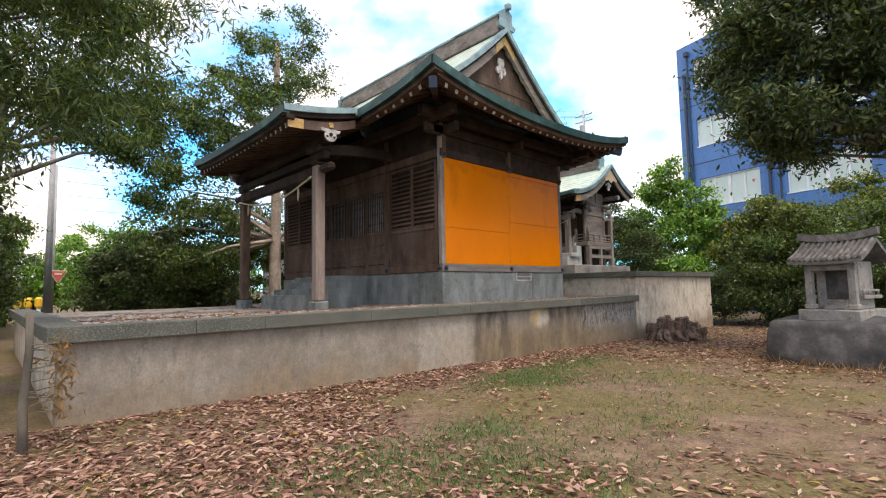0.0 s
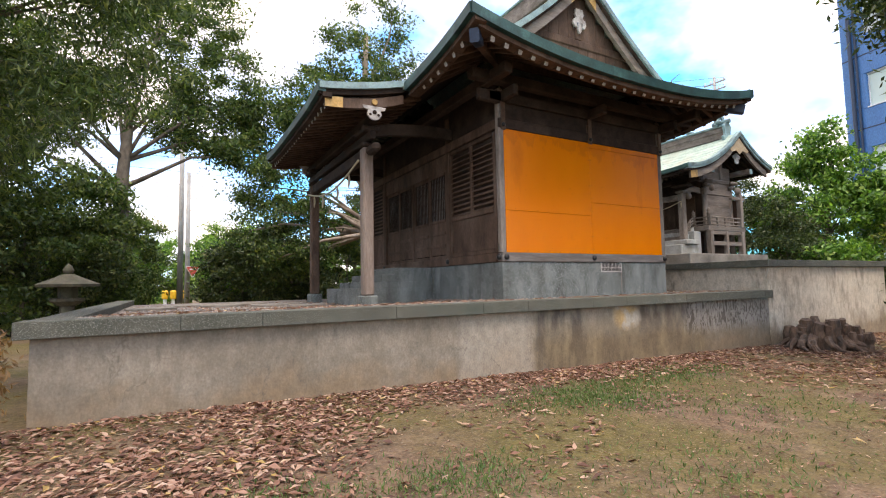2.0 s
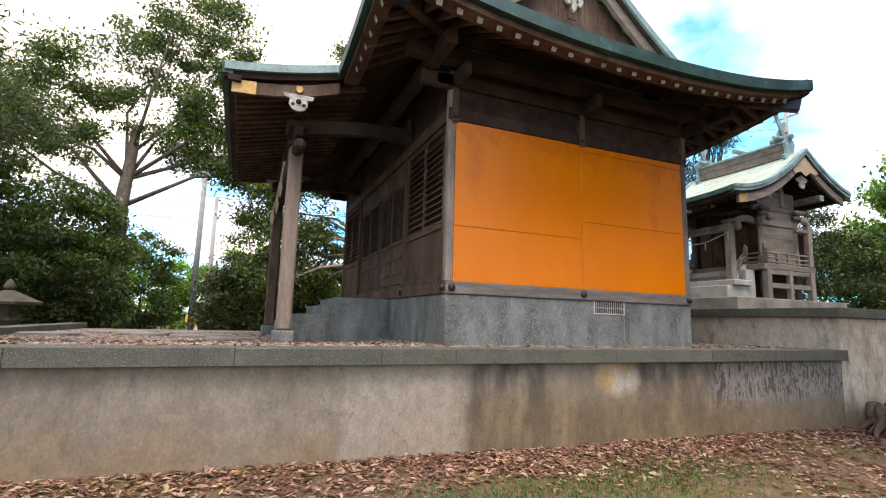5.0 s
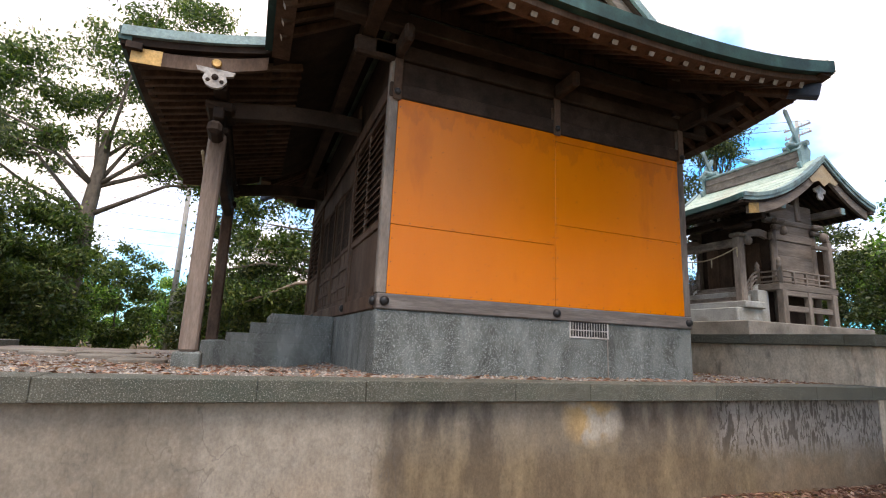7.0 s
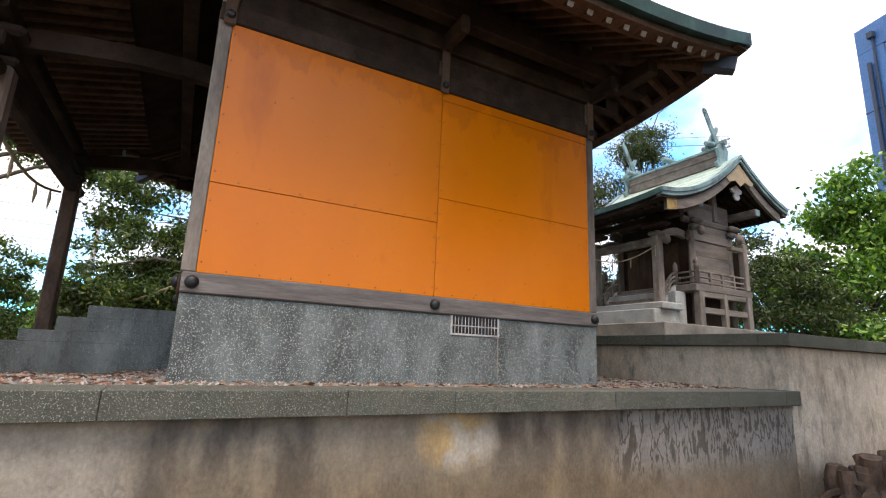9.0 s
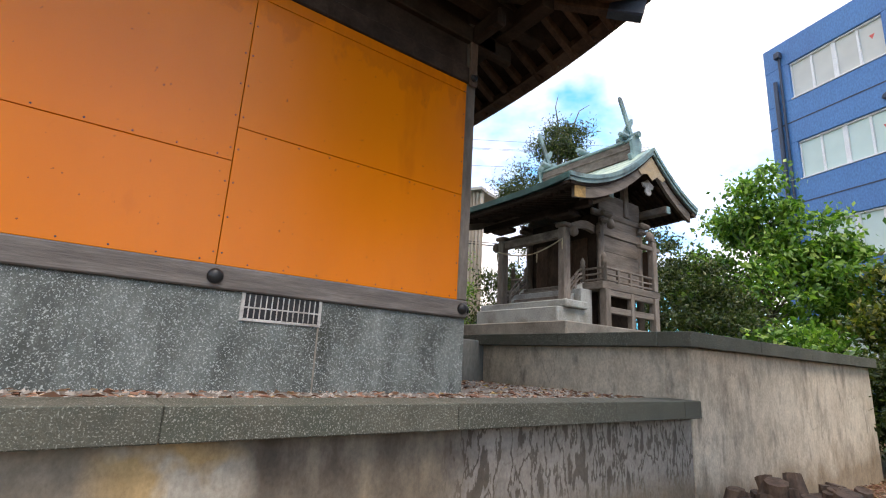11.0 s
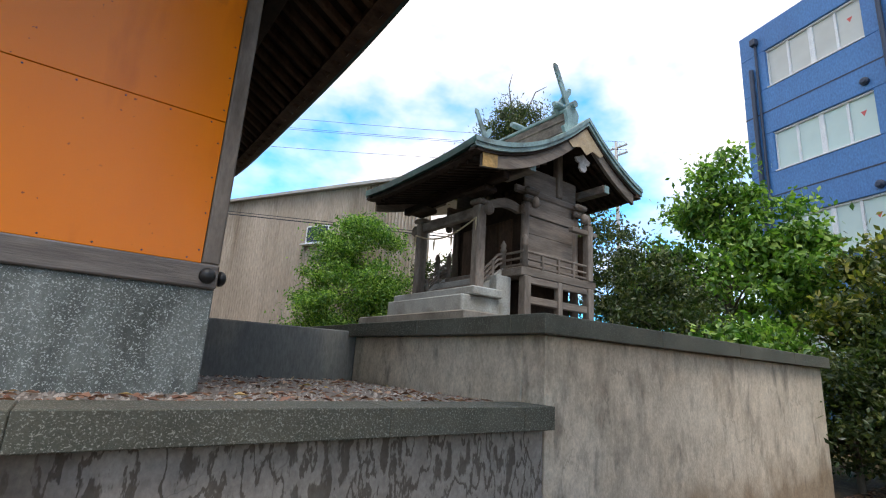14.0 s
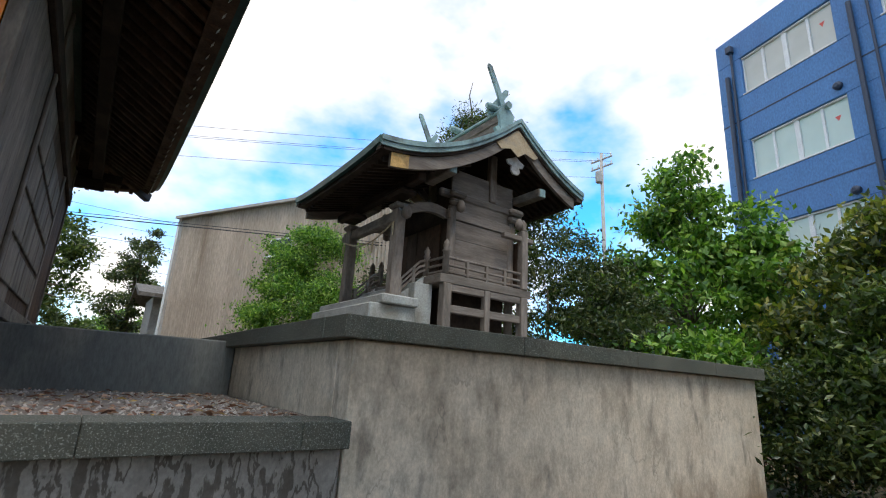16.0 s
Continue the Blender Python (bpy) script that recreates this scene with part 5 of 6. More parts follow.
for y in (10.25, SY, 12.8):
    part("ridge_billet", tube(bmesh.new(), [(SX - 0.36, y, 7.12), (SX - 0.30, y, 7.12), (SX + 0.30, y, 7.12), (SX + 0.36, y, 7.12)], [0.055, 0.075, 0.075, 0.055], 12), M_VERGE, shrine, "round copper ridge billet")

# body
BX0, BX1, BY0, BY1 = 17.76, 19.28, 10.42, 12.62
for x in (BX0, BX1):
    for y in (BY0, BY1):
        part("body_post", lathe(bmesh.new(), x, y, [(0.085, 2.302), (0.085, 4.72)], 14), M_GREY, shrine, smooth=True)
for y in (BY0, BY1):
    s = 1 if y < SY else -1
    for k, (z0, z1) in enumerate(((3.30, 3.72), (3.724, 4.08), (4.084, 4.45))):
        part("wall_plank", box(BX0 + 0.05, BX1 - 0.05, y - 0.025, y + 0.025, z0, z1, 0.006), M_GREYH, shrine)
    part("head_beam", box(BX0 - 0.10, BX1 + 0.10, y - 0.06, y + 0.06, 4.46, 4.66, 0.012), M_GREYH, shrine)
    part("upper_beam", box(BX0 - 0.32, BX1 + 0.32, y - 0.05, y + 0.05, 4.88, 5.04, 0.03), M_GREYH, shrine)
    part("gable_board", box(BX0 - 0.05, BX1 + 0.05, y - 0.02, y + 0.02, 4.662, 5.5, 0.006), M_GREYH, shrine)
    for x in (BX0, BX1):
        for yy, zz, w in ((y - s * 0.10, 4.72, 0.14), (y - s * 0.18, 4.86, 0.19)):
            part("bracket", box(x - w, x + w, yy - 0.07, yy + 0.07, zz, zz + 0.13, 0.045), M_GREYH, shrine)
        part("bracket_nose", lathe(bmesh.new(), x - 0.02, y - s * 0.30, [(0.02, 4.52), (0.08, 4.56), (0.09, 4.64), (0.05, 4.74), (0.02, 4.76)], 10), M_GREY, shrine, smooth=True)
    part("gable_strut", box(SX - 0.09, SX + 0.09, y - 0.07, y + 0.07, 5.05, 6.1, 0.02), M_GREY, shrine)
part("back_wall", box(BX1 - 0.03, BX1 + 0.03, BY0 + 0.08, BY1 - 0.08, 3.30, 5.0, 0.006), M_GREYH, shrine)
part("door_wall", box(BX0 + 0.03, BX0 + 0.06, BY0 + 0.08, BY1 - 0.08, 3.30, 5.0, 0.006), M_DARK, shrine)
for k in range(4):
    y = BY0 + 0.36 + k * 0.40
    part("shrine_door", box(BX0 - 0.02, BX0 + 0.028, y, y + 0.385, 3.32, 4.44, 0.012), M_BROWN, shrine)
# deck, its frame and rails
DZ = 3.29
part("deck", box(17.32, 19.55, 10.06, 12.98, 3.13, DZ, 0.012), M_GREYH, shrine, "weathered grey veranda deck")
for y in (10.12, 12.92):
    for x, w in ((17.48, 0.085), (18.42, 0.065), (19.36, 0.085)):
        part("deck_post", box(x - w, x + w, y - w, y + w, 2.302, 3.128, 0.012), M_GREY, shrine)
    for x0, x1 in ((17.57, 18.35), (18.49, 19.27)):
        part("deck_rail", box(x0, x1, y - 0.05, y + 0.05, 2.62, 2.76, 0.012), M_GREYH, shrine)
        part("deck_rail", box(x0, x1, y - 0.05, y + 0.05, 3.0, 3.127, 0.012), M_GREYH, shrine)
    part("wing_post", box(19.29, 19.45, y - 0.08, y + 0.08, DZ + 0.002, 4.50, 0.015), M_GREY, shrine)
    part("wing_finial", lathe(bmesh.new(), 19.37, y, [(0.07, 4.50), (0.09, 4.54), (0.06, 4.58), (0.08, 4.64), (0.05, 4.72), (0.01, 4.76)], 12), M_GREY, shrine, smooth=True)
    s = 1 if y < SY else -1
    ya, yb = sorted((y + s * 0.08, y + s * 0.26))
    part("wing_panel", box(19.35, 19.39, ya, yb, DZ + 0.02, 4.30, 0.006), M_BROWN, shrine)
    part("wing_rail", box(18.80, 19.62, y - 0.06, y + 0.06, 4.28, 4.38, 0.012), M_GREYH, shrine)
    rail = part("railing", box(17.40, 19.29, y - 0.022, y + 0.022, 3.325, 3.375, 0.01), M_GREYH, shrine, "low grey timber veranda railing")
    part("middle_rail", box(17.46, 19.29, y - 0.022, y + 0.022, 3.45, 3.49, 0.01), M_GREYH, rail)
    part("hand_rail", tube(bmesh.new(), [(17.40, y, 3.61), (19.32, y, 3.61)], [0.028, 0.028], 10), M_GREY, rail)
    for x in (17.95, 18.42, 18.88):
        part("baluster", box(x - 0.03, x + 0.03, y - 0.03, y + 0.03, DZ, 3.60, 0.008), M_GREY, rail)
    part("rail_post", lathe(bmesh.new(), 17.46, y, [(0.06, DZ), (0.06, 3.70), (0.075, 3.72), (0.05, 3.76), (0.065, 3.82), (0.05, 3.88), (0.012, 3.94)], 12), M_GREY, rail, smooth=True)
    inner = y + s * 0.52
    part("rail_post", lathe(bmesh.new(), 17.40, inner, [(0.055, DZ), (0.055, 3.66), (0.07, 3.68), (0.045, 3.72), (0.06, 3.78), (0.01, 3.88)], 12), M_GREY, rail, smooth=True)
    for z in (3.35, 3.47, 3.60):
        part("front_rail", beam(bmesh.new(), (17.43, y, z), (17.41, inner, z), 0.04, 0.04), M_GREYH, rail)
    # stair rails
    for dz in (0.24, 0.40, 0.56):
        part("stair_rail", sweep(bmesh.new(), [(17.40, inner, DZ + dz * 0.6), (17.25, inner, DZ + dz * 0.6 - 0.06), (16.86, inner, 2.84 + dz * 0.6), (16.74, inner, 2.84 + dz * 0.6)], [(-0.025, -0.022), (0.025, -0.022), (0.025, 0.022), (-0.025, 0.022)], (0, 1, 0)), M_GREYH, rail)
    part("stair_post", box(16.80, 16.88, inner - 0.04, inner + 0.04, 2.80, 3.20, 0.01), M_GREY, rail)
    part("stair_post", box(17.08, 17.15, inner - 0.035, inner + 0.035, 2.95, 3.44, 0.01), M_GREY, rail)
    part("stringer", sweep(bmesh.new(), [(16.80, inner, 2.72), (17.36, inner, 3.18)], [(-0.05, -0.16), (0.05, -0.16), (0.05, 0.13), (-0.05, 0.13)], (0, 1, 0)), M_SLAB, shrine)
for k in range(5):
    part("stair_tread", box(16.84 + k * 0.105, 17.319, 10.70, 12.34, 2.802 + k * 0.095, 2.89 + k * 0.095, 0.01), M_GREYH, shrine)
part("under_wall", box(17.02, 17.40, 10.40, 12.64, 2.302, 3.12, 0.01), M_SLAB, shrine)
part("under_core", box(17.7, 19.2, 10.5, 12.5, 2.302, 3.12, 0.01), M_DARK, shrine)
for y in (10.56, 12.48):
    part("front_post", box(16.58, 16.78, y - 0.10, y + 0.10, 2.802, 4.42, 0.025), M_GREY, shrine, "chamfered grey front post")
    part("post_capital", box(16.53, 16.83, y - 0.15, y + 0.15, 4.422, 4.52, 0.03), M_GREY, shrine)
    part("post_bracket", box(16.50, 16.86, y - 0.30, y + 0.30, 4.64, 4.76, 0.05), M_DARK, shrine)
    s = -1 if y < SY else 1
    part("beam_nose", lathe(bmesh.new(), 16.68, y + s * 0.26, [(0.03, 4.18), (0.09, 4.23), (0.10, 4.30), (0.06, 4.40), (0.02, 4.42)], 10), M_GREY, shrine, smooth=True)
    arc = [(16.80 + 0.90 * j / 8, y, 4.42 + 0.16 * math.sin(math.pi * j / 16) + 0.08 * math.sin(math.pi * j / 8)) for j in range(9)]
    part("curved_tie_beam", sweep(bmesh.new(), arc, [(-0.05, -0.09), (0.05, -0.09), (0.05, 0.09), (-0.05, 0.09)], (0, 1, 0)), M_GREYH, shrine)
part("front_beam", box(16.61, 16.75, 10.66, 12.38, 4.20, 4.40, 0.02), M_GREYH, shrine)
part("front_purlin", box(16.60, 16.76, 9.85, 13.2, 4.762, 4.92, 0.02), M_DARK, shrine)
srp = [(16.55, 10.50 + 2.04 * j / 14, 4.14 - 0.22 * math.sin(math.pi * j / 14)) for j in range(15)]
srope = thing("straw_rope", (16.55, SY, 3.9), "frayed straw rope hung across the small shrine's posts", "rope")
part("cord", tube(bmesh.new(), srp, [0.016] * 15, 7), M_STRAW, srope, smooth=True)
for j in (0, 5, 9, 14):
    x, y, z = srp[j]
    part("tassel", tube(bmesh.new(), [(x, y, z), (x - 0.01, y, z - 0.1), (x, y + 0.01, z - 0.24)], [0.008, 0.022, 0.008], 6), M_STRAW, srope)


# ---- stones on the open ground ----
def rough_rock(name, x0, x1, y0, y1, z0, z1, material, seed, amp=0.07):
    bm = bmesh.new()
    bmesh.ops.create_cube(bm, size=1.0)
    bmesh.ops.subdivide_edges(bm, edges=bm.edges[:], cuts=9, use_grid_fill=True)
    for v in bm.verts:
        c = v.co
        q = Vector((c.x, c.y, c.z))
        r = q.length
        lim = 0.5 + 0.62 * (r - 0.5)
        if r > 0.5:
            q = q * (lim / r * 1.12)
        p = Vector((x0 + (q.x + 0.5) * (x1 - x0), y0 + (q.y + 0.5) * (y1 - y0), z0 + (q.z + 0.5) * (z1 - z0)))
        v.co = p + amp * noise.noise_vector((p * 1.6) + Vector((seed, 0, 0))) + amp * 0.35 * noise.noise_vector(p * 5.0)
    return part(name, bm, material, None, smooth=True)


tagged(rough_rock("boulder", 11.25, 14.4, -1.1, 2.62, -0.65, 0.70, M_ROCK, 3.0), "flat-topped dark grey boulder under the stone shrine", "rock")

hk = thing("stone_shrine", (10.5, 1.53, 0.56), "small grey carved stone shrine with tiled stone roof", "stone shrine")
part("plinth", box(10.55, 12.25, 0.78, 2.30, 0.56, 0.82, 0.02), M_HOKORA, hk)
for y in (1.0, 2.06):
    part("front_pillar", sweep(bmesh.new(), [(10.82, y, 0.82), (10.82, y, 0.98), (10.82, y, 1.9)], [(-0.085, -0.085), (0.085, -0.085), (0.085, 0.085), (-0.085, 0.085)], ((1, 0, 0), (0, 1, 0))), M_HOKORA, hk)
    part("pillar_foot", box(10.70, 10.96, y - 0.13, y + 0.13, 0.822, 0.95, 0.03), M_HOKORA, hk)
part("body", box(11.20, 12.05, 1.0, 2.06, 0.822, 1.92, 0.02), M_HOKORA, hk)
# dark plate on the body's face in place of a shaded niche
part("door_shade_plate", box(11.185, 11.199, 1.25, 1.81, 1.05, 1.75, 0.005), M_ROCK, hk)
part("lintel", box(10.74, 10.90, 0.90, 2.16, 1.72, 1.86, 0.02), M_HOKORA, hk)
for k in range(4):
    part("step", box(10.92 + 0.07 * k, 11.18, 1.28, 1.78, 0.822 + 0.05 * k, 0.872 + 0.05 * k, 0.006), M_HOKORA, hk)
for y in (0.92, 2.14):
    rail = part("rail", box(11.15, 12.15, y - 0.025, y + 0.025, 1.22, 1.27, 0.008), M_HOKORA, hk)
    part("deck_edge", box(11.1, 12.2, y - 0.06, y + 0.06, 1.06, 1.14, 0.01), M_HOKORA, rail)
    for x in (11.2, 11.5, 11.8, 12.1):
        part("baluster", box(x - 0.02, x + 0.02, y - 0.02, y + 0.02, 1.14, 1.22, 0.005), M_HOKORA, rail)
KY0, KY1, KX = 0.62, 2.46, 11.45


def k_roof(x):
    d = abs(x - KX)
    return 2.42 - 0.62 * d + 0.16 * d * d


bm_rows = [[(x, y, k_roof(x) + 0.05 * abs((y - 1.54) / 0.92) ** 3) for y in [KY0 + (KY1 - KY0) * j / 8 for j in range(9)]] for x in [10.45 + 2.0 * i / 16 for i in range(17)]]
part("roof", slab(bm_rows, 0.10), M_TILE, hk)
for k in range(13):
    y = KY0 + 0.06 + k * 0.1433
    for sgn in (-1, 1):
        pts = [(KX + sgn * (0.06 + 0.96 * j / 6), y, k_roof(KX + sgn * (0.06 + 0.96 * j / 6)) + 0.01 + 0.05 * abs((y - 1.54) / 0.92) ** 3) for j in range(7)]
        part("tile_roll", tube(bmesh.new(), pts, [0.042] * 7, 8), M_TILE, hk, smooth=True)
part("ridge", sweep(bmesh.new(), [(KX, KY0 - 0.06 + 2.0 * j / 8, 2.42 + 0.10 * (abs(j - 4) / 4) ** 2.2) for j in range(9)], [(-0.10, 0), (0.10, 0), (0.08, 0.17), (-0.08, 0.17)], (1, 0, 0)), M_TILE, hk)


hk.location, hk.scale = (11.80, 1.66, 0.69), (0.74, 0.70, 0.88)
hk.rotation_euler = (0, 0, radians(-14))


def stump():
    st = thing("dead_stump", (14.3, 5.75, -0.2), "heap of split dead tree stump and roots, brown and grey", "stump")
    rng = random.Random(4)
    for k in range(90):
        a = rng.uniform(0, 2 * math.pi)
        r = rng.uniform(0.05, 0.8)
        x, y = 14.5 + 0.80 * r * math.cos(a), 5.68 + 1.0 * r * math.sin(a)
        h = rng.uniform(0.40, 0.78) * (1.05 - 0.45 * r)
        lean = rng.uniform(-0.35, 0.35), rng.uniform(-0.3, 0.3)
        z = ground_z(x, y) - 0.12
        w = rng.uniform(0.06, 0.15)
        n = 5
        pts = [(x + lean[0] * h * j / n + rng.uniform(-0.02, 0.02), y + lean[1] * h * j / n + rng.uniform(-0.02, 0.02), z + (h + 0.12) * j / n) for j in range(n + 1)]
        part("root_spike", tube(bmesh.new(), pts, [w * (1.1 - 0.45 * (j / n) ** 1.5) * rng.uniform(0.8, 1.2) for j in range(n + 1)], 7), M_DEAD, st)
    for k in range(16):
        a = rng.uniform(0, 2 * math.pi)
        x, y = 14.35 + 0.5 * math.cos(a), 5.7 + 0.4 * math.sin(a)
        ln = rng.uniform(0.4, 0.75)
        pts = [(x + ln * j / 5 * math.cos(a + 0.15 * j), y + 0.8 * ln * j / 5 * math.sin(a + 0.15 * j), ground_z(x, y) + 0.28 * (1 - j / 5) + rng.uniform(-0.03, 0.05)) for j in range(6)]
        part("root", tube(bmesh.new(), pts, [0.085 - 0.012 * j for j in range(6)], 7), M_DEAD, st)


stump()


def stone_lantern(x, y):
    ln = thing("stone_lantern", (x, y, 0), "mossy grey stone lantern", "lantern")
    z = ground_z(x, y)
    part("base", lathe(bmesh.new(), x, y, [(0.45, z - 0.1), (0.45, z + 0.15), (0.30, z + 0.25)], 6), M_MOSS, ln)
    part("shaft", lathe(bmesh.new(), x, y, [(0.17, z + 0.25), (0.15, z + 0.6), (0.17, z + 1.0)], 12), M_MOSS, ln, smooth=True)
    part("platform", lathe(bmesh.new(), x, y, [(0.2, z + 1.0), (0.38, z + 1.12), (0.38, z + 1.2)], 6), M_MOSS, ln)
    part("fire_box", lathe(bmesh.new(), x, y, [(0.22, z + 1.2), (0.22, z + 1.52)], 6), M_MOSS, ln)
    part("roof", lathe(bmesh.new(), x, y, [(0.68, z + 1.50), (0.71, z + 1.57), (0.36, z + 1.72), (0.12, z + 1.84)], 6), M_MOSS, ln)
    part("finial", lathe(bmesh.new(), x, y, [(0.10, z + 1.86), (0.13, z + 1.94), (0.08, z + 2.04), (0.01, z + 2.12)], 10), M_MOSS, ln, smooth=True)


stone_lantern(-1.03, 16.26)


# ---- buildings beyond ----
def blue_building():
    x = 35.2
    b = thing("blue_building", (x, 12.6, -0.4), "blue rendered office block with banded windows", "building")
    z_top, y1, y0 = 18.3, 12.6, -16.0
    bands = [(14.95, 16.95), (10.75, 12.70), (6.55, 8.55), (2.4, 4.4)]
    edges = sorted([-0.6] + [z for bd in bands for z in bd] + [z_top])
    for a, c in zip(edges[::2], edges[1::2]):
        part("wall_band", box(x, x + 0.5, y0, y1, a, c, 0.02), M_BLUE, b)
    wins = [(11.38, 7.40), (5.9, 1.9), (0.4, -3.6), (-5.1, -9.1)]
    for a, c in bands:
        ys = [y1] + [v for w in wins for v in w] + [y0]
        for hi, lo in zip(ys[::2], ys[1::2]):
            part("wall_pier", box(x + 0.002, x + 0.5, lo, hi, a, c, 0.02), M_BLUE, b)
        for hi, lo in wins:
            w = part("window", box(x + 0.18, x + 0.24, lo, hi, a, a + 0.09, 0.01), M_ALU, b, "white aluminium window")
            part("frame", box(x + 0.10, x + 0.24, lo - 0.02, hi + 0.02, c - 0.08, c - 0.001, 0.01), M_ALU, w)
            part("sill", box(x - 0.04, x + 0.179, lo - 0.02, hi + 0.02, a - 0.0, a + 0.06, 0.01), M_ALU, w)
            q = (hi - lo) / 4
            for k in range(5):
                ww = 0.10 if k == 2 else 0.05
                part("mullion", box(x + 0.13, x + 0.24, max(lo, lo + k * q - ww), min(hi, lo + k * q + ww), a + 0.09, c - 0.081, 0.01), M_ALU, w)
            for k in range(4):
                part("pane", box(x + 0.20, x + 0.215, lo + k * q + 0.05, lo + (k + 1) * q - 0.05, a + 0.092, c - 0.083, 0.002), M_BLIND if a < 14 else M_BLINDG, w, "pale green blind behind window glass" if a < 14 else "grey blind behind window glass")
            bm = outline_plate(bmesh.new(), [(-0.11, 0.09), (0.11, 0.09), (0, -0.13)], (x + 0.196, lo + 0.5 * q, c - 0.75), (0, 1, 0), (0, 0, 1), -0.004)
            part("red_sticker", bm, M_RED, w, "small red triangle sticker")
    for z in (13.75, 9.6, 5.5):
        part("wall_groove", box(x - 0.012, x - 0.001, y0, y1, z, z + 0.07, 0.003), M_PIPE, b)
    for y, r in ((12.02, 0.10), (11.75, 0.055), (6.75, 0.09), (6.2, 0.05)):
        part("downpipe", tube(bmesh.new(), [(x - r - 0.03, y, 0), (x - r - 0.03, y, 16.2 if r > 0.08 else 17.4)], [r, r], 10), M_PIPE, b, "dark blue downpipe")
    part("rain_head", box(x - 0.28, x - 0.002, 11.62, 11.9, 17.4, 17.75, 0.03), M_PIPE, b)
    for z in (13.95, 9.7):
        v = lathe(bmesh.new(), 0, 0, [(0.16, 0), (0.16, 0.12), (0.08, 0.2)], 12)
        bmesh.ops.transform(v, matrix=Matrix.Translation((x, 7.6, z - 0.85)) @ Matrix.Rotation(radians(-90), 4, "Y"), verts=v.verts)
        part("vent_cap", v, M_PIPE, b, "round wall vent")
    part("side_wall", box(x + 0.502, x + 14, y1 - 0.5, y1, -0.6, z_top, 0.02), M_BLUE, b)
    part("roof", box(x + 0.502, x + 14, y0, y1 - 0.502, z_top - 0.4, z_top - 0.05, 0.02), M_POLE, b)
    b.rotation_euler = (0, 0, radians(-17))
    part("inner_wall", box(x + 0.7, x + 0.8, y0, y1 - 0.6, -0.6, z_top - 0.5, 0.02), M_BLINDG, b)


blue_building()


def warehouse():
    p, q, h = Vector((15.2, 28.5, -0.3)), Vector((20.6, 17.9, -0.3)), 8.55
    w = thing("warehouse", (p.x, p.y, p.z), "brown-grey corrugated slate warehouse, weathered", "building")
    d = (q - p)
    ln = d.length
    d.normalize()
    nrm = Vector((-d.y, d.x, 0))
    if nrm.dot(Vector((12, 4, 0)) - p) < 0:
        nrm = -nrm
    n = int(ln / 0.15) * 6
    for z0, z1 in ((0.0, 2.35), (2.33, 4.5), (4.48, 6.65), (6.63, h)):
        verts, faces = [], []
        out = 0.014 * (z0 > 0) * (1 if z0 != 4.48 else 2)
        for i in range(n + 1):
            c = p + d * (ln * i / n) + nrm * (0.07 * math.sin(2 * math.pi * i / 6) + out)
            verts += [(c.x, c.y, c.z + z0), (c.x, c.y, c.z + z1)]
        faces = [(2 * i, 2 * i + 2, 2 * i + 3, 2 * i + 1) for i in range(n)]
        ob = mesh_from("slate_sheet", verts, faces, M_SLATE, w)
        sol = ob.modifiers.new("thickness", "SOLIDIFY")
        sol.thickness = 0.008
    a = math.atan2(d.y, d.x)

    def at(u, v, z):
        c = p + d * u + nrm * v
        return Vector((c.x, c.y, c.z + z))
    rows = [[at(u, v, h + 0.05 + (0.6 if v < -1 else 0.0) - 0.0) for u in (-0.25, ln * 0.5, ln)] for v in (0.25, -0.3, -6.0)]
    part("roof", slab([[tuple(x) for x in r] for r in rows], 0.12), M_POLE, w, "grey sheet roof with metal edge")
    part("corner_trim", beam(bmesh.new(), at(0.0, 0.05, 0), at(0.0, 0.05, h - 0.1), 0.12, 0.12), M_POLE, w)
    part("downpipe", tube(bmesh.new(), [at(-0.10, 0.12, 0), at(-0.10, 0.12, h - 0.35), at(0.12, 0.2, h)], [0.055] * 3, 8), M_ALU, w, "white downpipe")
    part("end_wall", slab([[tuple(at(0, 0, h)), tuple(at(0, -6, h + 0.5))], [tuple(at(0.02, 0, h)), tuple(at(0.02, -6, h + 0.5))]], h), M_SLATE, w)
    wd = part("window", beam(bmesh.new(), at(6.1, 0.07, 6.6), at(7.3, 0.07, 6.6), 0.06, 0.75), M_ALU, w)
    part("pane", beam(bmesh.new(), at(6.18, 0.11, 6.6), at(7.22, 0.11, 6.6), 0.01, 0.62), M_PIPE, wd)
    part("window_sill", beam(bmesh.new(), at(6.0, 0.16, 6.16), at(7.4, 0.16, 6.16), 0.25, 0.05), M_ALU, wd)


warehouse()

hut = thing("far_house", (17.2, 32.5, 0), "distant low house with dark eaves", "building")
part("wall", box(15.0, 20.0, 32.5, 36.5, -0.2, 4.9, 0.02), M_SLAB, hut)
part("roof", slab([[(x, y, 4.95 + 0.25 * (y - 31.5) - (0.0)) for x in (14.2, 17, 20.5)] for y in (31.3, 34.5)], 0.2), M_TILE, hut)
part("roof", slab([[(x, y, 5.7 - 0.25 * (y - 34.5)) for x in (14.2, 17, 20.5)] for y in (34.51, 37.5)], 0.2), M_TILE, hut)


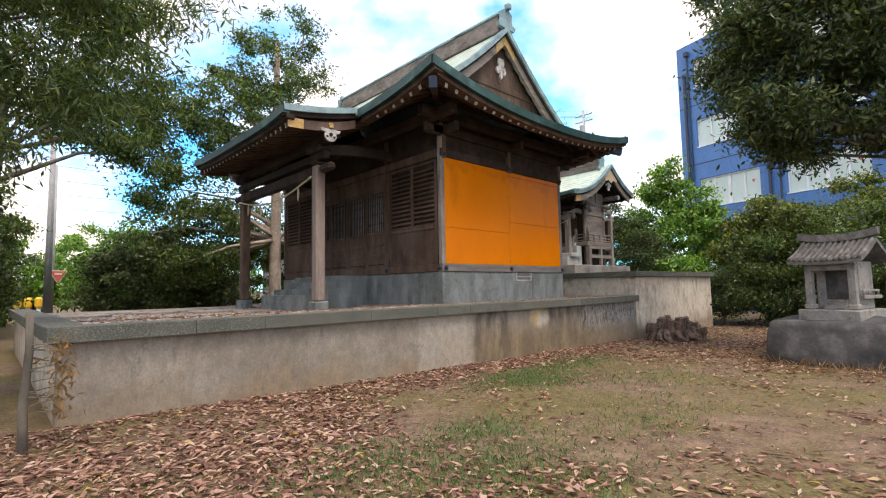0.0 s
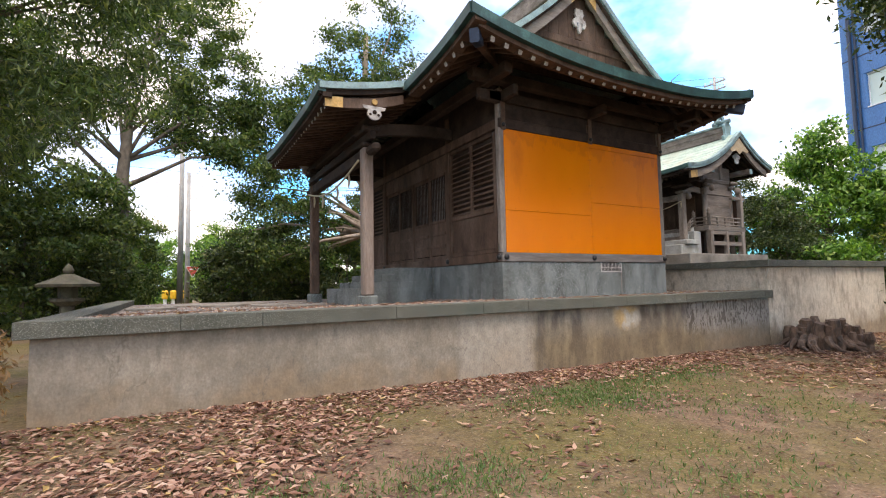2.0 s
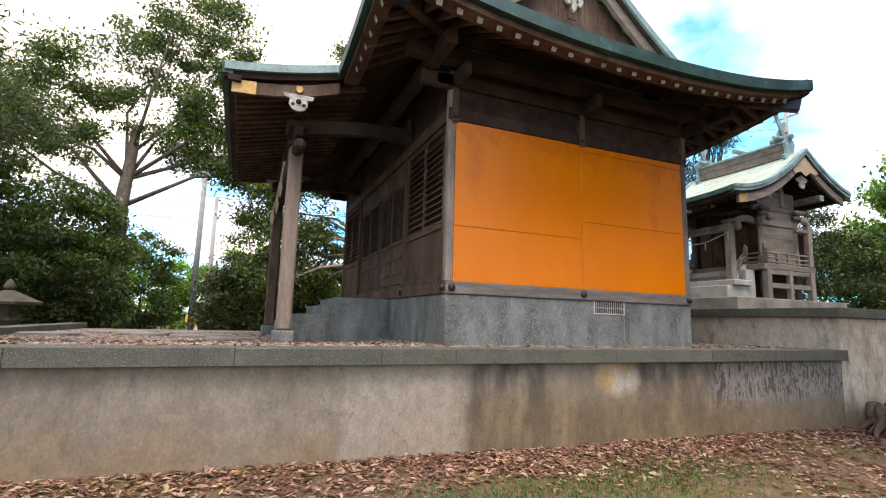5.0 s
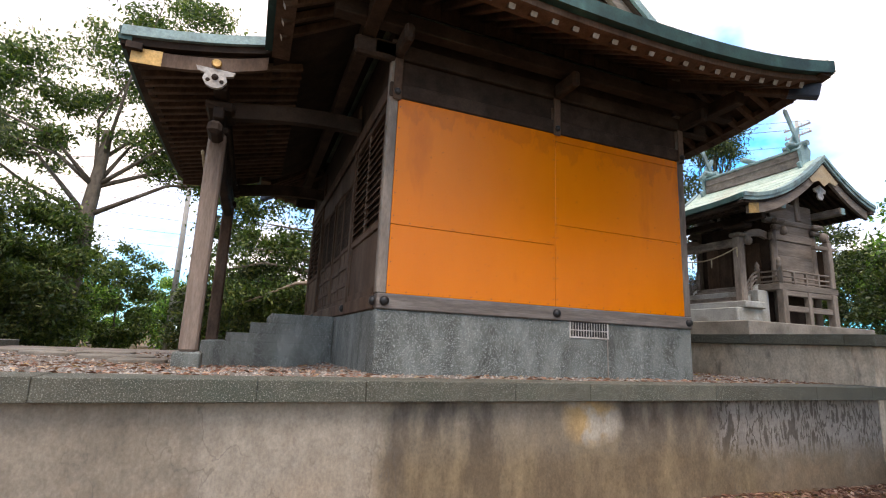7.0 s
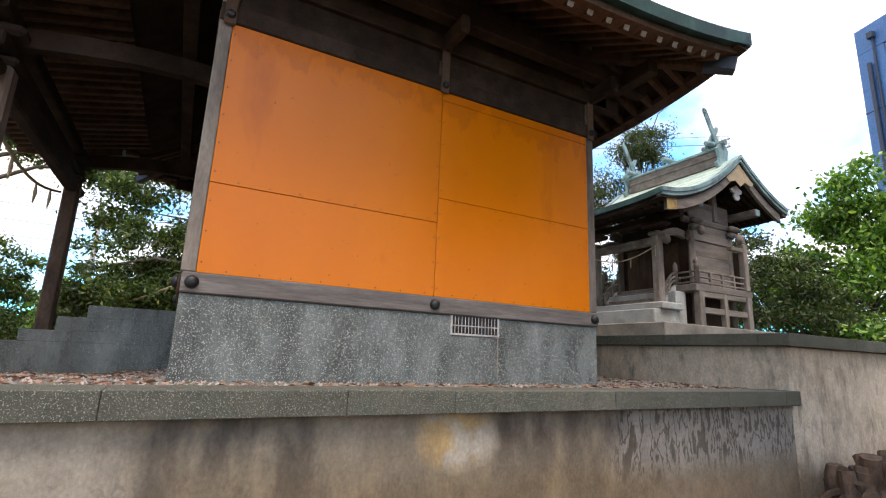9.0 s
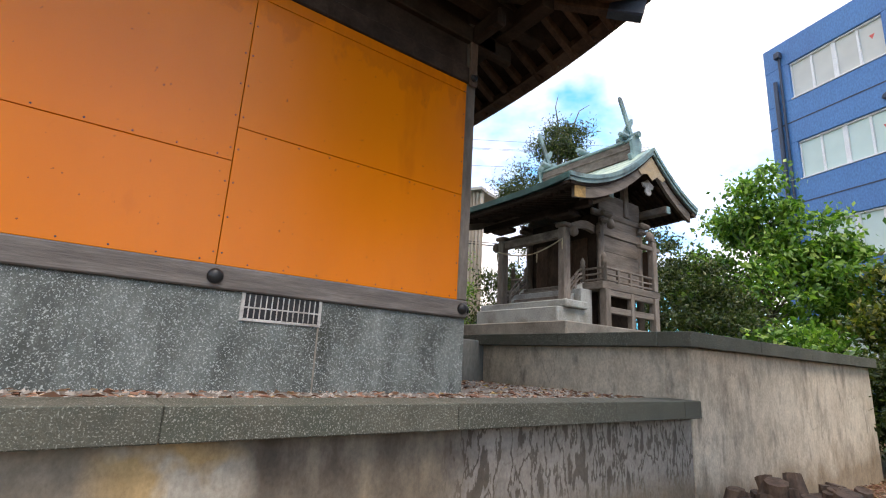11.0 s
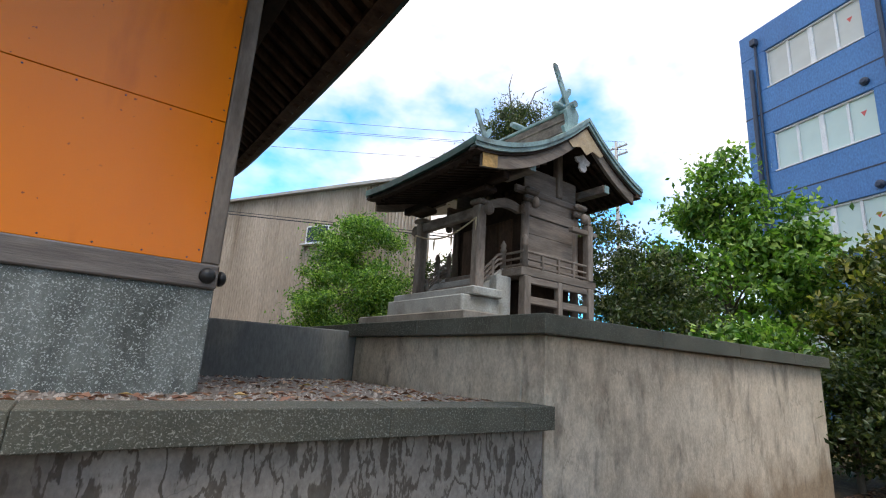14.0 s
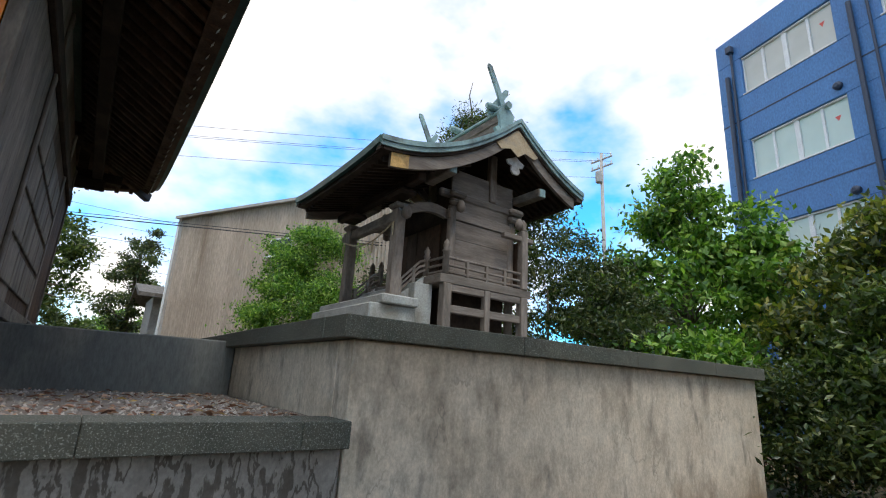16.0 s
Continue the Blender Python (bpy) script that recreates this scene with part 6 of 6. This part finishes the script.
def utility_pole(x, y, h, arms=True):
    u = thing("utility_pole", (x, y, 0), "grey concrete utility pole with crossarms", "utility pole", "street poles")
    part("mast", tube(bmesh.new(), [(x, y, -0.3), (x, y, h)], [0.17, 0.11], 12), M_POLE, u, smooth=True)
    if arms:
        for k, z in enumerate((h - 0.5, h - 1.1)):
            part("crossarm", box(x - 0.05, x + 0.05, y - 0.9, y + 0.9, z - 0.05, z + 0.05, 0.01), M_POLE, u)
            for yy in (-0.8, -0.3, 0.3, 0.8):
                part("insulator", lathe(bmesh.new(), x, y + yy, [(0.03, z + 0.05), (0.06, z + 0.1), (0.04, z + 0.18), (0.06, z + 0.22), (0.02, z + 0.28)], 8), M_ALU, u)
        part("transformer", lathe(bmesh.new(), x - 0.35, y, [(0.2, h - 2.4), (0.24, h - 2.35), (0.24, h - 1.6), (0.15, h - 1.5)], 12), M_POLE, u)


utility_pole(40.05, 22.95, 18.0)
utility_pole(1.75, 31.0, 11.5)
utility_pole(2.2, 35.3, 9.0, False)


def wire(p, q, sag, r=0.012):
    pts = [Vector(p).lerp(Vector(q), j / 24) - Vector((0, 0, sag * 4 * (j / 24) * (1 - j / 24))) for j in range(25)]
    b = tube(bmesh.new(), pts, [r] * 25, 5)
    tagged(part("power_line", b, M_WIRE), "thin black overhead power line", "cable", "overhead lines")


for k, (dz, dy) in enumerate(((0, -0.8), (-0.1, 0.8), (-0.6, -0.8), (-1.6, 0.0))):
    wire((40.05, 22.95 + dy, 17.7 + dz), (-14.0, 50 + dy, 15.4 + 1.2 * dz), 0.9)
for k in range(5):
    wire((-40, 26.5 + 0.4 * k, 10.2 - 0.8 * k), (22.0, 38.5 + 0.4 * k, 10.4 - 0.75 * k), 0.7)


wire((5.02, 33.1, 7.84), (22.63, 16.05, 5.76), 0.05, 0.022)
wire((5.02, 33.1, 7.96), (22.63, 16.05, 5.86), 0.05, 0.014)

# guard posts by the road
for k in range(3):
    x = 0.95 + 0.5 * k
    g = thing("guard_post", (x, 39.0, 0), "yellow and white road guard post", "post", "guard posts")
    part("post", lathe(bmesh.new(), x, 39.0, [(0.11, -0.2), (0.11, 0.78)], 12), M_ALU, g)
    part("cap", lathe(bmesh.new(), x, 39.0, [(0.18, 0.78), (0.20, 0.86), (0.20, 1.28), (0.12, 1.38)], 12), M_YELLOW, g)

rail_w = thing("guard_rail", (-6, 21.9, 0), "low white roadside guard rail", "guard rail")
part("rail", box(-13.0, -1.2, 21.86, 21.94, 0.52, 0.78, 0.02), M_ALU, rail_w)
for k in range(7):
    part("post", lathe(bmesh.new(), -12.6 + 1.85 * k, 22.0, [(0.06, -0.1), (0.06, 0.8)], 8), M_ALU, rail_w)
sgn_p = thing("road_sign", (2.5, 35.0, 2.5), "red triangular road sign with white border and bars of writing", "sign")
tri = [(-0.40, 0.30), (-0.36, 0.35), (0.36, 0.35), (0.40, 0.30), (0.04, -0.36), (-0.04, -0.36)]
part("plate", outline_plate(bmesh.new(), tri, (2.5, 35.0, 2.55), (1, 0, 0), (0, 0, 1), 0.03), M_ALU, sgn_p, "white sign border")
part("red_field", outline_plate(bmesh.new(), [(0.88 * u, 0.86 * v + 0.01) for u, v in tri], (2.5, 34.966, 2.55), (1, 0, 0), (0, 0, 1), 0.008), M_RED, sgn_p)
part("lettering", box(2.32, 2.68, 34.946, 34.954, 2.66, 2.74, 0.003), M_ALU, sgn_p)
part("bracket", box(2.18, 2.6, 35.02, 35.16, 2.58, 2.64, 0.005), M_POLE, sgn_p)


# ---- trees, shrubs and litter ----
def tree(name, x, y, trunk_top, radius, crowns, leaf, material, bark, label, seed, density=130, slim=0.45, lean=(0, 0), limbs=26, clump=0.55, droop=0.3, category="tree", z0=None, fork=0.3):
    """crowns: ellipsoids (dx, dy, z, rx, ry, rz, clumps) about the trunk's foot."""
    rng = np.random.default_rng(seed)
    density, leaf = density * 1.7, leaf * 1.12
    z0 = ground_z(x, y) if z0 is None else z0
    t = thing(name, (x, y, z0), label, category)
    bm = bmesh.new()
    n = 8
    line = [Vector((x + lean[0] * (j / n) ** 1.3 + 0.05 * radius * 8 * noise.noise((seed, j * 0.7, 0)), y + lean[1] * (j / n) ** 1.3, z0 - 0.15 + (trunk_top - z0 + 0.15) * j / n)) for j in range(n + 1)]
    tube(bm, line, [radius * (1.25 if j == 0 else 1 - 0.62 * j / n) for j in range(n + 1)], 10)
    pts, tips = [], []
    for dx, dy, z, rx, ry, rz, m in crowns:
        for i in range(m):
            v = rng.normal(size=3)
            v /= np.linalg.norm(v)
            r = rng.uniform(0.35, 1.0) ** 0.5
            w = 1 + 0.28 * noise.noise((v[0] * 2 + seed, v[1] * 2, v[2] * 2))
            c = np.array([x + dx, y + dy, z]) + v * r * w * np.array([rx, ry, rz])
            if c[2] < z0 + 0.15:
                continue
            tips.append(c)
            k = int(density * rng.uniform(0.5, 1.4))
            s = clump * rng.uniform(0.55, 1.2)
            pts.append(c + rng.normal(size=(k, 3)) * np.array([s, s, s * 0.55]) * 0.62)
    order = rng.permutation(len(tips))[:limbs]
    for i in order:
        c = Vector(tips[i])
        f = min(0.96, max(fork, (c.z - z0) / max(0.1, (trunk_top - z0)) * rng.uniform(0.6, 0.9)))
        a = line[0].lerp(line[-1], f) if lean == (0, 0) else line[int(f * n)]
        mid = a.lerp(c, 0.5) + Vector((0, 0, 0.12 * (c - a).length * rng.uniform(-0.2, 1.0))) + Vector(rng.normal(size=3) * 0.08 * (c - a).length)
        r0 = radius * 0.42 * (1 - 0.55 * f)
        tube(bm, [a, a.lerp(mid, 0.55), mid, mid.lerp(c, 0.6), c], [r0, r0 * 0.75, r0 * 0.55, r0 * 0.35, r0 * 0.12], 6)
    part("trunk", bm, bark, t, smooth=True)
    pts = np.concatenate(pts)
    pts = pts[pts[:, 2] > z0 + 0.03]
    v, f = leaf_cloud(pts, leaf, rng, droop, slim)
    mesh_from("crown", v.tolist(), f.tolist(), material, t)
    return t


def shrub(x, y, h, r, material, label, seed, leaf=0.13, density=150, slim=0.45, m=70, ry=None):
    return tree("shrub", x, y, h * 0.6, 0.07, [(0, 0, h * 0.52, r, ry or r, h * 0.50, m)], leaf, material, M_BARK, label, seed, density, slim, limbs=12, clump=0.5, category="shrub")


tree("tree", -5.2, 19.4, 8.0, 0.28, [(0.2, 0, 6.0, 1.9, 2.0, 1.6, 40), (0.6, 0, 4.2, 2.0, 2.2, 1.6, 44)], 0.16, L_MID, M_BARK, "leafy green broadleaf tree by the road", 16, 130, limbs=18, clump=0.65)
# tall trees west and north of the hall
tree("tree", -0.75, 23.5, 9.0, 0.42, [(2.4, 0.3, 8.6, 2.2, 2.0, 0.9, 22), (-2.6, 0.2, 8.4, 2.2, 2.0, 1.0, 20), (3.6, 0.3, 10.4, 2.4, 2.4, 1.6, 36), (-1.0, 0.3, 11.0, 2.4, 2.2, 1.3, 24), (2.4, 0, 13.2, 2.6, 2.2, 1.5, 34), (-3.8, 0, 9.6, 1.6, 1.8, 1.2, 16), (5.0, 0, 7.6, 1.6, 1.6, 1.1, 22), (5.6, 0, 9.2, 1.2, 1.4, 1.0, 14)], 0.17, L_MID, M_BARK, "tall broadleaf tree with dark evergreen crown and forked trunk", 11, 165, limbs=11, fork=0.66, lean=(0.5, 0), clump=0.62)
tree("tree", 9.3, 21.6, 13.5, 0.30, [(-2.0, 0.4, 9.3, 2.6, 2.2, 2.0, 56), (-0.8, 0, 12.0, 2.0, 1.8, 1.5, 30), (-3.6, 1.0, 4.6, 2.2, 2.2, 3.0, 70), (1.4, 1.4, 4.6, 1.5, 1.6, 2.2, 26), (0.4, 0, 14.2, 1.9, 1.4, 1.1, 10), (1.6, 0, 12.4, 1.5, 1.2, 0.8, 9)], 0.16, L_MID, M_PALEBARK, "tall evergreen with pale trunk and sparse pruned top", 12, 140, limbs=40, clump=0.6)
tree("tree", -3.6, 17.2, 8.0, 0.22, [(0.9, 0, 6.6, 2.2, 2.0, 1.2, 52), (0.2, 0, 8.8, 2.0, 2.0, 0.8, 9), (-2.0, 0, 6.0, 2.0, 2.0, 1.6, 20)], 0.13, L_DARK, M_BARK, "dense dark evergreen tree", 13, 150, limbs=30, clump=0.7, slim=0.3)
# last three crown lobes are unseen overhang, added to shade ground and wall
tree("tree", -2.4, 8.5, 6.2, 0.20, [(2.4, -0.6, 4.9, 1.3, 1.3, 1.2, 34), (1.2, -0.3, 4.2, 1.4, 1.3, 1.2, 40), (3.2, -1.0, 5.9, 1.2, 1.0, 0.6, 16), (0.2, 0, 5.6, 1.6, 1.6, 1.4, 34), (0.6, -2.6, 5.9, 1.9, 1.9, 0.8, 40), (-0.6, -4.4, 6.2, 2.0, 2.0, 0.9, 44), (1.9, -2.2, 6.8, 1.5, 1.4, 0.6, 24)], 0.13, L_MID, M_BARK, "evergreen with drooping needle-like sprays and an added unseen overhang for shade", 14, 150, limbs=34, clump=0.5, slim=0.2, droop=0.8)
tree("conifer", -5.2, 20.4, 6.0, 0.2, [(0.5, 0, 3.6, 2.2, 2.0, 2.2, 70)], 0.13, L_DARK, M_BARK, "dark layered conifer by the road", 15, 150, limbs=30, clump=0.7, slim=0.25)
for x, y, h, r, mt, lb, sd in ((4.3, 25.0, 4.0, 2.1, L_DARK, "rounded dark evergreen shrub", 21), (6.4, 24.2, 4.6, 2.4, L_DARK, "rounded dark evergreen shrub", 22), (-2.6, 27.4, 4.4, 2.2, L_BRIGHT, "loose bright green shrub by the road", 23),
                               (-4.0, 28.0, 5.2, 3.0, L_MID, "loose green shrub by the road", 24), (-9.5, 22.0, 5.4, 3.2, L_MID, "loose green shrub by the road", 25), (9.6, 25.5, 5.0, 2.6, L_MID, "green evergreen shrub behind the hall", 26),
                               (-8.0, 12.0, 3.2, 2.4, L_DARK, "rounded dark evergreen shrub", 27), (5.6, 32.5, 5.4, 3.2, L_BRIGHT, "tall light green bamboo-like thicket", 28), (-7.0, 33.0, 6.4, 4.4, L_BRIGHT, "tall light green thicket across the road", 29),
                               (7.0, 34.0, 4.6, 3.4, L_MID, "hedge-like green shrub across the road", 30), (-14.0, 26.0, 7.0, 4.4, L_DARK, "dense dark evergreen shrub", 31), (-12.0, 16.0, 6.0, 3.2, L_DARK, "dense dark evergreen shrub", 32)):
    shrub(x, y, h, r, mt, lb, sd, leaf=0.17, density=150, m=66)
for x, y, h, r, mt, lb, sd in ((-2.9, 20.8, 6.0, 2.3, L_MID, "layered evergreen shrub beneath the tall tree", 33), (-1.0, 22.6, 5.9, 1.5, L_MID, "green shrub beneath the tall tree", 34), (-7.4, 20.6, 5.8, 2.6, L_MID, "tall green shrub by the road", 35),
                               (5.4, 29.4, 5.0, 2.0, L_BRIGHT, "light green shrub by the utility pole", 36), (6.6, 28.5, 4.4, 2.4, L_DARK, "rounded dark evergreen shrub", 37), (-11.5, 9.0, 4.6, 2.6, L_MID, "green shrub at the grove's west edge", 38)):
    shrub(x, y, h, r, mt, lb, sd, leaf=0.16, density=150, m=66)
for k in range(7):
    shrub(-14.0 + 5.0 * k, 47.0 + 2.0 * (k % 2), 5.6 - 0.5 * (k % 3), 3.6, (L_BRIGHT, L_MID)[k % 2], "distant green shrub across the road", 80 + k, leaf=0.26, density=90, m=60)
shrub(-1.9, 21.7, 4.6, 1.5, L_DARK, "dark shrub at the foot of the tall tree", 39, leaf=0.14, density=140, m=56)
shrub(-0.7, 31.0, 5.6, 1.6, L_MID, "green shrub beside the utility pole", 59, leaf=0.17, density=150, m=60)
shrub(0.3, 47.0, 6.4, 2.6, L_BRIGHT, "distant green shrub across the road", 61, leaf=0.26, density=90, m=60)
shrub(4.4, 45.0, 6.0, 2.6, L_BRIGHT, "distant green shrub across the road", 62, leaf=0.26, density=90, m=60)
# behind the small shrine
shrub(17.95, 18.0, 6.1, 1.7, L_BRIGHT, "rounded light green shrub before the warehouse", 41, leaf=0.10, density=300, m=110)
shrub(20.0, 15.9, 5.2, 1.3, L_DARK, "dark evergreen shrub behind the small shrine", 42, leaf=0.11, m=60)
tree("tree", 22.4, 15.6, 9.4, 0.2, [(-0.3, -0.4, 9.7, 0.95, 1.0, 0.85, 34), (-1.1, 0.8, 7.9, 1.0, 1.0, 0.9, 26), (0.1, 0, 6.4, 1.5, 1.5, 1.6, 44)], 0.12, L_DARK, M_BARK, "tall dark conifer with a bare twig at its top", 43, 170, limbs=30, clump=0.42, slim=0.3)
tree("tree", 14.3, 38.0, 8.0, 0.2, [(-0.3, 0, 5.0, 1.3, 1.3, 2.2, 30), (0.1, 0, 8.0, 0.8, 0.8, 1.8, 18)], 0.2, L_DARK, M_BARK, "slim dark evergreen beyond the hall", 58, 120, limbs=20, clump=0.5)
twig = thing("bare_branch", (22.1, 15.2, 9.6), "bare grey twigs rising from the conifer's top", "branch")
for k, pts in enumerate(([(22.1, 15.2, 9.6), (21.9, 15.2, 10.5), (21.75, 15.2, 11.2), (21.8, 15.1, 11.7)], [(22.1, 15.2, 9.6), (22.5, 15.0, 10.5), (22.8, 14.9, 11.3), (23.3, 14.8, 11.7)])):
    part("twig", tube(bmesh.new(), pts, [0.04, 0.03, 0.02, 0.008], 6), M_BARK, twig)
# east side
shrub(23.2, 12.9, 7.0, 2.1, L_DARK, "tall dark evergreen shrub", 44, leaf=0.12, density=200, m=90)
shrub(22.6, 10.2, 4.2, 1.2, L_DARK, "dark evergreen shrub beside the upper platform", 45, leaf=0.12, density=170, m=50)
tree("tree", 25.4, 9.9, 5.8, 0.14, [(0, 0, 3.5, 1.8, 2.0, 2.1, 62), (0.5, 0.9, 6.0, 0.45, 0.5, 1.4, 13), (-0.2, -0.4, 6.5, 0.4, 0.45, 1.4, 12), (0, 0.3, 6.9, 0.35, 0.35, 1.2, 9), (0.3, -1.3, 5.4, 0.5, 0.5, 1.1, 11), (0, 1.8, 5.0, 0.5, 0.5, 1.1, 11), (0.2, 2.3, 4.2, 0.6, 0.6, 1.2, 12), (0.1, -2.0, 4.4, 0.6, 0.6, 1.2, 12)], 0.18, L_BRIGHT, M_BARK, "young tree with large bright green leaves", 46, 95, slim=0.55, limbs=44, clump=0.55, droop=0.6)
tree("tree", 24.4, 5.5, 4.0, 0.12, [(0, 0, 3.3, 1.7, 1.9, 1.9, 80), (0.6, -1.0, 4.0, 1.3, 1.3, 1.0, 30)], 0.16, L_YELLOW, M_BARK, "small tree with yellowing green leaves", 47, 120, slim=0.5, limbs=30, clump=0.5)
shrub(23.3, 5.0, 3.4, 1.7, L_MID, "dense green shrub at the grove's edge", 48, leaf=0.13, density=180, m=80)
shrub(22.3, 6.7, 1.9, 1.1, L_DARK, "low dark shrub at the foot of the yellowing tree", 56, leaf=0.11, density=170, m=44)
shrub(22.7, 4.0, 2.2, 1.4, L_DARK, "low dark shrub at the grove's edge", 57, leaf=0.11, density=170, m=50)
shrub(22.7, 8.4, 2.9, 1.2, L_BRIGHT, "bright green suckers with large leaves beside the upper platform", 49, leaf=0.16, density=80, slim=0.55, m=44)
shrub(22.8, 1.6, 4.6, 2.3, L_MID, "dense green shrub at the grove's edge", 50, leaf=0.13, density=190, m=95)
shrub(21.0, -2.4, 4.4, 2.2, L_DARK, "dense dark shrub at the grove's edge", 51, leaf=0.13, density=170, m=80)
shrub(27.5, 3.0, 6.0, 2.6, L_YELLOW, "tall yellow-green shrub behind the grove", 52, leaf=0.16, density=150, m=80)
shrub(28.5, 13.5, 6.0, 2.4, L_MID, "tall green shrub before the blue building", 53, leaf=0.16, density=150, m=70)
shrub(27.5, -4.0, 6.0, 3.0, L_DARK, "dense dark shrub at the grove's edge", 54, leaf=0.16, density=150, m=80)
tree("tree", 14.6, -1.2, 9.5, 0.26, [(-1.2, 3.5, 6.9, 2.2, 1.9, 1.8, 80), (-0.6, 2.2, 9.2, 2.6, 2.8, 2.4, 70), (-0.6, 2.5, 5.2, 1.9, 1.9, 0.9, 46)], 0.16, L_DARK, M_BARK, "overhanging dark evergreen tree beside the stone shrine", 55, 250, limbs=34, clump=0.5, slim=0.33)


def sapling():
    t = thing("sapling", (-0.22, 5.85, 0.05), "thin staked sapling with withered brown leaves", "sapling")
    part("stem", tube(bmesh.new(), [(-0.20, 5.85, -0.1), (-0.22, 5.85, 0.5), (-0.19, 5.87, 1.0), (-0.20, 5.85, 1.35)], [0.045, 0.038, 0.034, 0.03], 8), M_BARK, t, smooth=True)
    rng = np.random.default_rng(71)
    pts = []
    for k in range(16):
        z = rng.uniform(0.45, 1.1)
        a = rng.uniform(-0.9, 1.2)
        e = Vector((-0.20 + 0.28 * math.cos(a), 5.85 + 0.28 * math.sin(a), z + rng.uniform(-0.1, 0.08)))
        part("twig", tube(bmesh.new(), [(-0.20, 5.85, z), e], [0.008, 0.003], 5), M_BARK, t)
        pts.append(np.array(e) + rng.normal(size=(14, 3)) * 0.05)
    v, f = leaf_cloud(np.concatenate(pts), 0.08, rng, 1.0, 0.35)
    mesh_from("withered_leaves", v.tolist(), f.tolist(), L_DRY, t)


sapling()


def leaf_litter():
    rng = np.random.default_rng(8)
    n = 430000
    x, y = rng.uniform(-12, 27, n), 6.68 - 15.5 * rng.uniform(0, 1, n) ** 1.25
    patch = np.array([noise.noise((a * 0.55, b * 0.55, 3.0)) + 0.5 * noise.noise((a * 1.7, b * 1.7, 9.0)) for a, b in zip(x[::1], y[::1])])
    near = np.clip((y - 5.0) / 1.2, 0, 1)
    west = np.clip((3.6 - x) / 1.5, 0, 1) * 0.85
    east = np.clip((x - 9.5) / 2.0, 0, 1) * 0.55
    south = np.clip((0.9 - y) / 1.2, 0, 1) * 0.5
    d = np.clip(np.maximum.reduce([near, west, east, south]) * 0.62 + 0.02 + patch * 0.55, 0.012, 1.0) * 0.9
    clear = np.exp(-(((x - 6.6) / 2.8) ** 2 + ((y - 3.2) / 1.5) ** 2) * 1.1)
    d *= 1 - 0.92 * clear
    far = np.where(x > 16, 0.45, 1.0) * np.clip((y + 9.5) / 5.0, 0.1, 1.0) * np.clip((x + 13) / 5.0, 0.1, 1.0) * np.clip((28 - x) / 5.0, 0.1, 1.0)
    keep = rng.uniform(0, 1, n) < d * far * 1.0
    x, y = x[keep], y[keep]
    z = np.array([ground_z(a, b) for a, b in zip(x, y)]) + rng.uniform(0.008, 0.035, len(x))
    v, f = litter(np.stack([x, y, z], 1), 0.10, rng)
    tagged(mesh_from("leaf_litter", v.tolist(), f.tolist(), L_FALLEN), "fallen dry brown leaves covering the earth", "leaves", kind="stuff")
    m = 26000
    bx, by = rng.uniform(-4, 18, m), rng.uniform(-3.5, 6.6, m)
    bz = np.array([ground_z(a, b) for a, b in zip(bx, by)]) + 0.006
    v, f = litter(np.stack([bx, by, bz], 1), 0.036, rng)
    tagged(mesh_from("leaf_crumbs", v.tolist(), f.tolist(), L_FALLEN), "crumbs of broken dry leaves on the earth", "leaves", kind="stuff")
    # moss and grass tufts
    pts = []
    for cx, cy, r, k in ((2.6, 2.6, 0.8, 2200), (3.4, 3.4, 0.5, 900), (6.4, 4.6, 0.7, 1500), (7.4, 3.6, 1.2, 900), (5.0, 2.4, 1.0, 700), (8.0, 5.2, 0.6, 400), (3.0, 1.8, 0.5, 350), (5.2, 4.9, 0.5, 250), (9.6, 5.6, 0.6, 300), (6.0, 5.1, 0.7, 1500), (8.9, 5.5, 0.8, 1500), (1.9, 3.4, 0.7, 1500), (7.2, 5.3, 0.6, 800)):
        p = rng.normal(size=(k, 2)) * r * np.array([0.7, 0.45])
        pts.append(np.stack([cx + p[:, 0], cy + p[:, 1], np.zeros(k)], 1))
    pts = np.concatenate(pts)
    pts = pts[pts[:, 1] < 6.6]
    pts[:, 2] = [ground_z(a, b) for a, b, c in pts]
    v, f = leaf_cloud(pts, 0.055, rng, -1.6, 0.22)
    tagged(mesh_from("grass", v.tolist(), f.tolist(), L_GRASS), "short green grass tufts and weeds on the earth", "grass", kind="stuff")
    # dry straw-like twigs near the boulder
    k = 900
    a = rng.uniform(0, 6.28, k)
    px, py = 11.0 + rng.normal(0, 0.8, k), 1.7 + rng.normal(0, 1.0, k)
    sel = px < 11.4
    px, py, a = px[sel], py[sel], a[sel]
    pz = np.array([ground_z(u, w) for u, w in zip(px, py)]) + 0.02
    v, f = leaf_cloud(np.stack([px, py, pz], 1), 0.22, rng, -0.1, 0.05)
    tagged(mesh_from("dry_straw", v.tolist(), f.tolist(), L_DRY), "dry straw and twigs beside the boulder", "straw", kind="stuff")


leaf_litter()
